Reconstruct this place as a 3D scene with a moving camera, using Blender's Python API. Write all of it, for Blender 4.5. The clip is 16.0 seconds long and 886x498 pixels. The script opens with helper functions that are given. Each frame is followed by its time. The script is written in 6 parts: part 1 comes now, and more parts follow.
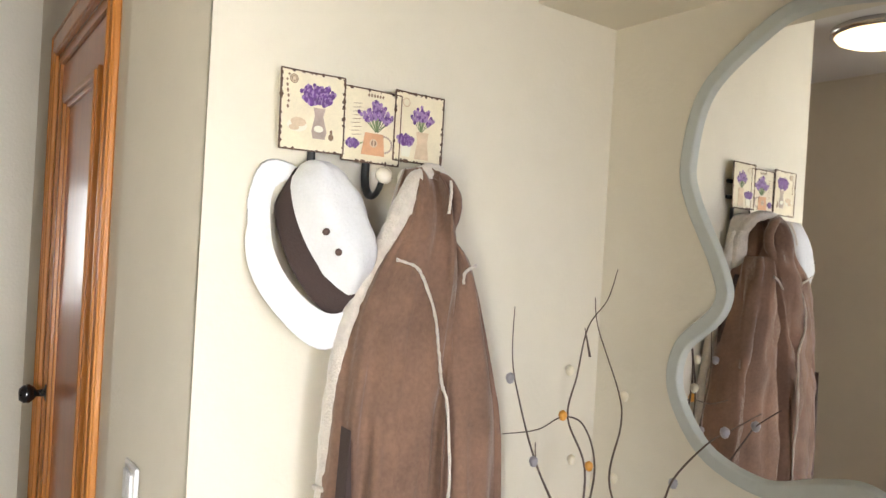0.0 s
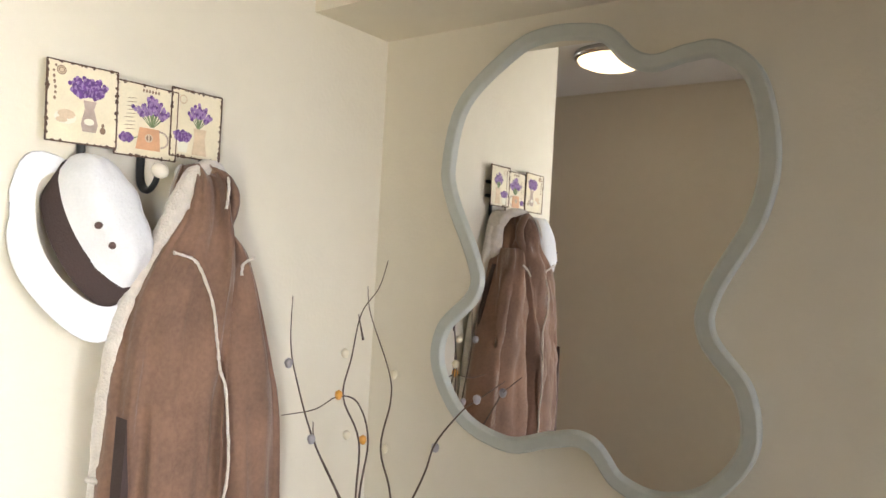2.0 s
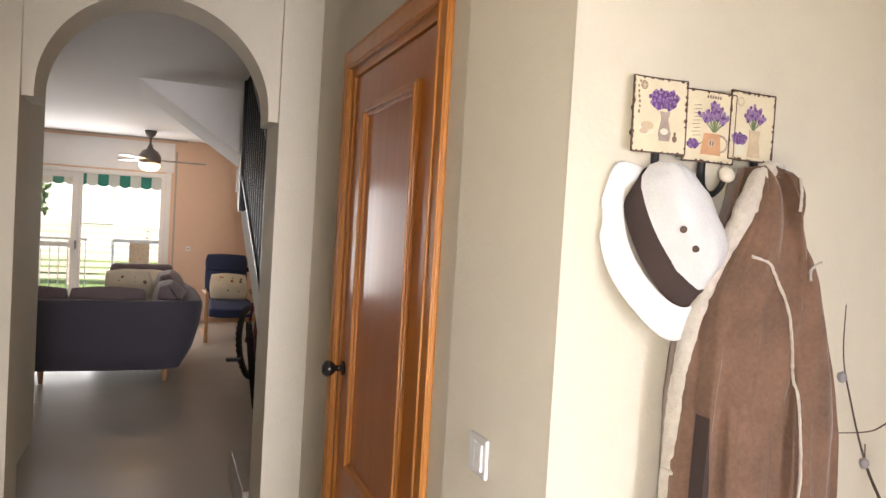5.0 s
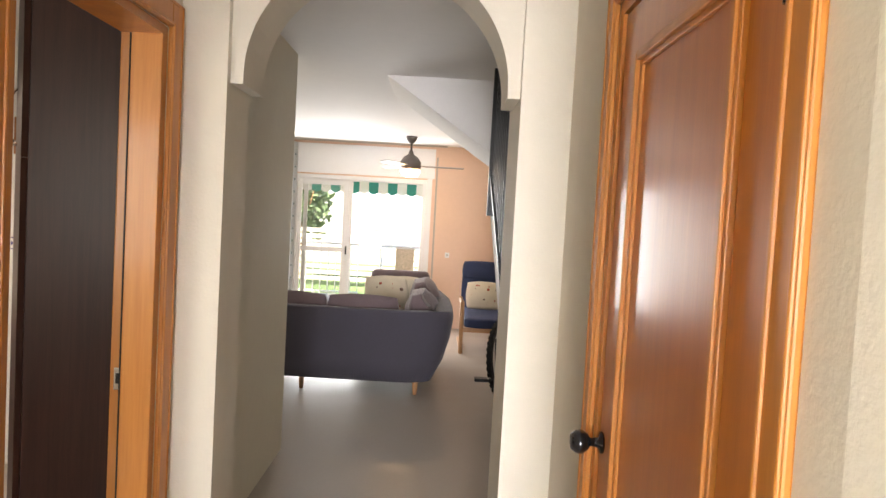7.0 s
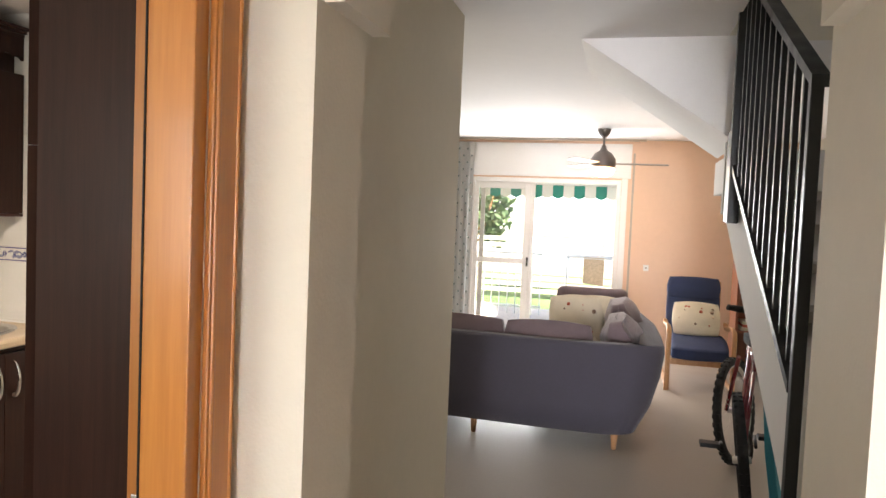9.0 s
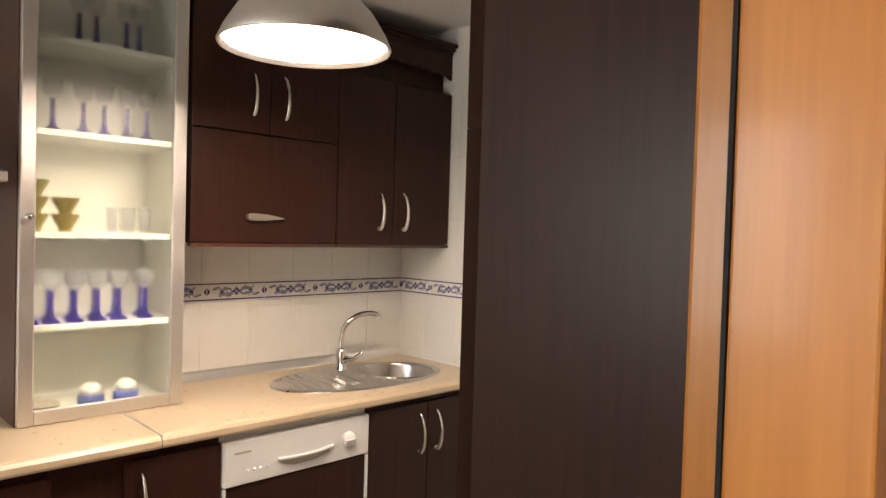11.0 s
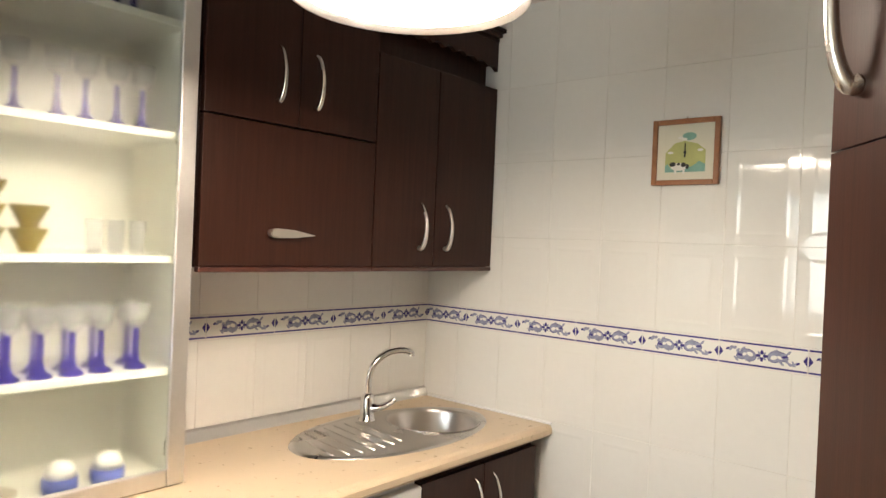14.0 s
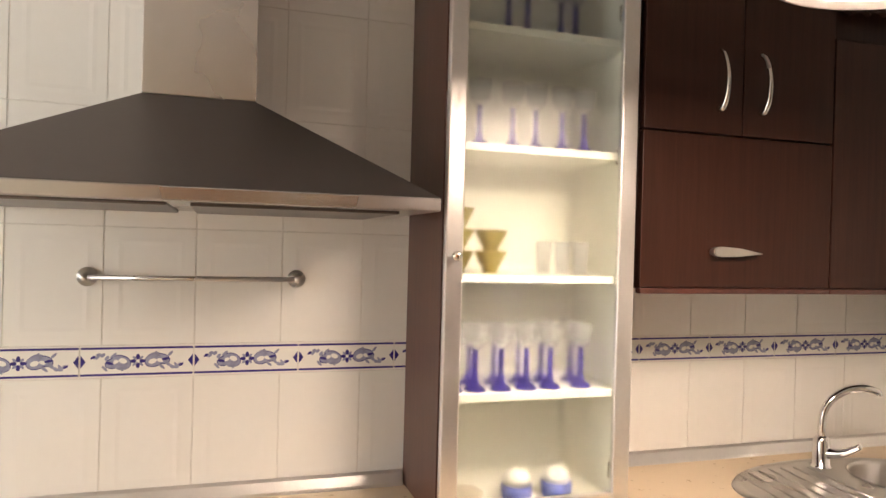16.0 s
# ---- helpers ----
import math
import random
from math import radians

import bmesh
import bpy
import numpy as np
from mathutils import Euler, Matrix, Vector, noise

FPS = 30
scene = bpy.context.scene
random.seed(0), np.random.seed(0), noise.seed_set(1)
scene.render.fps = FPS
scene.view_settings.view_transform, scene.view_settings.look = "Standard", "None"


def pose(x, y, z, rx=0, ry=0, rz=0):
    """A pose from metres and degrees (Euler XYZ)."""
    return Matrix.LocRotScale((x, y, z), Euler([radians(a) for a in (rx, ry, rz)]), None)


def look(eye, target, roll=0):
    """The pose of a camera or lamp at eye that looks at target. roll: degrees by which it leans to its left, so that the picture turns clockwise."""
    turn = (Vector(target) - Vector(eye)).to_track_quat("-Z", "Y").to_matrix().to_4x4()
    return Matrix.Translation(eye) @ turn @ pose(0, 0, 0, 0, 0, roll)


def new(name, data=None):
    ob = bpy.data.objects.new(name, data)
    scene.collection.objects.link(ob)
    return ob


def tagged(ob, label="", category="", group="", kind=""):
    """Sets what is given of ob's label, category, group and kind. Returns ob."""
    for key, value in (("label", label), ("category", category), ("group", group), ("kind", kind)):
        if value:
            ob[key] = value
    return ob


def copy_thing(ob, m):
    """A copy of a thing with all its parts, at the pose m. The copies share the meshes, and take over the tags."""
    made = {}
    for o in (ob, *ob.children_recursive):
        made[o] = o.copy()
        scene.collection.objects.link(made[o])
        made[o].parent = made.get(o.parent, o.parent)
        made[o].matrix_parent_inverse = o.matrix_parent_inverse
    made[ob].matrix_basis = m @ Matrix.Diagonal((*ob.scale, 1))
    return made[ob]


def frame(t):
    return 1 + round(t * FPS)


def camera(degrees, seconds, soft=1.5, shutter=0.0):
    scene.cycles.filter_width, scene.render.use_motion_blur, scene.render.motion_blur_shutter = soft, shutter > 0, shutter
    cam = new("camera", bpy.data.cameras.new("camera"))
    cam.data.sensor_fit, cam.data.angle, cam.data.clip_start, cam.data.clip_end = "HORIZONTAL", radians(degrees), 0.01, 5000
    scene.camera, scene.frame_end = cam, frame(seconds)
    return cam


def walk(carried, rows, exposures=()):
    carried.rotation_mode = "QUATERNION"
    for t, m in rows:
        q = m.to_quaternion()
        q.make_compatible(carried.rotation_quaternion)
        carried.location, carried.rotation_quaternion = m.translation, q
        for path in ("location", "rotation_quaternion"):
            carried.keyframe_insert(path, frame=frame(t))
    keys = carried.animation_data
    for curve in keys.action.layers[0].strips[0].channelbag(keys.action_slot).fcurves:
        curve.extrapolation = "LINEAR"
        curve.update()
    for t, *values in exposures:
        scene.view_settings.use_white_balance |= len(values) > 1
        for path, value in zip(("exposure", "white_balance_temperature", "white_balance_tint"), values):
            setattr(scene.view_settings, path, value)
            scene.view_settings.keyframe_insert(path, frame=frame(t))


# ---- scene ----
cam = camera(65.0, 16.0)
PATH = [
    (0, (0.313, 0.21, 1.516), (1.49, 1.828, 1.505), 3.3),
    (0.5, (0.354, 0.185, 1.525), (1.672, 1.689, 1.524), 3.1),
    (1, (0.348, 0.15, 1.536), (1.8, 1.526, 1.531), 3.3),
    (1.5, (0.323, 0.127, 1.53), (1.873, 1.392, 1.527), 3.2),
    (2, (0.251, 0.102, 1.517), (1.852, 1.301, 1.52), 3.1),
    (2.5, (0.172, 0.067, 1.511), (1.792, 1.239, 1.509), 3.2),
    (3, (0.081, 0.072, 1.495), (1.681, 1.272, 1.491), 3.3),
    (3.5, (0.028, 0.112, 1.498), (1.507, 1.458, 1.478), 3.4),
    (4, (-0.003, 0.145, 1.502), (1.268, 1.689, 1.465), 3.5),
    (4.5, (-0.021, 0.195, 1.5), (1.001, 1.913, 1.451), 3.5),
    (5, (0.0, 0.281, 1.508), (0.747, 2.135, 1.443), 3.4),
    (5.2, (0.017, 0.317, 1.508), (0.65, 2.214, 1.441), 3.4),
    (7.3, (0.207, 1.187, 1.508), (0.17, 3.185, 1.414), 3.1),
    (7.5, (0.212, 1.299, 1.516), (0.142, 3.295, 1.42), 3.1),
    (8, (0.192, 1.583, 1.5), (0.013, 3.572, 1.401), 3.0),
    (8.5, (0.133, 1.861, 1.523), (-0.181, 3.834, 1.42), 2.9),
    (9, (0.048, 2.108, 1.519), (-0.451, 4.042, 1.418), 2.4),
    (9.5, (-0.061, 2.279, 1.52), (-0.884, 4.1, 1.434), 2.2),
    (10, (-0.193, 2.413, 1.503), (-1.33, 4.056, 1.434), 1.8),
    (10.2, (-0.258, 2.475, 1.492), (-1.493, 4.047, 1.432), 1.4),
    (12.3, (-0.999, 2.838, 1.514), (-2.496, 4.162, 1.459), 2.1),
    (12.5, (-1.038, 2.846, 1.525), (-2.536, 4.17, 1.468), 2.1),
    (13, (-1.094, 2.848, 1.522), (-2.568, 4.198, 1.48), 2.2),
    (13.5, (-1.132, 2.821, 1.524), (-2.51, 4.27, 1.491), 2.4),
    (14, (-1.2, 2.778, 1.519), (-2.512, 4.288, 1.5), 2.4),
    (14.5, (-1.268, 2.742, 1.517), (-2.59, 4.243, 1.507), 2.3),
    (15, (-1.3, 2.723, 1.527), (-2.787, 4.061, 1.514), 2.2),
    (15.5, (-1.3, 2.718, 1.521), (-3.041, 3.696, 1.516), 1.9),
    (16, (-1.329, 2.714, 1.522), (-3.234, 3.324, 1.513), 1.5),
]
walk(cam, [(t, look(eye, target, lean)) for t, eye, target, lean in PATH], [(0.0, 1.18, 6500, 10), (3.0, 1.22, 6500, 11), (5.2, 1.17, 6900, 16), (7.3, 2.1, 6800, 13), (9.0, 2.18, 6700, 13), (10.0, 1.85, 6900, 16), (10.2, 1.85, 6900, 16), (12.3, 2.25, 6350, 10), (14.5, 2.18, 6400, 10), (16.0, 2.22, 6800, 18)])

# ---- world, sun, lamps ----
world = bpy.data.worlds.new("sky")
scene.world = world
world.use_nodes = True
sky = world.node_tree.nodes.new("ShaderNodeTexSky")
sky.sky_type, sky.sun_disc = "NISHITA", False
sky.sun_elevation, sky.sun_rotation = radians(50), radians(215)
world.node_tree.links.new(sky.outputs[0], world.node_tree.nodes["Background"].inputs[0])
world.node_tree.nodes["Background"].inputs[1].default_value = 0.15


def lamp(name, kind, m, watts, colour, size=0.1, size_y=None):
    data = bpy.data.lights.new(name, kind)
    data.energy, data.color = watts, colour
    if kind == "AREA":
        data.shape, data.size, data.size_y = "RECTANGLE", size, size_y or size
    elif kind == "SUN":
        data.angle = radians(0.5)
    else:
        data.shadow_soft_size = size
    ob = new(name, data)
    ob.matrix_world = m
    return ob


lamp("sun", "SUN", look((0, 0, 10), (3.2, 4.6, 3.4)), 5.0, (1.0, 0.95, 0.87))
# daylight in the garden door and kitchen window; entrance daylight before a closed wall
lamp("daylight_garden_door", "AREA", pose(-0.9, 10.30, 1.05, 90, 0, 180), 29, (0.93, 0.97, 1.0), 1.75, 1.9)
lamp("daylight_entrance", "AREA", pose(0.85, -3.5, 1.0, 90, 0, 0), 3.4, (0.92, 0.92, 1.0), 0.6, 1.8).data.spread = radians(40)
# added lamp with no known opening: brightens the arch piers and corridor
lamp("fill_arch_piers", "AREA", pose(0.07, -3.5, 1.0, 90, 0, 0), 7.8, (0.93, 0.95, 1.0), 0.45, 1.9).data.spread = radians(50)
# added cool fill from the left for the lower hall corner, no door there
lamp("fill_hall_corner_cool", "AREA", look((-1.25, -1.45, 1.45), (1.30, 1.00, 0.60)), 7.4, (0.80, 0.88, 1.0), 0.35, 1.1).data.spread = radians(70)
# added warm fill aimed upward, tints the upper hall walls yellow
lamp("fill_hall_corner_warm", "AREA", look((-1.25, -1.45, 0.45), (1.40, 1.10, 2.15)), 6.2, (1.0, 0.90, 0.63), 0.35, 0.8).data.spread = radians(70)
lamp("daylight_kitchen_window", "AREA", pose(-2.2, 0.36, 1.55, 90, 0, 0), 6.5, (0.95, 1.0, 0.97), 1.2, 1.0)



# ---- materials ----
def nodes_of(name):
    m = bpy.data.materials.new(name)
    m.use_nodes = True
    t = m.node_tree
    return m, t, t.nodes["Principled BSDF"], t.links


def surface(name, colour, rough=0.5, metal=0.0, var=0.10, scale=3.0, bump=0.0, bump_scale=120.0, coat=0.0, sheen=0.0, grain=None, piece=0.0, rough_var=0.08):
    """Painted, woven or metal surface: two scales of tone, uneven gloss, fine relief. grain: stretch of the noise along x, y, z."""
    m, t, p, l = nodes_of(name)
    at = t.nodes.new("ShaderNodeTexCoord")
    mp = t.nodes.new("ShaderNodeMapping")
    mp.inputs["Scale"].default_value = grain or (1, 1, 1)
    l.new(at.outputs["Object"], mp.inputs[0])
    big, small = t.nodes.new("ShaderNodeTexNoise"), t.nodes.new("ShaderNodeTexNoise")
    big.inputs["Scale"].default_value, small.inputs["Scale"].default_value = scale, scale * 14
    big.inputs["Detail"].default_value, small.inputs["Detail"].default_value = 4, 3
    l.new(mp.outputs[0], big.inputs["Vector"]), l.new(mp.outputs[0], small.inputs["Vector"])
    add = t.nodes.new("ShaderNodeMath")
    add.operation = "MULTIPLY_ADD"
    add.inputs[1].default_value = 0.45
    l.new(small.outputs[0], add.inputs[0]), l.new(big.outputs[0], add.inputs[2])
    ramp = t.nodes.new("ShaderNodeMapRange")
    ramp.inputs[1].default_value, ramp.inputs[2].default_value = 0.45, 1.0
    ramp.inputs[3].default_value, ramp.inputs[4].default_value = 1 - var, 1 + var
    l.new(add.outputs[0], ramp.inputs[0])
    mul = t.nodes.new("ShaderNodeVectorMath")
    mul.operation = "SCALE"
    mul.inputs[0].default_value = colour
    factor = ramp.outputs[0]
    if piece:
        info = t.nodes.new("ShaderNodeObjectInfo")
        pr = t.nodes.new("ShaderNodeMapRange")
        pr.inputs[3].default_value, pr.inputs[4].default_value = 1 - piece, 1 + piece
        l.new(info.outputs["Random"], pr.inputs[0])
        mm = t.nodes.new("ShaderNodeMath")
        mm.operation = "MULTIPLY"
        l.new(pr.outputs[0], mm.inputs[0]), l.new(factor, mm.inputs[1])
        factor = mm.outputs[0]
    l.new(factor, mul.inputs["Scale"]), l.new(mul.outputs[0], p.inputs["Base Color"])
    rr = t.nodes.new("ShaderNodeMapRange")
    rr.inputs[1].default_value, rr.inputs[2].default_value = 0.3, 0.7
    rr.inputs[3].default_value, rr.inputs[4].default_value = max(0.02, rough - rough_var), min(1, rough + rough_var)
    l.new(big.outputs[0], rr.inputs[0]), l.new(rr.outputs[0], p.inputs["Roughness"])
    p.inputs["Metallic"].default_value = metal
    p.inputs["Coat Weight"].default_value = coat
    p.inputs["Coat Roughness"].default_value = 0.12
    if sheen:
        p.inputs["Sheen Weight"].default_value, p.inputs["Sheen Roughness"].default_value = sheen, 0.4
    if bump:
        bn = t.nodes.new("ShaderNodeTexNoise")
        bn.inputs["Scale"].default_value, bn.inputs["Detail"].default_value = bump_scale, 4
        l.new(mp.outputs[0], bn.inputs["Vector"])
        b = t.nodes.new("ShaderNodeBump")
        b.inputs["Strength"].default_value, b.inputs["Distance"].default_value = bump, 0.004
        l.new(bn.outputs[0], b.inputs["Height"]), l.new(b.outputs[0], p.inputs["Normal"])
    return m


def wood(name, dark, light, rough=0.35, coat=0.3, grain=(14, 14, 0.8), bump=0.08):
    m, t, p, l = nodes_of(name)
    at, mp = t.nodes.new("ShaderNodeTexCoord"), t.nodes.new("ShaderNodeMapping")
    mp.inputs["Scale"].default_value = grain
    l.new(at.outputs["Object"], mp.inputs[0])
    n1, n2 = t.nodes.new("ShaderNodeTexNoise"), t.nodes.new("ShaderNodeTexNoise")
    n1.inputs["Scale"].default_value, n1.inputs["Detail"].default_value, n1.inputs["Distortion"].default_value = 2.2, 5, 0.6
    n2.inputs["Scale"].default_value, n2.inputs["Detail"].default_value = 16, 3
    l.new(mp.outputs[0], n1.inputs["Vector"]), l.new(mp.outputs[0], n2.inputs["Vector"])
    mix = t.nodes.new("ShaderNodeMath")
    mix.operation = "MULTIPLY_ADD"
    mix.inputs[1].default_value = 0.5
    l.new(n2.outputs[0], mix.inputs[0]), l.new(n1.outputs[0], mix.inputs[2])
    cr = t.nodes.new("ShaderNodeValToRGB")
    cr.color_ramp.elements[0].position, cr.color_ramp.elements[1].position = 0.5, 1.0
    cr.color_ramp.elements[0].color, cr.color_ramp.elements[1].color = (*dark, 1), (*light, 1)
    l.new(mix.outputs[0], cr.inputs[0]), l.new(cr.outputs[0], p.inputs["Base Color"])
    p.inputs["Roughness"].default_value = rough
    p.inputs["Coat Weight"].default_value, p.inputs["Coat Roughness"].default_value = coat, 0.1
    b = t.nodes.new("ShaderNodeBump")
    b.inputs["Strength"].default_value, b.inputs["Distance"].default_value = bump, 0.002
    l.new(n2.outputs[0], b.inputs["Height"]), l.new(b.outputs[0], p.inputs["Normal"])
    return m


def glow(name, colour, strength):
    m, t, p, l = nodes_of(name)
    p.inputs["Base Color"].default_value = (*colour, 1)
    p.inputs["Emission Color"].default_value = (*colour, 1)
    p.inputs["Emission Strength"].default_value = strength
    return m


def clear(name, colour=(1, 1, 1), rough=0.0, thin=True):
    """Glass. Thin panes let the light straight through and only gloss on top."""
    m, t, p, l = nodes_of(name)
    if thin:
        out = t.nodes["Material Output"]
        see, gloss, mix, fr = (t.nodes.new(n) for n in ("ShaderNodeBsdfTransparent", "ShaderNodeBsdfGlossy", "ShaderNodeMixShader", "ShaderNodeFresnel"))
        see.inputs[0].default_value = (*colour, 1)
        gloss.inputs["Roughness"].default_value = 0.02
        fr.inputs[0].default_value = 1.45
        l.new(fr.outputs[0], mix.inputs[0]), l.new(see.outputs[0], mix.inputs[1]), l.new(gloss.outputs[0], mix.inputs[2]), l.new(mix.outputs[0], out.inputs[0])
    else:
        p.inputs["Base Color"].default_value = (*colour, 1)
        p.inputs["Transmission Weight"].default_value, p.inputs["Roughness"].default_value = 1.0, rough
        p.inputs["IOR"].default_value = 1.3
    return m


WALL = surface("cream_wall_paint", (0.71, 0.655, 0.54), 0.75, var=0.04, scale=1.2, bump=0.25, bump_scale=90)
PEACH = surface("peach_wall_paint", (0.78, 0.56, 0.42), 0.75, var=0.04, scale=1.2, bump=0.2, bump_scale=90)
CEIL = surface("ceiling_paint", (0.78, 0.76, 0.74), 0.85, var=0.03, scale=1.0, bump=0.15, bump_scale=70)
FLOOR = surface("polished_floor_stone", (0.36, 0.32, 0.28), 0.36, var=0.06, scale=3.2, bump=0.02, bump_scale=60, piece=0.05)
JOINT = surface("floor_joint", (0.24, 0.22, 0.20), 0.8, var=0.1)
HONEY = wood("varnished_honey_wood", (0.44, 0.155, 0.022), (0.56, 0.22, 0.038), 0.36, 0.18, (9, 9, 0.5), 0.03)
DOORWOOD = wood("varnished_door_veneer", (0.42, 0.125, 0.016), (0.52, 0.170, 0.025), 0.30, 0.25)
WENGE = wood("dark_wenge_laminate", (0.026, 0.009, 0.006), (0.044, 0.016, 0.010), 0.36, 0.0, (30, 30, 1.2), 0.05)
WENGE.node_tree.nodes["Principled BSDF"].inputs["Specular IOR Level"].default_value = 0.22
WENGE_EDGE = wood("reddish_wenge_edge", (0.045, 0.012, 0.008), (0.085, 0.026, 0.016), 0.32, 0.15, (30, 30, 1.2), 0.05)
BLACK = surface("black_lacquer", (0.012, 0.012, 0.013), 0.2, var=0.1, coat=0.4)
IRON = surface("black_iron", (0.018, 0.019, 0.020), 0.42, metal=0.2, var=0.2, scale=12, bump=0.1)
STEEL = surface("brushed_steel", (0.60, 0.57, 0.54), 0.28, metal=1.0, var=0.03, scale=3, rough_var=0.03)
# hood steel: the dark room it mirrors is put into the colour
STEEL_SHADED = surface("hood_steel_dark_reflection", (0.17, 0.15, 0.14), 0.36, metal=1.0, var=0.03, scale=3, rough_var=0.03)
CHROME = surface("chrome", (0.78, 0.77, 0.76), 0.08, metal=1.0, var=0.03, rough_var=0.03)
NICKEL = surface("satin_nickel", (0.66, 0.62, 0.57), 0.25, metal=1.0, var=0.05)
ALU = surface("satin_aluminium", (0.72, 0.70, 0.68), 0.36, metal=0.9, var=0.05, scale=6, bump=0.02)
WHITE = surface("white_plastic", (0.80, 0.80, 0.79), 0.35, var=0.03)
WHITEBOARD = surface("white_melamine", (0.80, 0.79, 0.74), 0.4, var=0.03)
PVC = surface("white_window_frame", (0.82, 0.82, 0.81), 0.4, var=0.03)
SAGE = surface("grey_sage_mirror_frame", (0.46, 0.48, 0.44), 0.42, var=0.06, scale=5, bump=0.04)
TILE = surface("white_glazed_tile", (0.80, 0.79, 0.75), 0.07, var=0.02, scale=4, coat=0.3, piece=0.015, rough_var=0.03)
GROUT = surface("tile_grout", (0.74, 0.72, 0.67), 0.85, var=0.08, scale=10)
NAVY = surface("navy_tile_glaze", (0.045, 0.035, 0.20), 0.12, var=0.15, scale=60)
SLATE = surface("grey_blue_tile_glaze", (0.27, 0.28, 0.40), 0.12, var=0.25, scale=80)
COUNTER = surface("cream_worktop_laminate", (0.68, 0.54, 0.37), 0.3, var=0.02, scale=40, rough_var=0.03)
SUEDE = surface("brown_suede", (0.205, 0.116, 0.078), 0.9, var=0.32, scale=9, bump=0.25, bump_scale=160, sheen=0.4)
FLEECE = surface("cream_fleece", (0.66, 0.60, 0.53), 0.95, var=0.14, scale=60, bump=1.0, bump_scale=230, sheen=0.5)
COTTON = surface("white_cotton", (0.74, 0.74, 0.75), 0.9, var=0.08, scale=14, bump=0.35, bump_scale=220)
BAND = surface("dark_brown_ribbon", (0.055, 0.035, 0.032), 0.85, var=0.15, scale=20, bump=0.3, bump_scale=300)
EYELET = surface("brown_eyelet", (0.10, 0.06, 0.05), 0.5, var=0.1)
PLATE = surface("aged_cream_enamel", (0.76, 0.68, 0.50), 0.35, var=0.10, scale=22, coat=0.2)
RUST = surface("rusty_plate_edge", (0.10, 0.055, 0.035), 0.7, var=0.4, scale=40, bump=0.3)
LILAC = surface("lavender_purple_print", (0.13, 0.05, 0.22), 0.45, var=0.4, scale=120)
LILAC2 = surface("pale_lavender_print", (0.30, 0.19, 0.38), 0.45, var=0.35, scale=120)
LEAFPRINT = surface("green_stem_print", (0.16, 0.22, 0.10), 0.45, var=0.3, scale=90)
POTPRINT = surface("terracotta_print", (0.66, 0.36, 0.20), 0.45, var=0.2, scale=40)
JUGPRINT = surface("taupe_jug_print", (0.42, 0.33, 0.28), 0.45, var=0.25, scale=40)
BEIGEPRINT = surface("beige_print", (0.62, 0.48, 0.33), 0.45, var=0.2, scale=40)
INK = surface("brown_ink_print", (0.22, 0.14, 0.09), 0.5, var=0.2)
CERAMIC = surface("cream_ceramic_knob", (0.74, 0.69, 0.58), 0.15, var=0.04, coat=0.5)
TWIG = surface("brown_twig", (0.085, 0.055, 0.040), 0.7, var=0.3, scale=30, bump=0.3)
BUD = surface("ivory_bud", (0.75, 0.68, 0.52), 0.35, var=0.08, scale=40)
BUD_GREY = surface("grey_bud", (0.33, 0.31, 0.33), 0.35, var=0.1, scale=40)
BUD_AMBER = surface("amber_bud", (0.72, 0.34, 0.06), 0.3, var=0.1, scale=40)
VASE = surface("stoneware_vase", (0.45, 0.40, 0.34), 0.5, var=0.1)
SOFA = surface("slate_purple_upholstery", (0.065, 0.060, 0.080), 0.95, var=0.10, scale=5, bump=0.4, bump_scale=260, sheen=0.3)
SOFACUSH = surface("mauve_cushion_fabric", (0.17, 0.125, 0.135), 0.95, var=0.14, scale=6, bump=0.4, bump_scale=240, sheen=0.3)
NAVYCLOTH = surface("navy_canvas", (0.028, 0.040, 0.095), 0.9, var=0.16, scale=8, bump=0.4, bump_scale=250)
BIRCH = wood("bent_birch", (0.42, 0.20, 0.085), (0.58, 0.32, 0.15), 0.35, 0.3)
PILLOW = surface("cream_pillow_cotton", (0.70, 0.62, 0.48), 0.9, var=0.08, scale=10, bump=0.3, bump_scale=220)
REDPRINT = surface("red_pillow_print", (0.45, 0.10, 0.06), 0.9, var=0.2)
BOOKCASE = wood("reddish_bookcase", (0.20, 0.065, 0.035), (0.32, 0.12, 0.06), 0.4, 0.2)
RUBBER = surface("black_rubber", (0.020, 0.020, 0.021), 0.85, var=0.2, scale=30, bump=0.5, bump_scale=90)
REDPAINT = surface("dark_red_bike_paint", (0.20, 0.022, 0.030), 0.25, var=0.1, coat=0.5)
TEAL = surface("teal_foam_board", (0.02, 0.20, 0.27), 0.6, var=0.12, scale=6)
CURTAIN = surface("white_dotted_curtain", (0.80, 0.82, 0.82), 0.9, var=0.03, scale=6)
DOTS = surface("grey_curtain_dot", (0.25, 0.33, 0.33), 0.9, var=0.1)
FANMETAL = surface("brushed_fan_metal", (0.16, 0.14, 0.13), 0.42, metal=0.8, var=0.06)
BLADE = wood("grey_fan_blade", (0.20, 0.17, 0.15), (0.32, 0.28, 0.24), 0.45, 0.1, (3, 16, 16))
AWN_GREEN = surface("green_awning_cloth", (0.05, 0.30, 0.24), 0.9, var=0.1)
AWN_WHITE = surface("white_awning_cloth", (0.80, 0.80, 0.76), 0.9, var=0.06)
TERRACE = surface("terrace_paving", (0.50, 0.44, 0.37), 0.8, var=0.15, scale=2, bump=0.3)
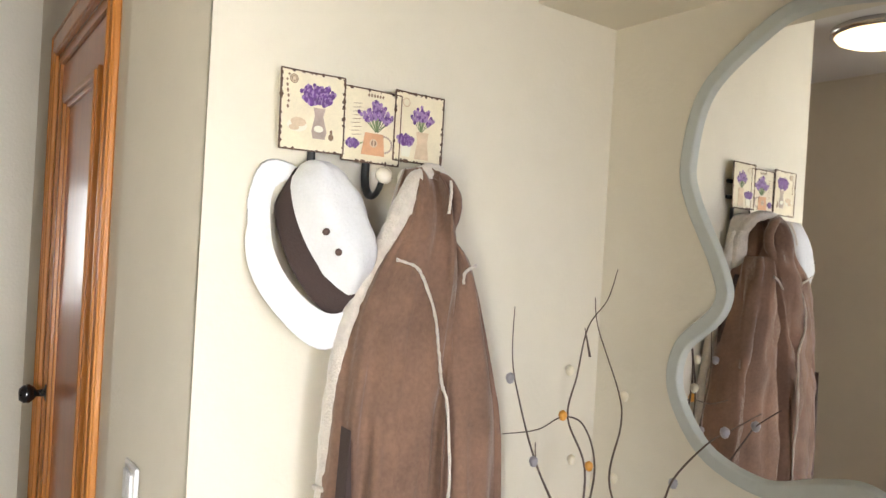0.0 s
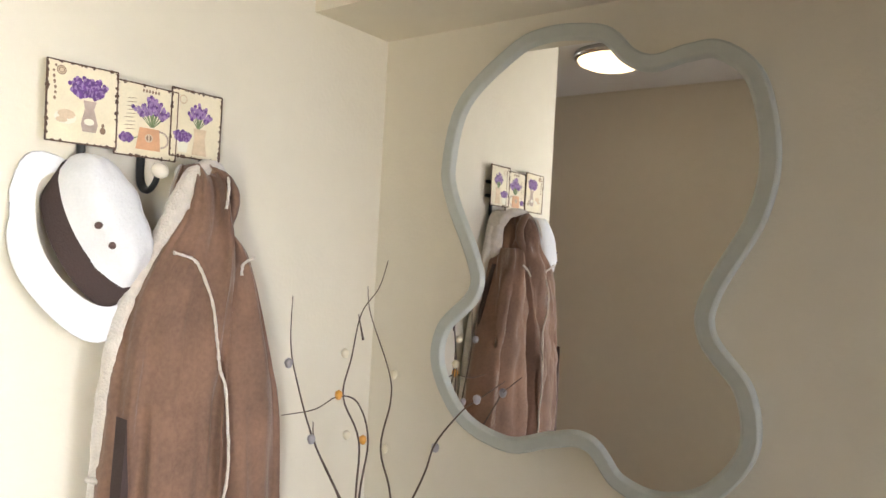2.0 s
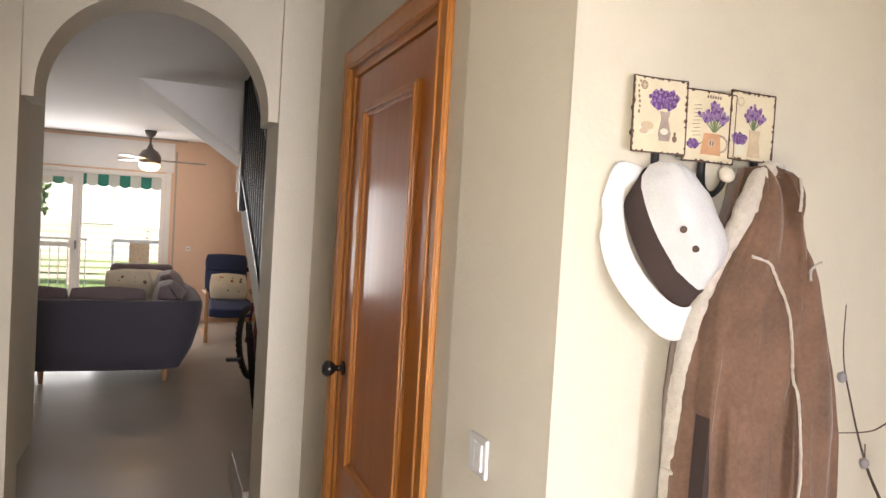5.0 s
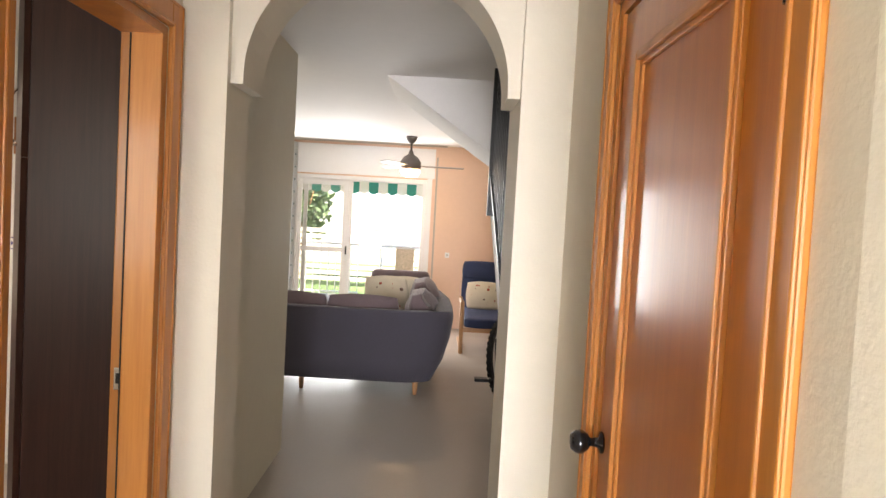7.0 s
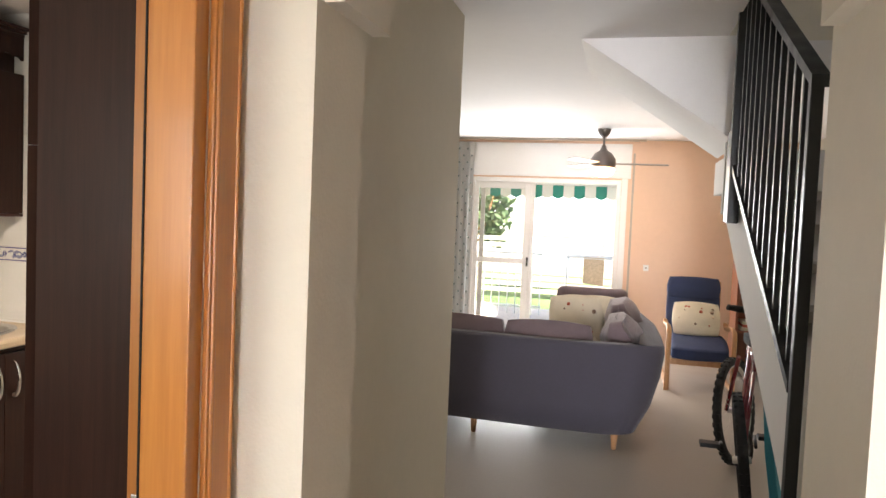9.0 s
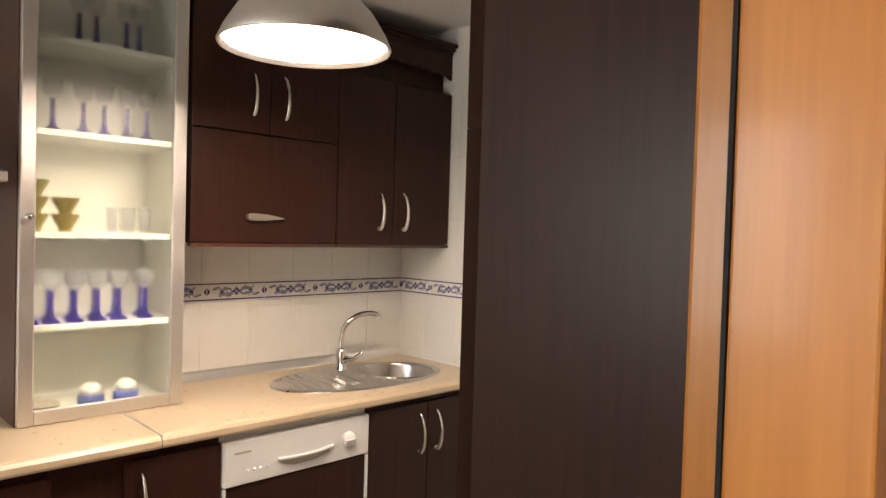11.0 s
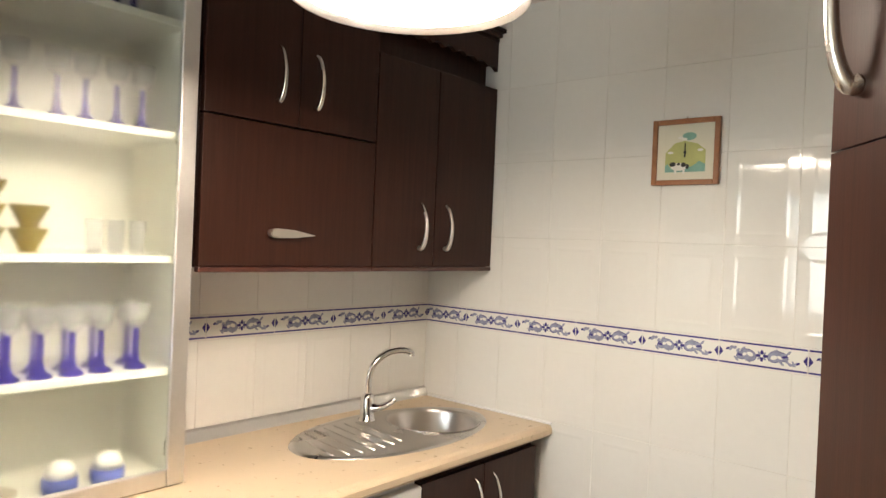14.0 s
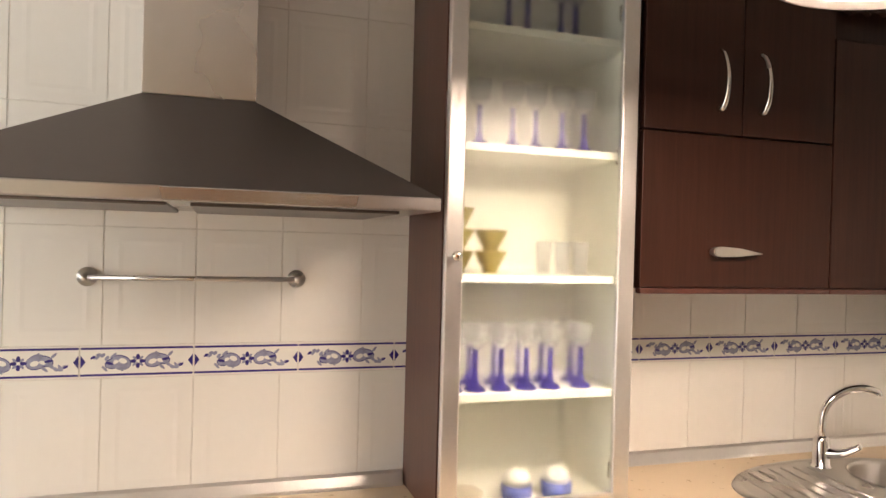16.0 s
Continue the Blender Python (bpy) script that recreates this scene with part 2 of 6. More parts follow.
GRASS = surface("lawn_green", (0.10, 0.16, 0.045), 0.95, var=0.35, scale=5, bump=0.8, bump_scale=60)
HEDGE = surface("hedge_leaf", (0.17, 0.25, 0.10), 0.8, var=0.4, scale=3, piece=0.2)
FENCE = wood("weathered_fence_board", (0.42, 0.36, 0.28), (0.60, 0.53, 0.42), 0.8, 0.0, (1, 14, 14))
SHEDWALL = surface("pale_render", (0.70, 0.66, 0.60), 0.85, var=0.06, bump=0.2)
FRAMEWOOD = wood("small_frame_wood", (0.26, 0.095, 0.030), (0.38, 0.16, 0.06), 0.35, 0.3, (10, 10, 10))
PAPER = surface("picture_mount", (0.74, 0.72, 0.60), 0.8, var=0.03)
MEADOW = surface("painted_meadow", (0.48, 0.50, 0.20), 0.8, var=0.15, scale=18)
HILLS = surface("painted_hills", (0.22, 0.42, 0.36), 0.8, var=0.2, scale=25)
COWBLACK = surface("painted_black", (0.03, 0.03, 0.03), 0.7, var=0.1)
COWWHITE = surface("painted_white", (0.80, 0.79, 0.74), 0.8, var=0.04)
def tinted(name, colour, body, share):
    """Pressed glass: light passes tinted, a share of it scatters."""
    m, t, p, l = nodes_of(name)
    see, mat, mix = t.nodes.new("ShaderNodeBsdfTransparent"), t.nodes.new("ShaderNodeBsdfDiffuse"), t.nodes.new("ShaderNodeMixShader")
    see.inputs[0].default_value, mat.inputs[0].default_value, mix.inputs[0].default_value = (*colour, 1), (*body, 1), share
    l.new(see.outputs[0], mix.inputs[1]), l.new(mat.outputs[0], mix.inputs[2]), l.new(mix.outputs[0], t.nodes["Material Output"].inputs[0])
    return m


BLUEGLASS = tinted("cobalt_glass", (0.45, 0.40, 0.80), (0.08, 0.06, 0.40), 0.45)
PLAINGLASS = tinted("drinking_glass", (0.95, 0.95, 0.96), (0.75, 0.75, 0.78), 0.10)
AMBERGLASS = tinted("amber_glass", (0.72, 0.64, 0.40), (0.36, 0.29, 0.10), 0.5)
BLUEWARE = surface("blue_glazed_ware", (0.10, 0.13, 0.42), 0.25, var=0.1, coat=0.3)
WHITEWARE = surface("white_glazed_ware", (0.78, 0.78, 0.76), 0.2, var=0.03, coat=0.3)
PANE = clear("window_pane")
FROST = clear("frosted_cabinet_glass", (0.93, 0.97, 0.91), 0.265, thin=False)
MIRROR = surface("mirror_silver", (0.88, 0.88, 0.87), 0.015, metal=1.0, var=0.0, rough_var=0.0)
BULBGLASS = glow("lit_opal_glass", (1.0, 0.78, 0.50), 1.5)
PENDANT_IN = glow("lit_pendant_diffuser", (1.0, 0.83, 0.66), 15.0)
FANGLASS = glow("lit_fan_glass", (1.0, 0.66, 0.34), 13.0)


# ---- shapes ----
def box(bm, x0, x1, y0, y1, z0, z1, bevel=0.0, mi=0):
    """An axis-aligned block added to bm, with rounded edges if asked."""
    b = bmesh.new()
    bmesh.ops.create_cube(b, size=1, matrix=Matrix.LocRotScale(((x0 + x1) / 2, (y0 + y1) / 2, (z0 + z1) / 2), None, (x1 - x0, y1 - y0, z1 - z0)))
    if bevel:
        bmesh.ops.bevel(b, geom=b.edges[:], offset=bevel, segments=2, affect="EDGES", profile=0.5)
    join(bm, b, mi)
    return bm


def join(bm, b, mi=0, m=None):
    if m is not None:
        b.transform(m)
    for f in b.faces:
        f.material_index = mi
    me = bpy.data.meshes.new("join")
    b.to_mesh(me)
    b.free()
    n = len(bm.faces)
    bm.from_mesh(me)
    bm.faces.ensure_lookup_table()
    for f in bm.faces[n:]:
        f.material_index = mi
    bpy.data.meshes.remove(me)
    return bm


def prism(bm, outline, y0, y1, axis="y", mi=0):
    """A closed outline of (u, v) points pushed along an axis."""
    b = bmesh.new()
    place = {"y": lambda u, v, w: (u, w, v), "x": lambda u, v, w: (w, u, v), "z": lambda u, v, w: (u, v, w)}[axis]
    lo, hi = [b.verts.new(place(u, v, y0)) for u, v in outline], [b.verts.new(place(u, v, y1)) for u, v in outline]
    b.faces.new(lo), b.faces.new(hi[::-1])
    for i in range(len(lo)):
        j = (i + 1) % len(lo)
        b.faces.new((lo[j], lo[i], hi[i], hi[j]))
    bmesh.ops.recalc_face_normals(b, faces=b.faces[:])
    return join(bm, b, mi)


def lathe(bm, profile, n=24, m=None, mi=0, squash=(1, 1), cap=True):
    """(radius, height) points turned round z."""
    b = bmesh.new()
    rings = []
    for r, z in profile:
        rings.append([b.verts.new((r * math.cos(a) * squash[0], r * math.sin(a) * squash[1], z)) for a in (2 * math.pi * k / n for k in range(n))])
    for lo, hi in zip(rings, rings[1:]):
        for k in range(n):
            b.faces.new((lo[k], lo[(k + 1) % n], hi[(k + 1) % n], hi[k]))
    if profile[0][0] > 1e-6 and profile[-1][0] > 1e-6 and len(profile) > 3 and math.dist(profile[0], profile[-1]) < 0.04:
        for k in range(n):
            b.faces.new((rings[-1][k], rings[-1][(k + 1) % n], rings[0][(k + 1) % n], rings[0][k]))
    elif cap:
        if profile[0][0] > 1e-6:
            b.faces.new(rings[0][::-1])
        if profile[-1][0] > 1e-6:
            b.faces.new(rings[-1])
    bmesh.ops.remove_doubles(b, verts=b.verts[:], dist=1e-6)
    bmesh.ops.recalc_face_normals(b, faces=b.faces[:])
    for f in b.faces:
        f.smooth = True
    return join(bm, b, mi, m)


def smooth_line(points, steps=6, closed=False):
    """A Catmull-Rom line through the points."""
    pts = [Vector(p) for p in points]
    n = len(pts)
    out = []
    for i in range(n if closed else n - 1):
        a, b, c, d = (pts[(i + k) % n] if closed else pts[min(max(i + k, 0), n - 1)] for k in (-1, 0, 1, 2))
        for s in range(steps):
            t = s / steps
            out.append(0.5 * (2 * b + (c - a) * t + (2 * a - 5 * b + 4 * c - d) * t * t + (3 * b - a - 3 * c + d) * t ** 3))
    if not closed:
        out.append(pts[-1])
    return out


def tube(bm, points, r, n=8, mi=0, r_end=None, flat=1.0):
    """A round bar along the points, tapering to r_end."""
    b = bmesh.new()
    pts = [Vector(p) for p in points]
    rings = []
    side = None
    for i, p in enumerate(pts):
        way = (pts[min(i + 1, len(pts) - 1)] - pts[max(i - 1, 0)]).normalized()
        if side is None:
            side = way.orthogonal().normalized()
        side = (side - way * side.dot(way)).normalized()
        up = way.cross(side)
        rr = r + ((r_end if r_end is not None else r) - r) * i / max(1, len(pts) - 1)
        rings.append([b.verts.new(p + rr * (math.cos(a) * side + flat * math.sin(a) * up)) for a in (2 * math.pi * k / n for k in range(n))])
    for lo, hi in zip(rings, rings[1:]):
        for k in range(n):
            b.faces.new((lo[k], lo[(k + 1) % n], hi[(k + 1) % n], hi[k]))
    b.faces.new(rings[0][::-1]), b.faces.new(rings[-1])
    bmesh.ops.recalc_face_normals(b, faces=b.faces[:])
    for f in b.faces:
        f.smooth = len(f.verts) == 4
    return join(bm, b, mi)


def mesh_of(name, bm, mats):
    me = bpy.data.meshes.new(name)
    bm.to_mesh(me)
    bm.free()
    for m in mats if isinstance(mats, (list, tuple)) else [mats]:
        me.materials.append(m)
    return me


def thing(name, x=0, y=0, z=0, label="", category="", group="", kind=""):
    ob = new(name)
    ob.empty_display_size = 0.05
    ob.location = (x, y, z)
    return tagged(ob, label, category, group, kind)


def place_under(ob, parent):
    """Parent ob, keeping its world place. Parents carry no turn."""
    up, shift = parent, Vector()
    while up:
        shift += Vector(up.location)
        up = up.parent
    ob.parent = parent
    ob.location = Vector(ob.location) - shift
    return ob


def part(name, bm, material, parent, label=""):
    """One mesh under a thing or a part; bm is in world places."""
    ob = new(name, mesh_of(name, bm, material))
    place_under(ob, parent)
    return tagged(ob, label)


def solid(name, bm, material, label="", category="", kind="structure", group=""):
    return tagged(new(name, mesh_of(name, bm, material)), label, category, group, kind)


def B(*a, **k):
    return box(bmesh.new(), *a, **k)


# ---- structure ----
HOOK_Y, MIRROR_X, DOOR_X, ARCH_Y, LEFT_X, TOP = 1.345, 1.62, 0.604, 3.31, -0.676, 2.45
KX0, KY1, KX1, KTOP = -3.085, 4.865, -0.806, 2.393
FAR_Y = 10.42

solid("floor", B(-3.4, 2.1, -3.72, FAR_Y + 0.15, -0.15, 0.0), FLOOR, "grey polished stone floor running through hall and living room", "floor")
# hall walls
solid("wall_hooks", B(0.655, MIRROR_X, HOOK_Y, HOOK_Y + 0.12, 0, TOP), WALL, "cream painted hall wall with the coat hooks", "wall")
solid("wall_mirror", B(MIRROR_X, MIRROR_X + 0.12, -3.6, HOOK_Y + 0.12, 0, TOP), WALL, "cream painted hall wall behind the mirror", "wall")
solid("wall_south", B(LEFT_X, -0.20, -1.52, -1.40, 0, TOP), WALL, "plain hall wall", "wall")
# unseen walls added round the hall lamps to keep them off the mirror wall
solid("wall_lamp_side", B(-0.32, -0.20, -3.6, -1.522, 0, TOP), WALL, "plain unseen wall added to bound the hall lamps' light", "wall")
solid("wall_lamp_slot", B(0.34, 0.50, -3.6, -1.40, 0, TOP), WALL, "plain unseen wall added to bound the hall lamps' light", "wall")
solid("wall_behind_lamps", B(-0.32, MIRROR_X + 0.12, -3.72, -3.602, 0, TOP), WALL, "plain unseen wall added behind the hall lamps", "wall")
DY0, DY1, DTOP = 1.865, 2.735, 2.045
bm = bmesh.new()
prism(bm, [(0.652, HOOK_Y), (0.655, HOOK_Y + 0.12), (DOOR_X + 0.12, HOOK_Y + 0.12), (DOOR_X + 0.12, DY0), (DOOR_X, DY0), (DOOR_X, 1.70)], 0, TOP, "z"), box(bm, DOOR_X, DOOR_X + 0.12, DY1, ARCH_Y + 0.25, 0, TOP), box(bm, DOOR_X, DOOR_X + 0.12, DY0, DY1, DTOP, TOP)
solid("wall_cupboard_door", bm, WALL, "cream painted corridor wall round the cupboard door", "wall")
solid("wall_cupboard_back", B(DOOR_X + 0.12, 1.74, ARCH_Y + 0.13, ARCH_Y + 0.25, 0, TOP), WALL, "plain wall behind the cupboard", "wall")
solid("wall_cupboard_side", B(1.74, 1.86, HOOK_Y, ARCH_Y + 0.25, 0, TOP), WALL, "plain wall beside the cupboard", "wall")
KD0, KD1, KDTOP = 2.40, 3.204, 2.045
bm = bmesh.new()
# the gap at y -0.95 to -0.45 is made up, lets the side fills in
box(bm, KX1, LEFT_X, -1.52, -0.95, 0, TOP), box(bm, KX1, LEFT_X, -0.45, KD0, 0, TOP), box(bm, KX1, LEFT_X, -0.95, -0.45, 2.08, TOP), box(bm, KX1, LEFT_X, KD1, ARCH_Y + 0.25, 0, TOP), box(bm, KX1, LEFT_X, KD0, KD1, KDTOP, TOP)
solid("wall_kitchen_door", bm, WALL, "cream painted wall between hall and kitchen", "wall")
# arch: two piers and a set-back arched panel
AX0, AX1, SPRING = -0.522, 0.436, 1.91
solid("pier_1", B(LEFT_X, AX0, ARCH_Y, ARCH_Y + 0.25, 0, TOP), WALL, "cream painted pier beside the arch", "wall")
solid("pier_2", join(B(AX1, DOOR_X, ARCH_Y, ARCH_Y + 0.37, 0, TOP), B(DOOR_X, 0.74, ARCH_Y + 0.25, ARCH_Y + 0.37, 0, TOP)), WALL, "cream painted pier beside the arch", "wall")
cx, rad = (AX0 + AX1) / 2, (AX1 - AX0) / 2 - 0.042
outline = [(AX0, TOP), (AX0, SPRING), (cx - rad, SPRING)]
outline += [(cx - rad * math.cos(a), SPRING + 0.03 + (rad - 0.01) * math.sin(a)) for a in (math.pi * k / 40 for k in range(41))]
outline += [(cx + rad, SPRING), (AX1, SPRING), (AX1, TOP)]
solid("arch_panel", prism(bmesh.new(), outline, ARCH_Y + 0.033, ARCH_Y + 0.292), WALL, "cream plastered round-headed arch panel", "arch")
# soffit over the mirror, ceilings
solid("soffit", B(1.360, MIRROR_X, -3.60, HOOK_Y, 2.059, TOP), WALL, "boxed-in cream soffit along the mirror wall", "soffit")
solid("ceiling_hall", B(-0.82, 1.86, -3.72, ARCH_Y + 0.25, TOP, TOP + 0.12), CEIL, "white painted hall ceiling", "ceiling")
# living room
solid("wall_living_west", B(-0.85, -0.725, ARCH_Y + 0.25, 5.33, 0, TOP), WALL, "cream painted wall beside the living room passage", "wall")
solid("wall_living_return", B(-3.4, -0.85, 5.21, 5.33, 0, TOP), WALL, "plain living room wall", "wall")
solid("wall_living_side", B(-3.4, -3.28, 5.33, FAR_Y, 0, TOP), WALL, "plain living room wall", "wall")
solid("wall_living_east", B(1.98, 2.1, ARCH_Y + 0.25, FAR_Y, 0, 4.9), WALL, "cream painted living room wall", "wall")
solid("wall_stair_south", B(DOOR_X + 0.12, 1.98, ARCH_Y + 0.25, ARCH_Y + 0.37, 0, 4.9), WALL, "plain wall behind the stairs", "wall")
WX0, WX1, WTOP = -1.78, -0.0, 1.99
bm = bmesh.new()
box(bm, -3.4, WX0, FAR_Y, FAR_Y + 0.2, 0, TOP), box(bm, WX1, 2.1, FAR_Y, FAR_Y + 0.2, 0, TOP), box(bm, WX0, WX1, FAR_Y, FAR_Y + 0.2, WTOP, TOP)
solid("wall_garden", bm, PEACH, "peach painted wall with the sliding garden door", "wall")
SX0, SX1, SY0, SY1 = 0.50, 1.98, ARCH_Y + 0.25, 6.75
bm = bmesh.new()
box(bm, -3.4, SX0, SY0, FAR_Y + 0.2, TOP, TOP + 0.2), box(bm, SX0, 2.1, SY1, FAR_Y + 0.2, TOP, TOP + 0.2)
solid("ceiling_living", bm, CEIL, "white painted living room ceiling, open over the stairs", "ceiling")
bm = bmesh.new()
box(bm, SX0 - 0.1, SX0, SY0, SY1, TOP + 0.2, 4.9), box(bm, SX0, SX1, SY1, SY1 + 0.1, TOP + 0.2, 4.9)
solid("wall_stairwell", bm, WALL, "plain stairwell wall", "wall")
solid("ceiling_stairwell", B(SX0 - 0.1, 2.1, SY0, SY1 + 0.1, 4.9, 5.0), CEIL, "plain stairwell ceiling", "ceiling")
# kitchen shell
solid("wall_kitchen_west", B(KX0 - 0.14, KX0 - 0.0015, 0.2, KY1 + 0.14, 0, 2.6), GROUT, "kitchen wall clad with white glazed tiles", "wall")
solid("wall_kitchen_north", B(KX0 - 0.0015, KX1, KY1 + 0.0015, KY1 + 0.14, 0, 2.6), GROUT, "kitchen wall clad with white glazed tiles", "wall")
bm = bmesh.new()
box(bm, KX0 - 0.14, -2.8, 0.2, 0.32, 0, 2.6), box(bm, -1.6, KX1, 0.2, 0.32, 0, 2.6), box(bm, -2.8, -1.6, 0.2, 0.32, 0, 1.02), box(bm, -2.8, -1.6, 0.2, 0.32, 2.08, 2.6)
solid("wall_kitchen_window", bm, WALL, "plain kitchen wall with a window", "wall")
solid("ceiling_kitchen", B(KX0 - 0.14, KX1, 0.2, KY1 + 0.14, KTOP, KTOP + 0.12), CEIL, "white kitchen ceiling", "ceiling")


# ---- hall: cupboard door, kitchen door frame, switch ----
def casing(parent, y0, y1, top, x_face, out, width=0.075):
    """Moulded casing round an opening in a wall of constant x: two uprights and a head; out is the side it stands proud on."""
    pieces = [bmesh.new() for _ in range(3)]
    for depth, o0, o1 in ((0.014, 0.0, width), (0.019, 0.006, 0.018), (0.018, width - 0.014, width - 0.004)):
        xa, xb = sorted((x_face, x_face + out * depth))
        box(pieces[0], xa, xb, y0 - o1, y0 - o0, 0, top + o1, 0.004)
        box(pieces[1], xa, xb, y1 + o0, y1 + o1, 0, top + o1, 0.004)
        box(pieces[2], xa, xb, y0 - o0, y1 + o0, top + o0, top + o1, 0.004)
    for bm in pieces:
        part("door_casing", bm, HONEY, parent)


def cupboard_door():
    d = thing("cupboard_door", DOOR_X, (DY0 + DY1) / 2, 0, "closed varnished honey-brown panelled door in the corridor wall", "door")
    casing(d, DY0, DY1, DTOP, DOOR_X, -1)
    bm = bmesh.new()
    box(bm, DOOR_X, DOOR_X + 0.12, DY0, DY0 + 0.03, 0, DTOP), box(bm, DOOR_X, DOOR_X + 0.12, DY1 - 0.03, DY1, 0, DTOP), box(bm, DOOR_X, DOOR_X + 0.12, DY0 + 0.03, DY1 - 0.03, DTOP - 0.03, DTOP)
    part("door_jamb", bm, HONEY, d)
    y0, y1, zt = DY0 + 0.033, DY1 - 0.033, DTOP - 0.033
    leaf = part("door_leaf", B(DOOR_X + 0.008, DOOR_X + 0.045, y0, y1, 0.008, zt, 0.003), DOORWOOD, d, "glossy brown veneered door leaf")
    for z0, z1 in ((0.66, 1.893), (0.16, 0.56)):
        p0, p1 = 2.015, 2.56
        bm = bmesh.new()
        for a, w, h in ((0.0, 0.014, 0.012), (0.010, 0.016, 0.018), (0.022, 0.016, 0.008)):
            box(bm, DOOR_X + 0.008 - h, DOOR_X + 0.010, p0 + a, p0 + a + w, z0 + a, z1 - a, 0.003)
            box(bm, DOOR_X + 0.008 - h, DOOR_X + 0.010, p1 - a - w, p1 - a, z0 + a, z1 - a, 0.003)
            box(bm, DOOR_X + 0.008 - h + 0.0005, DOOR_X + 0.010, p0 + a + w, p1 - a - w, z1 - a - w, z1 - a, 0.003)
            box(bm, DOOR_X + 0.008 - h + 0.0005, DOOR_X + 0.010, p0 + a + w, p1 - a - w, z0 + a, z0 + a + w, 0.003)
        part("panel_moulding", bm, HONEY, leaf, "orange-brown wooden moulding")
    knob = lathe(bmesh.new(), [(0.0, 0), (0.026, 0), (0.026, 0.006), (0.012, 0.010), (0.010, 0.030), (0.020, 0.036), (0.029, 0.050), (0.028, 0.064), (0.018, 0.076), (0, 0.078)], 28, pose(DOOR_X + 0.008, 2.675, 0.986, 0, -90, 0))
    part("door_knob", knob, BLACK, leaf, "glossy black ball knob")
    for z in (0.25, 0.98, 1.84):
        part("hinge", tube(bmesh.new(), [(DOOR_X + 0.003, DY0 + 0.032, z - 0.045), (DOOR_X + 0.003, DY0 + 0.032, z + 0.045)], 0.006), BLACK, d)
    return d


cupboard_door()


def kitchen_frame():
    d = thing("door_frame", (KX1 + LEFT_X) / 2, (KD0 + KD1) / 2, 0, "honey-varnished wooden frame of the open kitchen doorway", "door frame")
    casing(d, KD0, KD1, KDTOP, LEFT_X, 1, 0.088)
    casing(d, KD0, KD1, KDTOP, KX1, -1)
    for y0, y1 in ((KD1 - 0.028, KD1), (KD0, KD0 + 0.028)):
        bm = bmesh.new()
        box(bm, KX1, LEFT_X - 0.100, y0, y1, 0, KDTOP, 0.002)
        s = -0.012 if y0 > 3 else 0.012
        box(bm, LEFT_X - 0.096, LEFT_X, min(y0, y0 + s), max(y1, y1 + s) if s > 0 else y1, 0, KDTOP, 0.003)
        part("door_jamb", bm, HONEY, d)
        # thin dark strip stands in for the shadow along the rebate step
        part("rebate_shadow", B(LEFT_X - 0.0998, LEFT_X - 0.0962, *((y0 - 0.0124, y0 + 0.004) if s < 0 else (y1 - 0.004, y1 + 0.0124)), 0.002, KDTOP - 0.03), RUBBER, d, "thin dark strip for the rebate's shadow line")
    part("door_head", B(KX1, LEFT_X, KD0 + 0.028, KD1 - 0.028, KDTOP - 0.028, KDTOP), HONEY, d)
    s = part("strike_plate", B(KX1 + 0.010, KX1 + 0.036, KD1 - 0.0305, KD1 - 0.027, 0.915, 0.985, 0.001), NICKEL, d, "small steel strike plate")
    # no hole is cut: a black block gives its dark inside
    part("strike_hole_shade", B(KX1 + 0.016, KX1 + 0.028, KD1 - 0.0312, KD1 - 0.029, 0.935, 0.968), BLACK, s)
    return d


kitchen_frame()


def wall_switch(x, y, z, face, label):
    """A rocker switch on a wall of constant x, facing face (+1 or -1)."""
    s = thing("light_switch", x, y, z, label, "light switch")
    a, b = sorted((x, x + face * 0.009))
    part("switch_plate", B(a, b, y - 0.041, y + 0.041, z - 0.041, z + 0.041, 0.004), WHITE, s)
    for k in (-1, 1):
        a, b = sorted((x + face * 0.006, x + face * 0.014))
        part("rocker", B(a, b, y + k * 0.0145 - 0.0135, y + k * 0.0145 + 0.0135, z - 0.028, z + 0.028, 0.003), WHITE, s)
    return s


wall_switch(0.623, 1.555, 1.045, -1, "white double rocker switch on the corridor wall")
wall_switch(-0.725, 3.60, 1.16, 1, "small white rocker switch beside the arch")


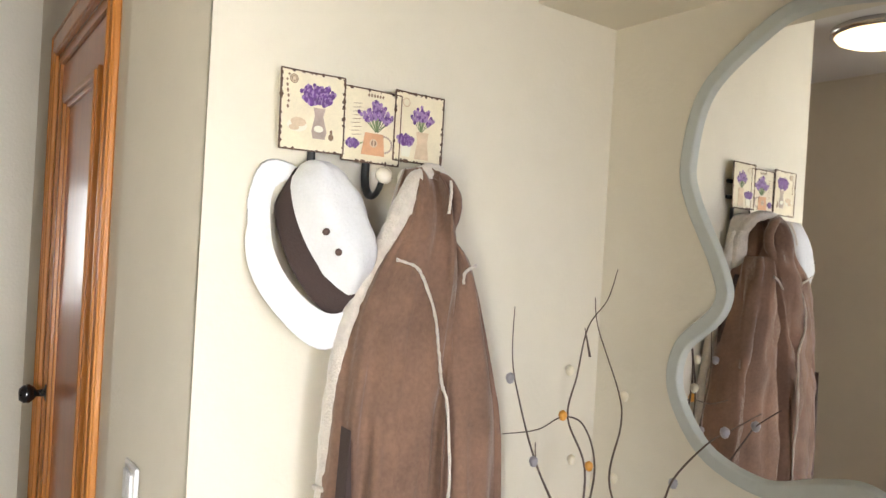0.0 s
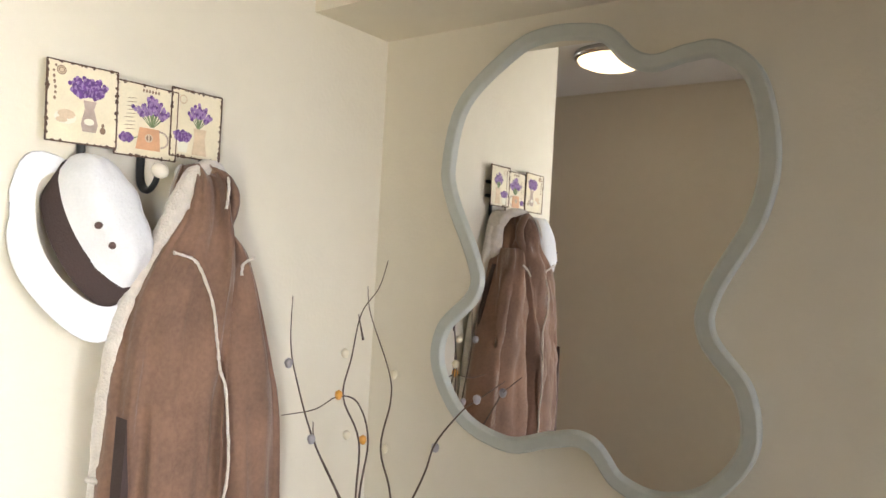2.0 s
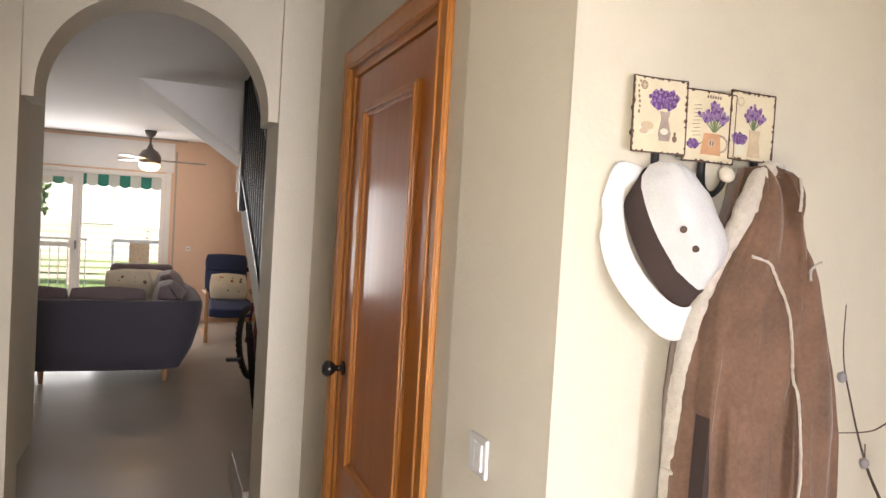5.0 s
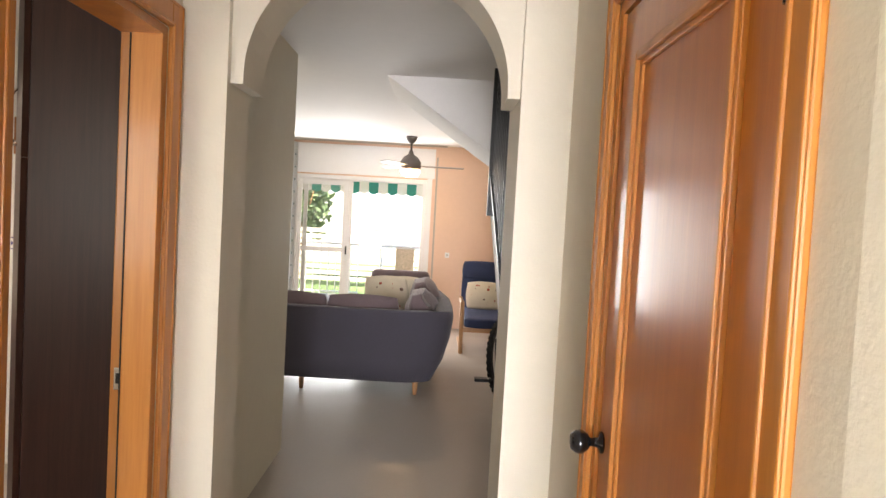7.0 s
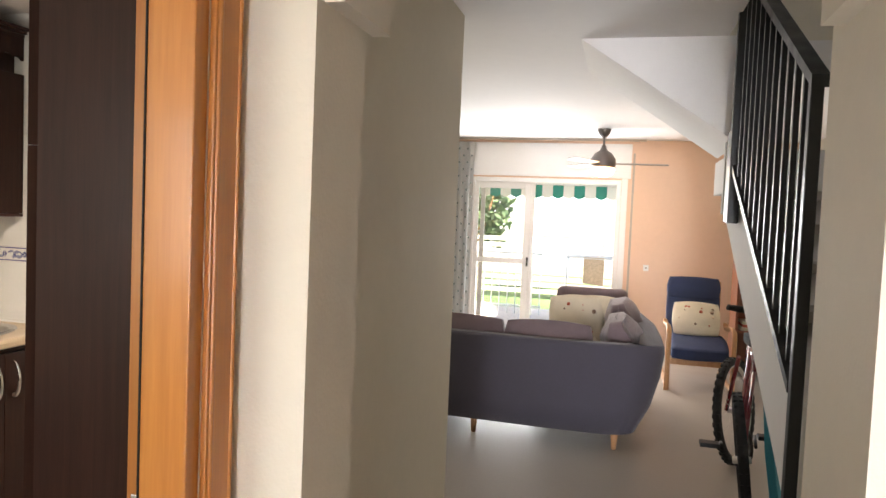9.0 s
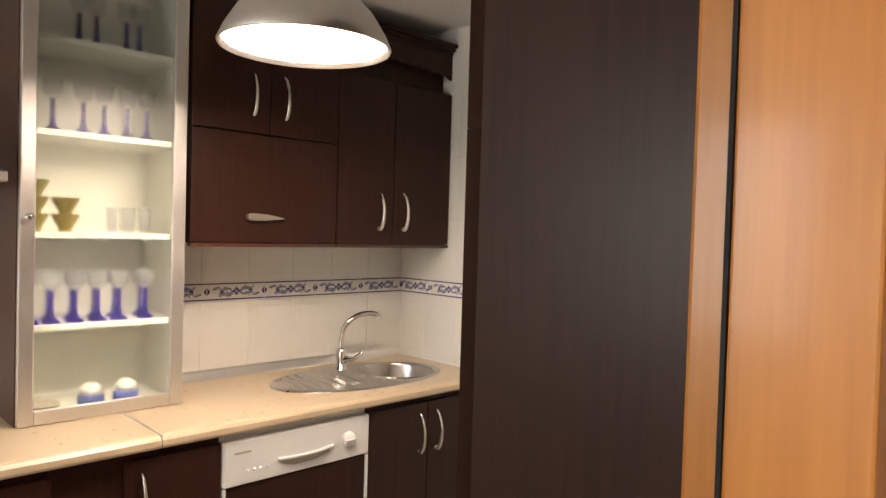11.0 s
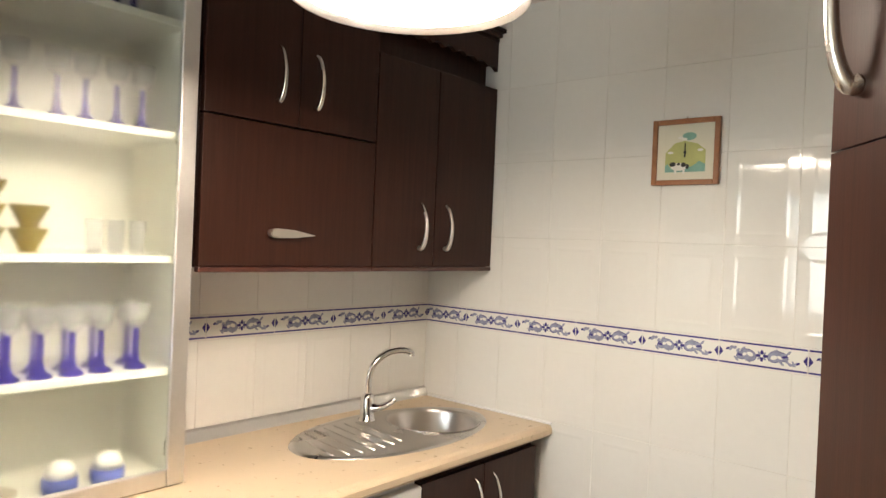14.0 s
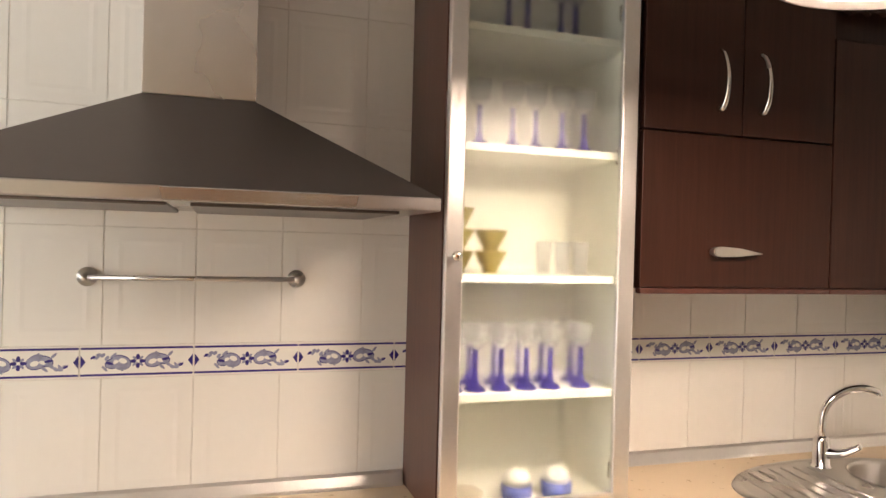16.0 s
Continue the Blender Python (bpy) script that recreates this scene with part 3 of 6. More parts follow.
# ---- hall: coat hooks with lavender plates ----
def plate_print(bm, kind, w, h):
    """A lavender picture as thin raised prints on a plate: u across, v up, laid on y = 0. Material slots: see PRINTS."""
    rnd = random.Random(kind)

    def blob(u, v, ru, rv, mi, n=10, d=0.0006, turn=0.0):
        pts = [(u + ru * math.cos(a) * math.cos(turn) - rv * math.sin(a) * math.sin(turn), v + ru * math.cos(a) * math.sin(turn) + rv * math.sin(a) * math.cos(turn)) for a in (2 * math.pi * k / n for k in range(n))]
        prism(bm, pts, -d, 0.0005, "y", mi)

    def spray(u, v, spread, height, count, mi, dense):
        for k in range(count):
            t = -1 + 2 * k / (count - 1)
            tipu, tipv = u + spread * t * rnd.uniform(0.75, 1.1), v + height * (1 - 0.35 * t * t) * rnd.uniform(0.8, 1.05)
            if not dense:
                blob((u + tipu) / 2, (v + tipv) / 2, 0.0008, math.hypot(tipu - u, tipv - v) / 2, 4, 6, 0.0006, -math.atan2(tipu - u, tipv - v))
            for q in range(5 if dense else 4):
                s = 1 - q * (0.14 if dense else 0.12)
                blob(u + (tipu - u) * s + rnd.uniform(-.0015, .0015), v + (tipv - v) * s, 0.0034, 0.0042, mi if (k + q) % 3 else mi + 1 if mi == 2 else mi - 1, 7, 0.0008 + 0.0002 * q)
    if kind == 1:
        spray(0.012, 0.012, 0.036, 0.035, 17, 2, True), spray(0.012, 0.006, 0.03, 0.03, 13, 2, True)
        prism(bm, [(0.002, 0.008), (0.024, 0.008), (0.020, -0.006), (0.027, -0.032), (0.024, -0.045), (0.002, -0.045), (-0.001, -0.032), (0.005, -0.006)], -0.0010, 0.0005, "y", 6)
        blob(0.012, -0.028, 0.009, 0.006, 7, 10, 0.0013)
        blob(-0.028, -0.026, 0.019, 0.011, 7), blob(-0.026, -0.020, 0.015, 0.008, 8, 10, 0.0009), blob(-0.034, -0.030, 0.010, 0.005, 8, 10, 0.0011)
        blob(0.036, -0.040, 0.005, 0.006, 9), blob(0.036, -0.031, 0.0025, 0.004, 9)
        for k in range(4):
            blob(-0.036, 0.052 - k * 0.0, 0.008 - k * 0.0015, 0.008 - k * 0.0015, 8 if k % 2 else 9, 14, 0.0004 + 0.0002 * k)
        text_lines = [(-0.047, 0.004 + 0.009 * k, 0.0022, 0.0035) for k in range(7)]
        for u, v, a, b in text_lines:
            blob(u + rnd.uniform(-.002, .002), v, a, b * rnd.uniform(.6, 1.1), 9, 6)
    elif kind == 2:
        spray(0.008, -0.012, 0.034, 0.052, 13, 3, False), spray(0.008, -0.012, 0.022, 0.058, 9, 3, False)
        prism(bm, [(-0.016, -0.012), (0.022, -0.012), (0.026, -0.052), (-0.022, -0.052)], -0.0012, 0.0005, "y", 5)
        for a in range(12):
            t = math.pi * (-0.5 + a / 11)
            blob(0.024 + 0.018 * math.cos(t), -0.030 + 0.015 * math.sin(t), 0.0022, 0.0022, 6, 6, 0.001)
        blob(0.002, -0.030, 0.008, 0.008, 8, 12, 0.0015), blob(0.002, -0.030, 0.0055, 0.0055, 9, 8, 0.0017), blob(0.002, -0.030, 0.002, 0.007, 8, 6, 0.0019)
        spray(-0.040, -0.044, 0.012, 0.018, 7, 2, True), blob(-0.030, -0.036, 0.016, 0.0012, 4, 6, 0.0007, 0.5)
        for k in range(9):
            blob(-0.033 + rnd.uniform(-.003, .003), 0.038 - 0.007 * k, 0.013 * rnd.uniform(.7, 1), 0.0006, 9, 6, 0.0004, 0.12)
        for k in range(6):
            blob(-0.012 + 0.006 * k, 0.056, 0.002, 0.0032, 9, 6)
    else:
        spray(0.006, -0.008, 0.026, 0.048, 11, 3, False)
        prism(bm, [(-0.004, -0.006), (0.024, -0.006), (0.021, -0.024), (0.026, -0.058), (-0.006, -0.058), (-0.001, -0.024)], -0.0010, 0.0005, "y", 8)
        spray(-0.026, -0.034, 0.018, 0.018, 11, 2, True), spray(-0.026, -0.036, 0.016, 0.012, 9, 2, True)
        prism(bm, [(-0.040, -0.032), (-0.014, -0.032), (-0.018, -0.056), (-0.036, -0.056)], -0.0013, 0.0005, "y", 7)
        blob(-0.030, 0.046, 0.009, 0.009, 8, 14, 0.0005), blob(-0.030, 0.046, 0.0065, 0.0065, 0, 14, 0.0007)
    # worn, rusty edge: irregular chips all round
    for k in range(46):
        s = rnd.uniform(0, 2 * (w + h))
        u, v = (-w / 2 + s, h / 2) if s < w else (w / 2, h / 2 - (s - w)) if s < w + h else (w / 2 - (s - w - h), -h / 2) if s < 2 * w + h else (-w / 2, -h / 2 + (s - 2 * w - h))
        blob(u * 0.985, v * 0.985, rnd.uniform(0.0015, 0.0045), rnd.uniform(0.0015, 0.004), 1, 6, 0.0003, rnd.uniform(0, 3))
    return bm


PRINTS = [PLATE, RUST, LILAC, LILAC2, LEAFPRINT, POTPRINT, JUGPRINT, PAPER, BEIGEPRINT, INK]


def bend_plate(bm, cx, cz, y, w, h, tilt, sign):
    """Set a plate on the rack: curl it and move it to its place."""
    for v in bm.verts:
        u, d, q = v.co
        curl = sign * 0.003 * ((u / (w / 2)) ** 2)
        v.co = Vector((cx + u * math.cos(tilt) - q * math.sin(tilt), y + d - curl, cz + q * math.cos(tilt) + u * math.sin(tilt)))
    return bm


def coat_rack():
    r = thing("coat_rack", 0.93, HOOK_Y, 1.70, "wall coat rack of three enamel plates with lavender pictures", "coat rack")
    bm = bmesh.new()
    tube(bm, [(0.78, HOOK_Y - 0.008, 1.745), (1.10, HOOK_Y - 0.008, 1.745)], 0.006), tube(bm, [(0.78, HOOK_Y - 0.008, 1.70), (1.10, HOOK_Y - 0.008, 1.70)], 0.006)
    part("rack_bar", bm, IRON, r)
    for kind, cx, cz, y, tilt, sign, w, h in ((1, 0.826, 1.732, 1.320, 0.02, 1, 0.119, 0.134), (2, 0.946, 1.724, 1.318, 0.0, -1, 0.120, 0.132), (3, 1.047, 1.735, 1.322, 0.0, 1, 0.110, 0.130)):
        bm = bmesh.new()
        n = 10
        for k in range(n):
            box(bm, -w / 2 + w * k / n, -w / 2 + w * (k + 1) / n, 0.0, 0.0015, -h / 2, h / 2, 0, 0)
        for a in (-h / 2, h / 2):
            for k in range(n):
                box(bm, -w / 2 + w * k / n, -w / 2 + w * (k + 1) / n, -0.0008, 0.002, a - 0.0012, a + 0.0012, 0, 1)
        for a in (-w / 2, w / 2):
            box(bm, a - 0.0012, a + 0.0012, -0.0008, 0.002, -h / 2, h / 2, 0, 1)
        plate_print(bm, kind, w, h)
        part("picture_plate", bend_plate(bm, cx, cz, y, w, h, tilt, sign), PRINTS, r, ("cream plate printed with a lavender jug", "cream plate printed with lavender in a terracotta pot", "cream plate printed with two lavender pots")[kind - 1])
    for x in (0.835, 0.945, 1.075):
        low = [(x, 1.322, 1.602), (x, 1.300, 1.598), (x, 1.282, 1.612), (x, 1.276, 1.626)] if 0.9 < x < 1 else [(x, 1.334, 1.600)]
        bm = tube(bmesh.new(), smooth_line([(x, 1.335, 1.68), (x, 1.335, 1.625)] + low, 5), 0.0055, 8, flat=1.4)
        hook = part("hook", bm, IRON, r, "black iron hook")
        if 0.9 < x < 1:
            part("hook_knob", lathe(bmesh.new(), [(0, -0.013), (0.008, -0.011), (0.015, -0.003), (0.016, 0.003), (0.012, 0.010), (0, 0.014)], 20, pose(x, 1.270, 1.632, 55, 0, 0)), CERAMIC, hook, "cream ceramic ball knob")
    return r


coat_rack()


def bucket_hat():
    """Hangs by its brim from the first hook; the crown points along the wall."""
    h = thing("bucket_hat", 0.80, 1.25, 1.35, "white cotton bucket hat with a brown band, hanging on a hook", "hat")
    axis = Vector((0.10, -0.90, 0.40)).normalized()
    up = (Vector((-0.24, 0, 1)) - axis * Vector((-0.24, 0, 1)).dot(axis)).normalized()
    m = Matrix((up, axis.cross(up), axis)).transposed().to_4x4()
    m.translation = Vector((0.838, 1.330, 1.490))

    def slump(v):
        """The soft crown sags along the wall, away from the low side of the brim."""
        q = max(0.0, min(1.0, ((m.inverted() @ v).z - 0.012) / 0.06))
        return v + Vector((0.010, 0, 0.030)) * q * q * (3 - 2 * q)

    def skin(profile, wave, name, mat, n=56, fold=0.0):
        b = bmesh.new()
        rings = []
        for r, z in profile:
            ring = []
            for k in range(n):
                a = 2 * math.pi * k / n
                rr = r * (1 + wave * (0.6 * math.sin(3 * a + 0.6) + 0.4 * math.sin(5 * a)) * max(0, 1 - z / 0.06))
                zz = z + wave * 0.05 * math.sin(2 * a + 1) * max(0, 1 - z / 0.06)
                if fold:
                    q = max(0, z - 0.045)
                    rr *= 1 + fold * q * 14 * noise.noise(Vector((math.cos(a) * 2.2, math.sin(a) * 2.2, z * 18)))
                ring.append(b.verts.new((rr * math.cos(a), rr * math.sin(a) * (0.70 if name == "brim" else 0.46), zz)))
            rings.append(ring)
        for lo, hi in zip(rings, rings[1:]):
            for k in range(n):
                f = b.faces.new((lo[k], lo[(k + 1) % n], hi[(k + 1) % n], hi[k]))
                f.smooth = True
        b.transform(m)
        for v in b.verts:
            if name != "brim":
                v.co = slump(v.co)
            v.co.y = min(v.co.y, HOOK_Y - 0.006 - 0.01 * abs(math.sin(v.co.z * 40)))
        return part(name, b, mat, h)
    brim = [(0.165, -0.006), (0.168, -0.005), (0.166, -0.003)]
    for k in range(1, 12):
        t = k / 11
        r = 0.166 - 0.042 * t
        brim.append((r, -0.003 + 0.034 * t))
        brim.append((r - 0.0012, -0.003 + 0.034 * t + 0.002))
    skin(brim, 0.10, "brim", COTTON)
    skin([(0.1265, 0.016), (0.1272, 0.019), (0.1225, 0.048), (0.1205, 0.051)], 0.0, "hat_band", BAND)
    skin([(0.120, 0.035), (0.119, 0.058), (0.116, 0.07), (0.111, 0.082), (0.103, 0.094), (0.092, 0.104), (0.076, 0.110), (0.05, 0.113), (0.025, 0.114), (0.0005, 0.114)], 0.0, "crown", COTTON, fold=0.20)
    for x, z in ((0.797, 1.482), (0.826, 1.460)):
        q = m.inverted() @ Vector((x, 1.235, z))
        a = math.atan2(q.y / 0.46, q.x)
        p = slump(m @ Vector((0.103 * math.cos(a), 0.103 * 0.46 * math.sin(a), 0.094)))
        out = (m.to_3x3() @ Vector((math.cos(a), math.sin(a), 0.4))).normalized()
        b = lathe(bmesh.new(), [(0.0, 0.003), (0.003, 0.003), (0.0055, 0.0025), (0.006, 0), (0.0055, -0.004)], 14)
        b.transform(Matrix.Translation(p + out * 0.004) @ out.to_track_quat("Z", "Y").to_matrix().to_4x4())
        part("eyelet", b, EYELET, h)
    return h


bucket_hat()


def shearling_coat():
    """Hangs by its hood; body, sleeve, fleece edge and piping."""
    c = thing("coat", 1.07, 1.26, 0.72, "brown suede coat with cream fleece edges, hanging on a hook", "coat")

    def shell(rows, name, mat, n=40, folds=0.022, seed=0.0, y_wall=HOOK_Y - 0.004):
        """rows: z, x left, x right, y back, y front."""
        b = bmesh.new()
        rings = []
        zs = smooth_line([(r[0], r[1], r[2]) for r in rows], 7)
        ys = smooth_line([(r[3], r[4], 0) for r in rows], 7)
        for (z, x0, x1), (yb, yf, _) in zip(zs, ys):
            ring = []
            for k in range(n):
                a = 2 * math.pi * k / n
                ca, sa = math.cos(a), math.sin(a)
                e = 0.75
                u = math.copysign(abs(ca) ** e, ca)
                v = math.copysign(abs(sa) ** e, sa)
                f = folds * (noise.noise(Vector((u * 4 + seed, v * 2, z * 1.6))) + 0.5 * noise.noise(Vector((u * 10 + seed, v * 4, z * 4))) + 0.25 * noise.noise(Vector((u * 22, seed, z * 16))))
                x = (x0 + x1) / 2 + (x1 - x0) / 2 * u + f * 0.5
                y = (yb + yf) / 2 + (yf - yb) / 2 * v + f
                ring.append(b.verts.new((x, min(y, y_wall), z)))
            rings.append(ring)
        for lo, hi in zip(rings, rings[1:]):
            for k in range(n):
                b.faces.new((lo[k], lo[(k + 1) % n], hi[(k + 1) % n], hi[k])).smooth = True
        b.faces.new(rings[0]), b.faces.new(rings[-1][::-1])
        bmesh.ops.recalc_face_normals(b, faces=b.faces[:])
        return part(name, b, mat, c)
    # body front: from the hood tip down to the hem
    body = [(1.652, 0.998, 1.040, 1.30, 1.245), (1.62, 0.988, 1.058, 1.315, 1.212), (1.55, 0.968, 1.068, 1.325, 1.190), (1.47, 0.915, 1.075, 1.33, 1.170), (1.38, 0.878, 1.068, 1.33, 1.160), (1.28, 0.862, 1.062, 1.33, 1.156), (1.20, 0.856, 1.056, 1.33, 1.155), (0.98, 0.852, 1.060, 1.33, 1.155), (0.72, 0.848, 1.065, 1.33, 1.155)]
    front = shell(body, "coat_front", SUEDE, 64, 0.036, 2.0)
    sleeve = [(1.535, 1.045, 1.080, 1.33, 1.230), (1.485, 1.045, 1.118, 1.33, 1.205), (1.391, 1.035, 1.148, 1.33, 1.188), (1.269, 1.025, 1.186, 1.33, 1.182), (1.188, 1.028, 1.206, 1.33, 1.180), (0.95, 1.040, 1.226, 1.33, 1.182), (0.86, 1.045, 1.232, 1.325, 1.185), (0.80, 1.050, 1.228, 1.32, 1.190)]
    arm = shell(sleeve, "sleeve", SUEDE, 48, 0.030, 7.0)
    hood = [(1.640, 1.025, 1.060, 1.32, 1.262), (1.62, 1.015, 1.075, 1.33, 1.250), (1.58, 1.025, 1.082, 1.335, 1.245), (1.53, 1.035, 1.080, 1.335, 1.250), (1.46, 1.05, 1.085, 1.335, 1.26)]
    shell(hood, "hood", SUEDE, 28, 0.008, 4.0)
    lining = [(1.655, 1.015, 1.060, 1.335, 1.285), (1.635, 1.005, 1.090, 1.338, 1.275), (1.58, 1.02, 1.108, 1.338, 1.278), (1.52, 1.04, 1.112, 1.338, 1.285), (1.46, 1.06, 1.105, 1.338, 1.295)]
    shell(lining, "hood_lining", FLEECE, 28, 0.008, 9.0)

    def strip(rows, name, mat, deep, rough, label):
        """A soft band of changing width; rows: x, y, z, half width."""
        line = smooth_line([r[:3] for r in rows], 8)
        wide = smooth_line([(r[3], 0, 0) for r in rows], 8)
        b = bmesh.new()
        rings = []
        for i, p in enumerate(line):
            way = (line[min(i + 1, len(line) - 1)] - line[max(i - 1, 0)]).normalized()
            side = way.cross(Vector((0, 1, 0))).normalized()
            ring = []
            for k in range(14):
                a = 2 * math.pi * k / 14
                v = p + side * wide[i].x * math.cos(a) + Vector((0, 1, 0)) * deep * math.sin(a)
                v += rough * noise.noise_vector(v * 70) + 0.4 * rough * noise.noise_vector(v * 190)
                v.y = min(v.y, HOOK_Y - 0.003)
                ring.append(b.verts.new(v))
            rings.append(ring)
        for lo, hi in zip(rings, rings[1:]):
            for k in range(14):
                b.faces.new((lo[k], lo[(k + 1) % 14], hi[(k + 1) % 14], hi[k])).smooth = True
        b.faces.new(rings[0][::-1]), b.faces.new(rings[-1])
        bmesh.ops.recalc_face_normals(b, faces=b.faces[:])
        return part(name, b, mat, c, label)
    # fleece: turned out broad at the hood, narrow down the front edge
    strip([(1.088, 1.295, 1.600, 0.012), (1.070, 1.270, 1.640, 0.015), (1.030, 1.250, 1.650, 0.014), (0.998, 1.245, 1.622, 0.020), (0.972, 1.245, 1.563, 0.025), (0.945, 1.248, 1.508, 0.021), (0.912, 1.250, 1.455, 0.017), (0.884, 1.254, 1.390, 0.012), (0.868, 1.258, 1.320, 0.009), (0.861, 1.262, 1.240, 0.009), (0.858, 1.266, 1.150, 0.009), (0.856, 1.27, 0.95, 0.010), (0.850, 1.28, 0.73, 0.011)], "fleece_edge", FLEECE, 0.020, 0.0035, "cream fleece lining edge")
    # rolled hood opening
    strip([(1.026, 1.228, 1.642, 0.007), (1.052, 1.222, 1.628, 0.010), (1.072, 1.222, 1.598, 0.010), (1.068, 1.222, 1.565, 0.010), (1.056, 1.218, 1.540, 0.012), (1.050, 1.205, 1.500, 0.014)], "hood_edge", SUEDE, 0.014, 0.0015, "")

    strip([(1.085, 1.310, 1.600, 0.020), (1.105, 1.318, 1.520, 0.022), (1.128, 1.322, 1.420, 0.020), (1.158, 1.324, 1.300, 0.016), (1.180, 1.325, 1.180, 0.014), (1.195, 1.325, 0.95, 0.013), (1.200, 1.325, 0.76, 0.013)], "fleece_edge", FLEECE, 0.014, 0.0035, "cream fleece lining edge")
    strip([(1.105, 1.285, 1.480, 0.012), (1.130, 1.290, 1.400, 0.018), (1.160, 1.292, 1.280, 0.020), (1.180, 1.294, 1.150, 0.020), (1.195, 1.295, 0.78, 0.020)], "dark_lining", BAND, 0.012, 0.002, "dark lining inside the front")

    def on_cloth(x, z):
        """The foremost cloth near x, z."""
        return min([v.co.y for ob in (front, arm) for v in ob.data.vertices if abs(v.co.x - x) < 0.016 and abs(v.co.z - z) < 0.022] or [1.18])
    for pts in ([(0.921, 1.488), (0.955, 1.478), (0.978, 1.457), (0.990, 1.40), (0.998, 1.34), (1.012, 1.285), (1.023, 1.238), (1.029, 1.107), (1.024, 1.018), (1.018, 0.88), (1.014, 0.75)], [(1.066, 1.450), (1.075, 1.470), (1.100, 1.483)], [(1.032, 1.628), (1.026, 1.60), (1.020, 1.57)]):
        line = smooth_line([(x, on_cloth(x, z) - 0.001, z) for x, z in pts], 8)
        b = tube(bmesh.new(), line, 0.0027, 6)
        for v in b.verts:
            v.co += 0.0018 * noise.noise_vector(v.co * 160)
        part("piping", b, FLEECE, c, "cream fleece piping")
    part("coat_lining", prism(bmesh.new(), [(0.854, 1.215), (0.858, 1.150), (0.862, 1.105), (0.866, 0.73), (0.850, 0.73), (0.850, 1.1)], 1.172, 1.205), BAND, c, "dark lining showing at the front edge")
    part("toggle", tube(bmesh.new(), [(0.842, 1.268, 1.098), (0.866, 1.225, 1.095)], 0.005), FLEECE, c)
    return c


shearling_coat()


# ---- hall: mirror ----
def wavy_mirror():
    ctrl = [(0.77, 2.017), (0.707, 1.998), (0.66, 1.951), (0.614, 1.931), (0.550, 1.943), (0.48, 1.94), (0.406, 1.873), (0.373, 1.727), (0.392, 1.601), (0.463, 1.46), (0.468, 1.385), (0.397, 1.293), (0.384, 1.178), (0.451, 1.077), (0.553, 1.034), (0.651, 1.053), (0.715, 1.115), (0.79, 1.105), (0.905, 1.071), (1.043, 1.112), (1.127, 1.228), (1.117, 1.336), (1.033, 1.426), (1.041, 1.495), (1.111, 1.634), (1.129, 1.729), (1.089, 1.881), (0.952, 1.994), (0.865, 2.022)]
    loop = [(p.x, p.y) for p in smooth_line([(a, b, 0) for a, b in ctrl], 7, closed=True)]
    n = len(loop)

    def inset(d):
        out = []
        for i in range(n):
            (ax, ay), (bx, by) = loop[i - 3], loop[(i + 3) % n]
            t = Vector((bx - ax, by - ay)).normalized()
            out.append((loop[i][0] + t.y * d, loop[i][1] - t.x * d))
        return out
    area = sum(loop[i][0] * loop[(i + 1) % n][1] - loop[(i + 1) % n][0] * loop[i][1] for i in range(n))
    s = -1 if area > 0 else 1
    m = thing("mirror", MIRROR_X, 0.75, 1.04, "wavy-edged wall mirror with a wide grey-green frame", "mirror")
    b = bmesh.new()
    rings = []
    for d, x in ((0.0, 0.0), (0.0, 0.019), (0.002, 0.023), (0.005, 0.025), (0.027, 0.024), (0.030, 0.022), (0.037, 0.010)):
        rings.append([b.verts.new((MIRROR_X - x, y, z)) for y, z in inset(s * d)])
    for lo, hi in zip(rings, rings[1:]):
        for k in range(n):
            b.faces.new((lo[k], lo[(k + 1) % n], hi[(k + 1) % n], hi[k]))
    bmesh.ops.recalc_face_normals(b, faces=b.faces[:])
    part("mirror_frame", b, SAGE, m, "grey-green painted frame")
    part("mirror_glass", prism(bmesh.new(), inset(s * 0.035), MIRROR_X - 0.012, MIRROR_X - 0.004, "x"), MIRROR, m, "silvered mirror glass")
    return m


wavy_mirror()


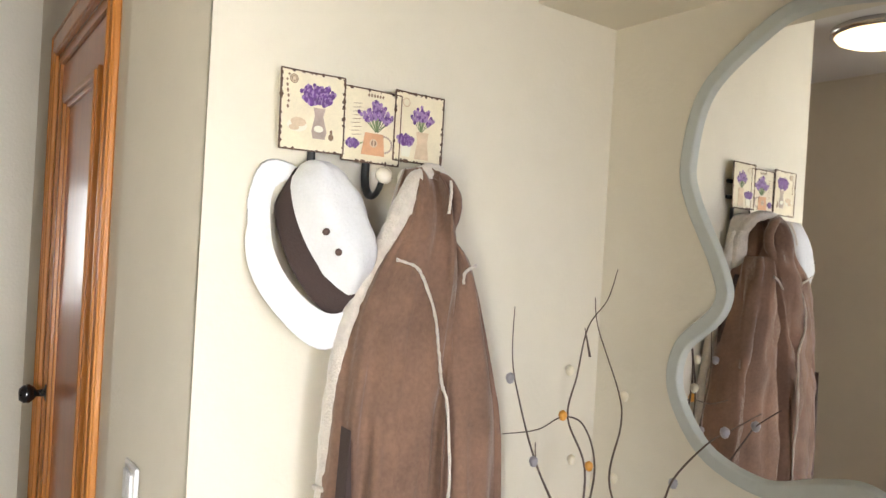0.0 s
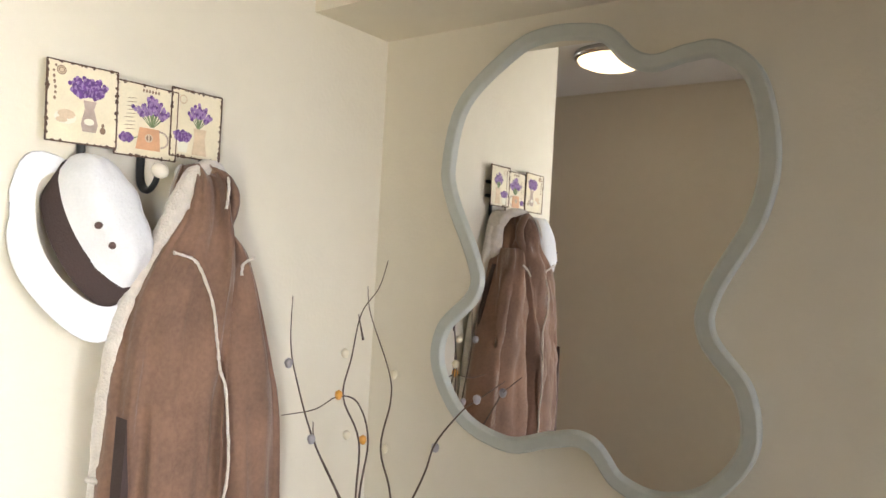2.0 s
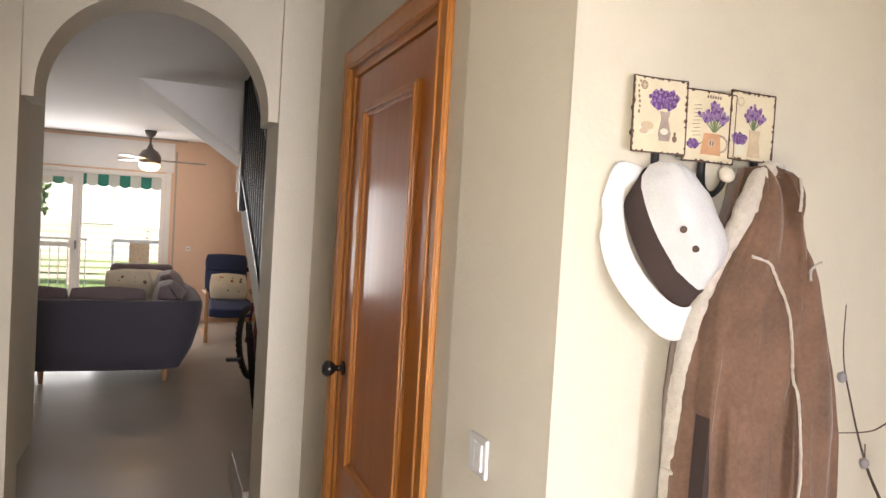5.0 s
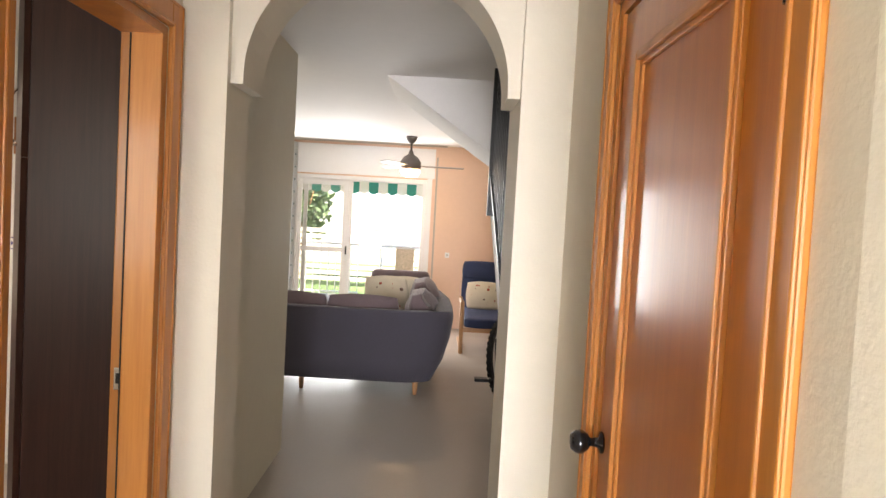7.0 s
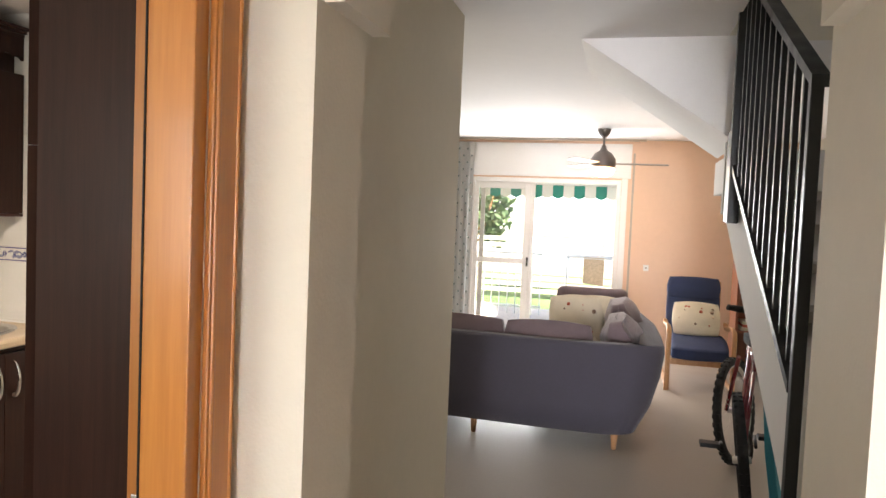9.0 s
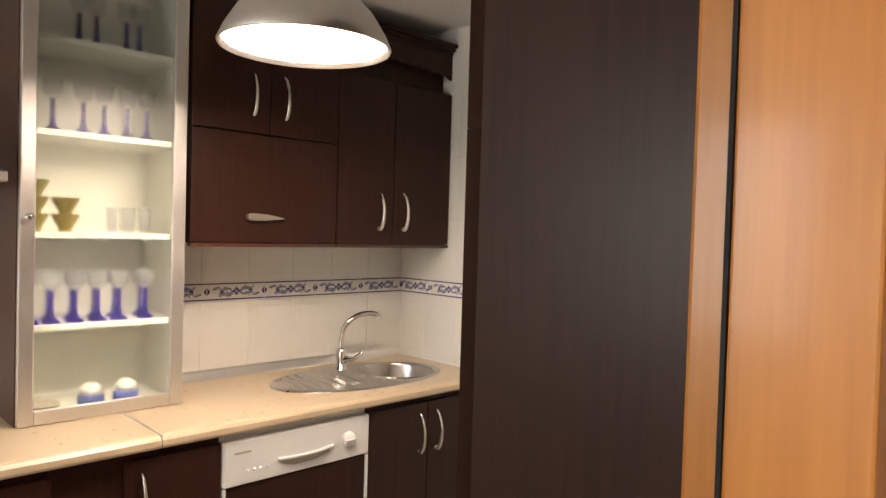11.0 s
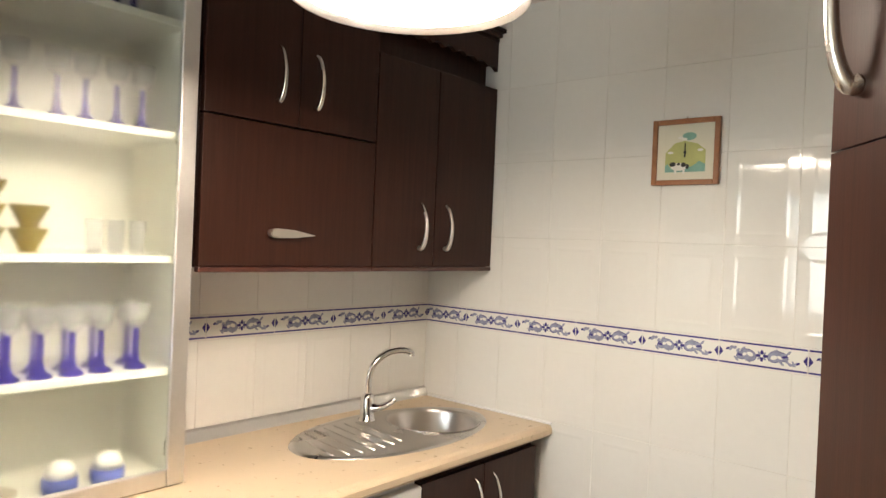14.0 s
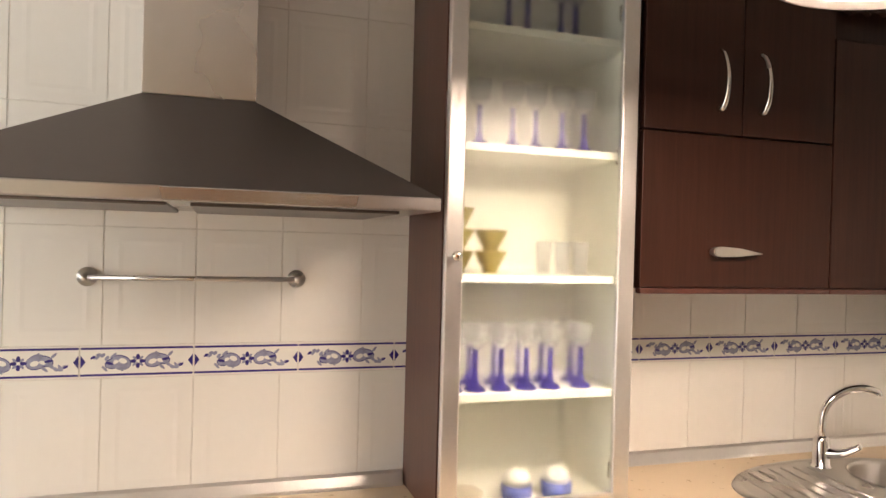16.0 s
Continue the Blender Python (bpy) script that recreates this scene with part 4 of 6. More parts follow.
# ---- hall: twigs in a vase, ceiling lamp ----
def twigs():
    v = thing("twig_vase", 1.45, 1.17, 0, "bare decorative twigs with small round buds in a floor vase", "vase")
    part("vase", lathe(bmesh.new(), [(0.0, 0.0), (0.075, 0.0), (0.095, 0.10), (0.085, 0.35), (0.05, 0.55), (0.045, 0.62), (0.052, 0.64), (0.046, 0.64), (0.04, 0.6), (0.0, 0.56)], 28, pose(1.45, 1.17, 0)), VASE, v)
    lines = [
        [(1.44, 1.17, 0.62), (1.40, 1.20, 0.90), (1.325, 1.235, 1.08), (1.275, 1.245, 1.22), (1.262, 1.255, 1.30), (1.265, 1.260, 1.40)],
        [(1.45, 1.17, 0.62), (1.435, 1.20, 0.90), (1.445, 1.21, 1.06), (1.395, 1.22, 1.17), (1.405, 1.21, 1.26), (1.43, 1.21, 1.36), (1.475, 1.20, 1.42), (1.502, 1.20, 1.485)],
        [(1.46, 1.17, 0.62), (1.50, 1.15, 0.90), (1.465, 1.16, 1.05), (1.480, 1.15, 1.16), (1.474, 1.155, 1.23), (1.445, 1.195, 1.36), (1.436, 1.20, 1.425)],
        [(1.45, 1.16, 0.62), (1.445, 1.20, 0.90), (1.465, 1.20, 1.06), (1.44, 1.215, 1.15), (1.385, 1.225, 1.172), (1.31, 1.22, 1.155), (1.22, 1.225, 1.155)],
        [(1.46, 1.16, 0.62), (1.49, 1.12, 0.85), (1.525, 1.075, 1.00), (1.515, 1.04, 1.08), (1.535, 0.985, 1.16), (1.56, 0.955, 1.19), (1.572, 0.90, 1.235)],
        [(1.40, 1.20, 0.92), (1.34, 1.24, 1.06), (1.33, 1.245, 1.12)],
        [(1.43, 1.20, 1.30), (1.415, 1.205, 1.36)],
    ]
    for pts in lines:
        part("twig", tube(bmesh.new(), smooth_line(pts, 6), 0.0032, 6, r_end=0.0010), TWIG, v)
    for p, mat in (((1.252, 1.247, 1.258), BUD_GREY), ((1.385, 1.212, 1.272), BUD), ((1.485, 1.150, 1.222), BUD), ((1.382, 1.222, 1.176), BUD_AMBER), ((1.318, 1.235, 1.085), BUD_GREY), ((1.452, 1.205, 1.065), BUD_AMBER), ((1.528, 1.050, 1.065), BUD_GREY), ((1.553, 0.960, 1.187), BUD_GREY), ((1.408, 1.215, 1.082), BUD), ((1.478, 1.160, 1.048), BUD)):
        part("bud", lathe(bmesh.new(), [(0, -0.012), (0.006, -0.009), (0.0095, 0.0), (0.008, 0.007), (0, 0.012)], 12, pose(*p)), mat, v)
    return v


twigs()


def hall_light():
    h = thing("ceiling_light", 0.0, 1.415, TOP, "round flush ceiling light, lit, with an opal bowl", "ceiling light")
    m = pose(0.0, 1.415, TOP, 180, 0, 0)
    part("light_rim", lathe(bmesh.new(), [(0.15, 0), (0.175, 0.0), (0.178, 0.02), (0.165, 0.032), (0.158, 0.03)], 40, m), NICKEL, h, "satin metal rim")
    part("light_bowl", lathe(bmesh.new(), [(0.162, 0.028), (0.15, 0.045), (0.11, 0.062), (0.05, 0.071), (0, 0.073)], 40, m), BULBGLASS, h, "lit opal glass bowl")
    return h


hall_light()


# ---- kitchen ----
def bow_handle(p0, p1, out, width=0.006, lift=0.032):
    """A curved satin bow handle from p0 to p1, thick at p1, bulging along out."""
    a, b, o = Vector(p0), Vector(p1), Vector(out)
    pts = smooth_line([a, a + (b - a) * 0.12 + o * lift * 0.55, a + (b - a) * 0.45 + o * lift, a + (b - a) * 0.8 + o * lift * 0.9, b + o * lift * 0.45, b + o * 0.0], 5)
    return tube(bmesh.new(), pts, width * 0.55, 8, r_end=width * 1.5)


def flat_handle(y0, y1, x, z):
    bm = bmesh.new()
    prism(bm, [(y0, z + 0.010), (y0 + 0.02, z + 0.016), (y0 + 0.08, z + 0.013), (y1, z), (y0 + 0.08, z - 0.008), (y0 + 0.02, z - 0.010), (y0, z - 0.004)], x, x + 0.022, "x")
    bmesh.ops.bevel(bm, geom=bm.edges[:], offset=0.003, segments=2, affect="EDGES")
    return bm


UX, UZ0, UZ1 = -2.772, 1.432, 2.10


def wall_cabinet(name, y0, y1, doors, label):
    """doors: (y0, y1, z0, z1, handle) with handle 'lo_l', 'lo_r', 'up_l', 'up_r' or 'flap'."""
    c = thing(name, KX0 + 0.155, (y0 + y1) / 2, UZ0, label, "cabinet", "kitchen wall cabinets")
    part("cabinet_body", B(KX0 + 0.002, UX - 0.022, y0 + 0.001, y1 - 0.001, UZ0, UZ1, 0.001), WENGE, c)
    part("bottom_rail", B(UX - 0.019, UX + 0.003, y0 + 0.001, y1 - 0.001, UZ0 - 0.012, UZ0 + 0.002, 0.003), WENGE_EDGE, c, "reddish dark wood light rail")
    for a, b, z0, z1, kind in doors:
        d = part("cabinet_door", B(UX - 0.020, UX, a + 0.0015, b - 0.0015, z0 + 0.002, z1 - 0.002, 0.0015), WENGE, c)
        if kind == "flap":
            mid = a + 0.197
            part("handle", flat_handle(mid, mid + 0.152, UX, z0 + 0.088), NICKEL, d, "satin metal handle")
        else:
            y = b - 0.072 if kind.endswith("r") else a + 0.055
            za = z0 + 0.06
            part("handle", bow_handle((UX, y, za + 0.152), (UX, y, za + 0.004), (1, 0, 0)), NICKEL, d, "satin metal bow handle")
    return c


wall_cabinet("wall_cabinet", 3.672, 4.253, [(3.672, 4.253, 1.434, 1.815, "flap"), (3.672, 3.960, 1.817, 2.26, "up_r"), (3.960, 4.253, 1.817, 2.26, "up_l")], "dark wenge wall cabinet with a flap and two small doors")
wall_cabinet("wall_cabinet", 4.255, 4.862, [(4.255, 4.537, 1.434, 2.10, "lo_r"), (4.539, 4.862, 1.434, 2.10, "lo_l")], "dark wenge wall cabinet with two doors and bow handles")


def crest():
    """Open shelf with a scalloped valance over the two-door cabinet, and the cornice along the top."""
    t = thing("cabinet_cornice", UX - 0.1, 4.27, 2.10, "dark wenge cornice and scalloped valance on the wall cabinets", "cornice")
    part("top_box", B(KX0 + 0.002, UX - 0.06, 3.672, 4.862, 2.102, 2.30), WENGE, t)
    n = 60
    low = [(4.255 + 0.607 * k / n, 2.165 + 0.012 * abs(math.sin(k * math.pi / 6)) + 0.020 * math.sin(k * math.pi / n)) for k in range(n + 1)]
    part("valance", prism(bmesh.new(), low + [(4.862, 2.272), (4.255, 2.272)], UX - 0.02, UX - 0.004, "x"), WENGE, t, "scalloped valance board")
    bm = bmesh.new()
    for x, z0, z1 in ((0.0, 2.272, 2.288), (0.014, 2.288, 2.302), (0.030, 2.302, 2.318)):
        box(bm, KX0 + 0.002, UX + x, 3.672, 4.863, z0, z1, 0.003)
    part("cornice", bm, WENGE, t)
    return t


crest()

GX, GY0, GY1, GZ0, GZ1 = -2.775, 3.181, 3.662, 0.902, 2.30


def display_cabinet():
    c = thing("display_cabinet", -2.93, 3.42, GZ0, "tall display cabinet on the worktop with a frosted glass door", "cabinet")
    for y0, y1 in ((GY0, GY0 + 0.018), (GY1 - 0.018, GY1)):
        part("side_panel", B(KX0 + 0.002, GX - 0.022, y0, y1, GZ0, GZ1, 0.001), WENGE_EDGE, c, "reddish dark wood side")
    part("back_panel", B(KX0 + 0.002, KX0 + 0.010, GY0 + 0.018, GY1 - 0.018, GZ0, GZ1), WHITEBOARD, c, "white back panel")
    for y0, y1 in ((GY0 + 0.018, GY0 + 0.021), (GY1 - 0.021, GY1 - 0.018)):
        part("lining", B(KX0 + 0.010, GX - 0.024, y0, y1, GZ0 + 0.018, GZ1), WHITEBOARD, c, "white inner side")
    part("bottom_panel", B(KX0 + 0.010, GX - 0.024, GY0 + 0.021, GY1 - 0.021, GZ0, GZ0 + 0.018), WHITEBOARD, c)
    for z in SHELVES:
        part("shelf", B(KX0 + 0.010, GX - 0.030, GY0 + 0.022, GY1 - 0.022, z - 0.018, z, 0.001), WHITEBOARD, c, "white shelf")
    d = part("glass_door", B(GX - 0.010, GX - 0.006, GY0 + 0.038, GY1 - 0.042, GZ0 + 0.038, GZ1 - 0.038), FROST, c, "frosted glass pane")
    d.visible_shadow = False
    w = 0.044
    bm = bmesh.new()
    box(bm, GX - 0.020, GX, GY0 + 0.002, GY0 + w, GZ0 + 0.002, GZ1, 0.004), box(bm, GX - 0.020, GX, GY1 - w - 0.002, GY1 - 0.002, GZ0 + 0.002, GZ1, 0.004)
    box(bm, GX - 0.020, GX - 0.0005, GY0 + w, GY1 - w - 0.002, GZ0 + 0.002, GZ0 + w, 0.004), box(bm, GX - 0.020, GX - 0.0005, GY0 + w, GY1 - w - 0.002, GZ1 - w, GZ1, 0.004)
    f = part("door_frame", bm, ALU, c, "satin aluminium door frame")
    part("knob", lathe(bmesh.new(), [(0.0, 0), (0.006, 0), (0.005, 0.012), (0.011, 0.018), (0.012, 0.024), (0.008, 0.029), (0, 0.030)], 18, pose(GX, GY0 + 0.022, 1.501, 0, 90, 0)), CHROME, f, "small round chrome knob")
    for z in (0.985, 1.75, 2.1):
        part("hinge", B(GX - 0.05, GX - 0.022, GY1 - 0.034, GY1 - 0.022, z - 0.02, z + 0.02, 0.004), NICKEL, c)
    return c


SHELVES = (1.187, 1.459, 1.758, 2.030)
display_cabinet()


def goblet(x, y, z, colour, h, group, label, lower=0.5):
    g = thing("drinking_glass", x, y, z, label, "glass", group)
    part("foot", lathe(bmesh.new(), [(0, 0), (0.026, 0), (0.025, 0.004), (0.010, 0.016), (0.0065, 0.04), (0.0065, h * lower), (0, h * lower)], 14, pose(x, y, z)), colour, g)
    part("cup", lathe(bmesh.new(), [(0.0, h * lower), (0.012, h * lower), (0.025, h * (lower + 0.1)), (0.029, h), (0.027, h), (0.022, h * (lower + 0.13)), (0, h * (lower + 0.08))], 14, pose(x, y, z)), PLAINGLASS, g)
    return g


first = None
for k, y in enumerate((3.228, 3.285, 3.350, 3.415, 3.478, 3.56)):
    z = SHELVES[0]
    for x in (-2.845, -2.92):
        yy = y + (0.012 if x < -2.9 else 0)
        if first is None:
            first = goblet(x, yy, z, BLUEGLASS, 0.155, "blue-stemmed glasses", "clear drinking glass with a cobalt blue stem on a shelf", 0.62)
        else:
            copy_thing(first, pose(x, yy, z))
for k, y in enumerate((3.285, 3.37, 3.43, 3.50, 3.56)):
    copy_thing(first, pose(-2.86, y, SHELVES[2]))
for y in (3.36, 3.41, 3.50, 3.54):
    copy_thing(first, pose(-2.88, y, SHELVES[3]))
first = None
for y in (3.46, 3.51, 3.56):
    x = -2.86
    if first is None:
        first = thing("tumbler", x, y, SHELVES[1], "small clear glass tumbler on a shelf", "glass", "clear tumblers")
        part("tumbler_body", lathe(bmesh.new(), [(0, 0), (0.016, 0), (0.021, 0.080), (0.0195, 0.080), (0.014, 0.008), (0, 0.008)], 14, pose(x, y, SHELVES[1])), PLAINGLASS, first)
    else:
        copy_thing(first, pose(x, y, SHELVES[1]))
first = None
for y, z in ((3.245, 0), (3.33, 0), (3.245, 0.05), (3.33, 0.05), (3.245, 0.10)):
    if first is None:
        first = thing("bowl", -2.88, y, SHELVES[1] + z, "amber-tinted glass dessert bowl stacked on a shelf", "bowl", "stacked amber bowls")
        part("bowl_body", lathe(bmesh.new(), [(0, 0), (0.020, 0), (0.017, 0.006), (0.040, 0.052), (0.037, 0.054), (0.014, 0.012), (0, 0.010)], 18, pose(-2.88, y, SHELVES[1] + z)), AMBERGLASS, first)
    else:
        copy_thing(first, pose(-2.88, y, SHELVES[1] + z))
first = None
for y in (3.405, 3.51):
    if first is None:
        first = thing("jar", -2.86, y, GZ0 + 0.018, "white and blue glazed jar on the cabinet floor", "jar", "blue and white jars")
        part("jar_base", lathe(bmesh.new(), [(0, 0), (0.034, 0), (0.038, 0.012), (0.038, 0.034), (0.034, 0.036), (0, 0.036)], 20, pose(-2.86, y, GZ0 + 0.018)), BLUEWARE, first, "blue glazed band")
        part("jar_top", lathe(bmesh.new(), [(0, 0.036), (0.033, 0.036), (0.030, 0.058), (0.016, 0.070), (0, 0.072)], 20, pose(-2.86, y, GZ0 + 0.018)), WHITEWARE, first)
    else:
        copy_thing(first, pose(-2.86, y, GZ0 + 0.018))
p = thing("serving_dish", -2.87, 3.27, GZ0 + 0.018, "small grey-white dish on the cabinet floor", "dish")
part("dish_body", lathe(bmesh.new(), [(0, 0), (0.03, 0), (0.052, 0.022), (0.049, 0.024), (0.028, 0.005), (0, 0.005)], 20, pose(-2.87, 3.27, GZ0 + 0.018)), VASE, p)

# worktop with a rounded nose, upstand, seam
CX, CZ = -2.475, 0.902
SINKC = (-2.775, 4.575)


def worktop():
    w = thing("worktop", -2.77, 3.5, 0.862, "cream laminate worktop with a rounded front edge", "worktop")
    nose = [(KX0 + 0.002, CZ), (CX - 0.02, CZ), (CX - 0.008, CZ - 0.004), (CX, CZ - 0.014), (CX, CZ - 0.030), (CX - 0.006, CZ - 0.038), (KX0 + 0.002, CZ - 0.038)]
    bm = prism(bmesh.new(), nose, 3.474, 4.40, "y")
    prism(bm, [(-2.60, CZ)] + nose[1:-1] + [(-2.60, CZ - 0.038)], 4.40, 4.863, "y")
    holed(bm, [(KX0 + 0.002, 4.40), (-2.60, 4.40), (-2.60, 4.863), (KX0 + 0.002, 4.863)], circle(SINKC[0], SINKC[1], 0.162), CZ)
    part("worktop_board", bm, COUNTER, w)
    part("worktop_board", prism(bmesh.new(), nose, 1.4, 3.470, "y"), COUNTER, w)
    part("joint_strip", B(KX0 + 0.002, CX - 0.004, 3.469, 3.475, CZ - 0.03, CZ + 0.0015), ALU, w, "aluminium joint strip")
    up = [(KX0 + 0.002, CZ), (KX0 + 0.026, CZ), (KX0 + 0.024, CZ + 0.008), (KX0 + 0.012, CZ + 0.030), (KX0 + 0.002, CZ + 0.036)]
    part("upstand", prism(bmesh.new(), up, 3.664, 4.863, "y"), ALU, w, "grey aluminium upstand")
    part("upstand", prism(bmesh.new(), up, 1.4, 3.176, "y"), ALU, w, "grey aluminium upstand")
    part("end_upstand", B(KX0 + 0.03, CX, 4.853, 4.863, CZ, CZ + 0.008, 0.002), WHITE, w, "white sealant strip")
    return w



def holed(bm, outer, hole, z):
    """A flat sheet between an outer loop and a round hole."""
    b = bmesh.new()
    for loop in (outer, hole):
        vs = [b.verts.new((x, y, z)) for x, y in loop]
        for i in range(len(vs)):
            b.edges.new((vs[i], vs[(i + 1) % len(vs)]))
    bmesh.ops.triangle_fill(b, use_beauty=True, use_dissolve=False, edges=b.edges[:])
    for f in b.faces:
        if f.normal.z < 0:
            f.normal_flip()
    return join(bm, b)


def circle(x, y, r, n=48, sx=1.0):
    return [(x + r * sx * math.cos(2 * math.pi * k / n), y + r * math.sin(2 * math.pi * k / n)) for k in range(n)]


def sink():
    """Oval inset sink: drainer with ribs and a deep round bowl."""
    s = thing("sink", -2.78, 4.38, CZ, "oval stainless steel sink with a ribbed drainer", "sink")
    bm = bmesh.new()
    cy, cx, ly, lx = 4.395, -2.775, 0.395, 0.215
    n = 64
    rings = []
    for f, z in ((1.0, 0.0005), (0.985, 0.006), (0.95, 0.007), (0.92, 0.004)):
        rings.append([bm.verts.new((cx + lx * f * math.cos(a), cy + ly * f * math.sin(a), CZ + z)) for a in (2 * math.pi * q / n for q in range(n))])
    for lo, hi in zip(rings, rings[1:]):
        for q in range(n):
            bm.faces.new((lo[q], lo[(q + 1) % n], hi[(q + 1) % n], hi[q])).smooth = True
    holed(bm, [(v.co.x, v.co.y) for v in rings[-1]], circle(*SINKC, 0.158), CZ + 0.004)
    part("sink_rim", bm, STEEL, s)
    part("bowl", lathe(bmesh.new(), [(0.160, 0.004), (0.164, 0.0075), (0.158, 0.006), (0.154, -0.005), (0.151, -0.10), (0.138, -0.125), (0.03, -0.132), (0.0, -0.134)], 48, pose(*SINKC, CZ), cap=False), STEEL, s, "deep round steel bowl")
    part("drain", lathe(bmesh.new(), [(0.0, -0.129), (0.03, -0.129), (0.034, -0.132), (0.03, -0.135)], 24, pose(*SINKC, CZ), cap=False), CHROME, s)
    for k in range(7):
        y = 4.07 + 0.042 * k
        half = 0.14 * math.sqrt(max(0.05, 1 - ((y - 4.22) / 0.24) ** 2))
        part("drain_rib", tube(bmesh.new(), [(cx - half - 0.02, y + 0.03, CZ + 0.0045), (cx + half - 0.02, y - 0.01, CZ + 0.0045)], 0.004, 6, flat=0.5), STEEL, s)
    return s


def mixer_tap():
    x, y = -2.925, 4.405
    t = thing("tap", x, y, CZ, "chrome mixer tap with a high curved spout", "tap")
    part("tap_body", lathe(bmesh.new(), [(0, 0), (0.030, 0), (0.030, 0.006), (0.024, 0.010), (0.023, 0.075), (0.020, 0.088), (0.012, 0.094), (0, 0.095)], 24, pose(x, y, CZ)), CHROME, t)
    part("spout", tube(bmesh.new(), smooth_line([(x, y, CZ + 0.085), (x, y + 0.002, CZ + 0.15), (x + 0.006, y + 0.022, CZ + 0.195), (x + 0.022, y + 0.066, CZ + 0.227), (x + 0.040, y + 0.112, CZ + 0.235), (x + 0.052, y + 0.148, CZ + 0.226), (x + 0.054, y + 0.152, CZ + 0.214)], 7), 0.011, 14), CHROME, t)
    part("lever", tube(bmesh.new(), smooth_line([(x + 0.012, y + 0.006, CZ + 0.045), (x + 0.05, y + 0.022, CZ + 0.055), (x + 0.095, y + 0.040, CZ + 0.085)], 5), 0.017, 12, r_end=0.008), CHROME, t, "chrome lever")
    return t


worktop()
sink()
mixer_tap()

# base units
FX = -2.496


def base_cabinet(y0, y1, doors, label, top=0.862):
    c = thing("base_cabinet", -2.78, (y0 + y1) / 2, 0, label, "cabinet", "kitchen base cabinets")
    part("cabinet_body", B(KX0 + 0.002, FX - 0.021, y0 + 0.001, y1 - 0.001, 0.12, top), WENGE, c)
    if top < 0.8:
        part("front_frame", B(FX - 0.045, FX - 0.021, y0 + 0.001, y1 - 0.001, top, 0.862), WENGE, c)
        part("end_panel", B(KX0 + 0.002, FX - 0.046, y1 - 0.018, y1 - 0.001, top, 0.862), WENGE, c)
    part("plinth", B(KX0 + 0.05, FX - 0.06, y0 + 0.001, y1 - 0.001, 0, 0.118), WENGE, c)
    for a, b, side in doors:
        d = part("cabinet_door", B(FX - 0.019, FX, a + 0.0015, b - 0.0015, 0.125, 0.838, 0.0015), WENGE, c)
        y = b - 0.045 if side == "r" else a + 0.045
        part("handle", bow_handle((FX, y, 0.800), (FX, y, 0.652), (1, 0, 0)), NICKEL, d, "satin metal bow handle")
    return c


base_cabinet(4.222, 4.80, [(4.222, 4.510, "r"), (4.510, 4.80, "l")], "dark wenge base cabinet under the sink", 0.74)
base_cabinet(3.20, 3.660, [(3.38, 3.660, "l")], "dark wenge base cabinet beside the dishwasher")
base_cabinet(2.30, 3.20, [(2.30, 2.75, "r"), (2.75, 3.20, "l")], "dark wenge base cabinet under the hob")


def dishwasher():
    d = thing("dishwasher", -2.78, 3.94, 0, "white dishwasher with a dark wenge door panel", "dishwasher")
    y0, y1 = 3.664, 4.218
    part("machine_body", B(KX0 + 0.03, FX - 0.025, y0, y1, 0.02, 0.855), WHITE, d)
    f = part("fascia", B(FX - 0.024, FX + 0.006, y0, y1, 0.697, 0.838, 0.006), WHITE, d, "white control panel")
    part("furniture_panel", B(FX - 0.020, FX - 0.001, y0 + 0.012, y1 - 0.012, 0.10, 0.693, 0.0015), WENGE, d, "dark wenge panel")
    for a, b in ((y0, y0 + 0.011), (y1 - 0.011, y1)):
        part("side_trim", B(FX - 0.022, FX + 0.003, a, b, 0.08, 0.695, 0.001), WHITE, d)
    # shade of the grip hollow laid on as a flat grey shape
    grip = bmesh.new()
    prism(grip, [(3.850, 0.748), (4.055, 0.752), (4.045, 0.738), (3.99, 0.724), (3.91, 0.723), (3.865, 0.735)], FX + 0.004, FX + 0.0075, "x")
    part("grip_shade", grip, VASE, f, "grey shape for the shade in the grip")
    part("grip_lip", tube(bmesh.new(), smooth_line([(FX + 0.007, 3.85, 0.752), (FX + 0.018, 3.92, 0.752), (FX + 0.018, 4.0, 0.754), (FX + 0.007, 4.06, 0.756)], 5), 0.006, 8), WHITE, f)
    k = part("dial", lathe(bmesh.new(), [(0, 0), (0.027, 0), (0.026, 0.010), (0.020, 0.014), (0, 0.015)], 26, pose(FX + 0.006, 4.125, 0.766, 0, 90, 0)), WHITE, f)
    part("dial_grip", B(FX + 0.018, FX + 0.030, 4.104, 4.146, 0.762, 0.770, 0.003), WHITE, f)
    for i in range(4):
        part("button", lathe(bmesh.new(), [(0, 0), (0.006, 0), (0.005, 0.004), (0, 0.005)], 12, pose(FX + 0.006, 3.745 + 0.022 * i, 0.738, 0, 90, 0)), WHITE, f)
    part("brand_bar", B(FX + 0.005, FX + 0.0068, 3.70, 3.755, 0.795, 0.802), VASE, f, "grey printed bar")
    return d


dishwasher()


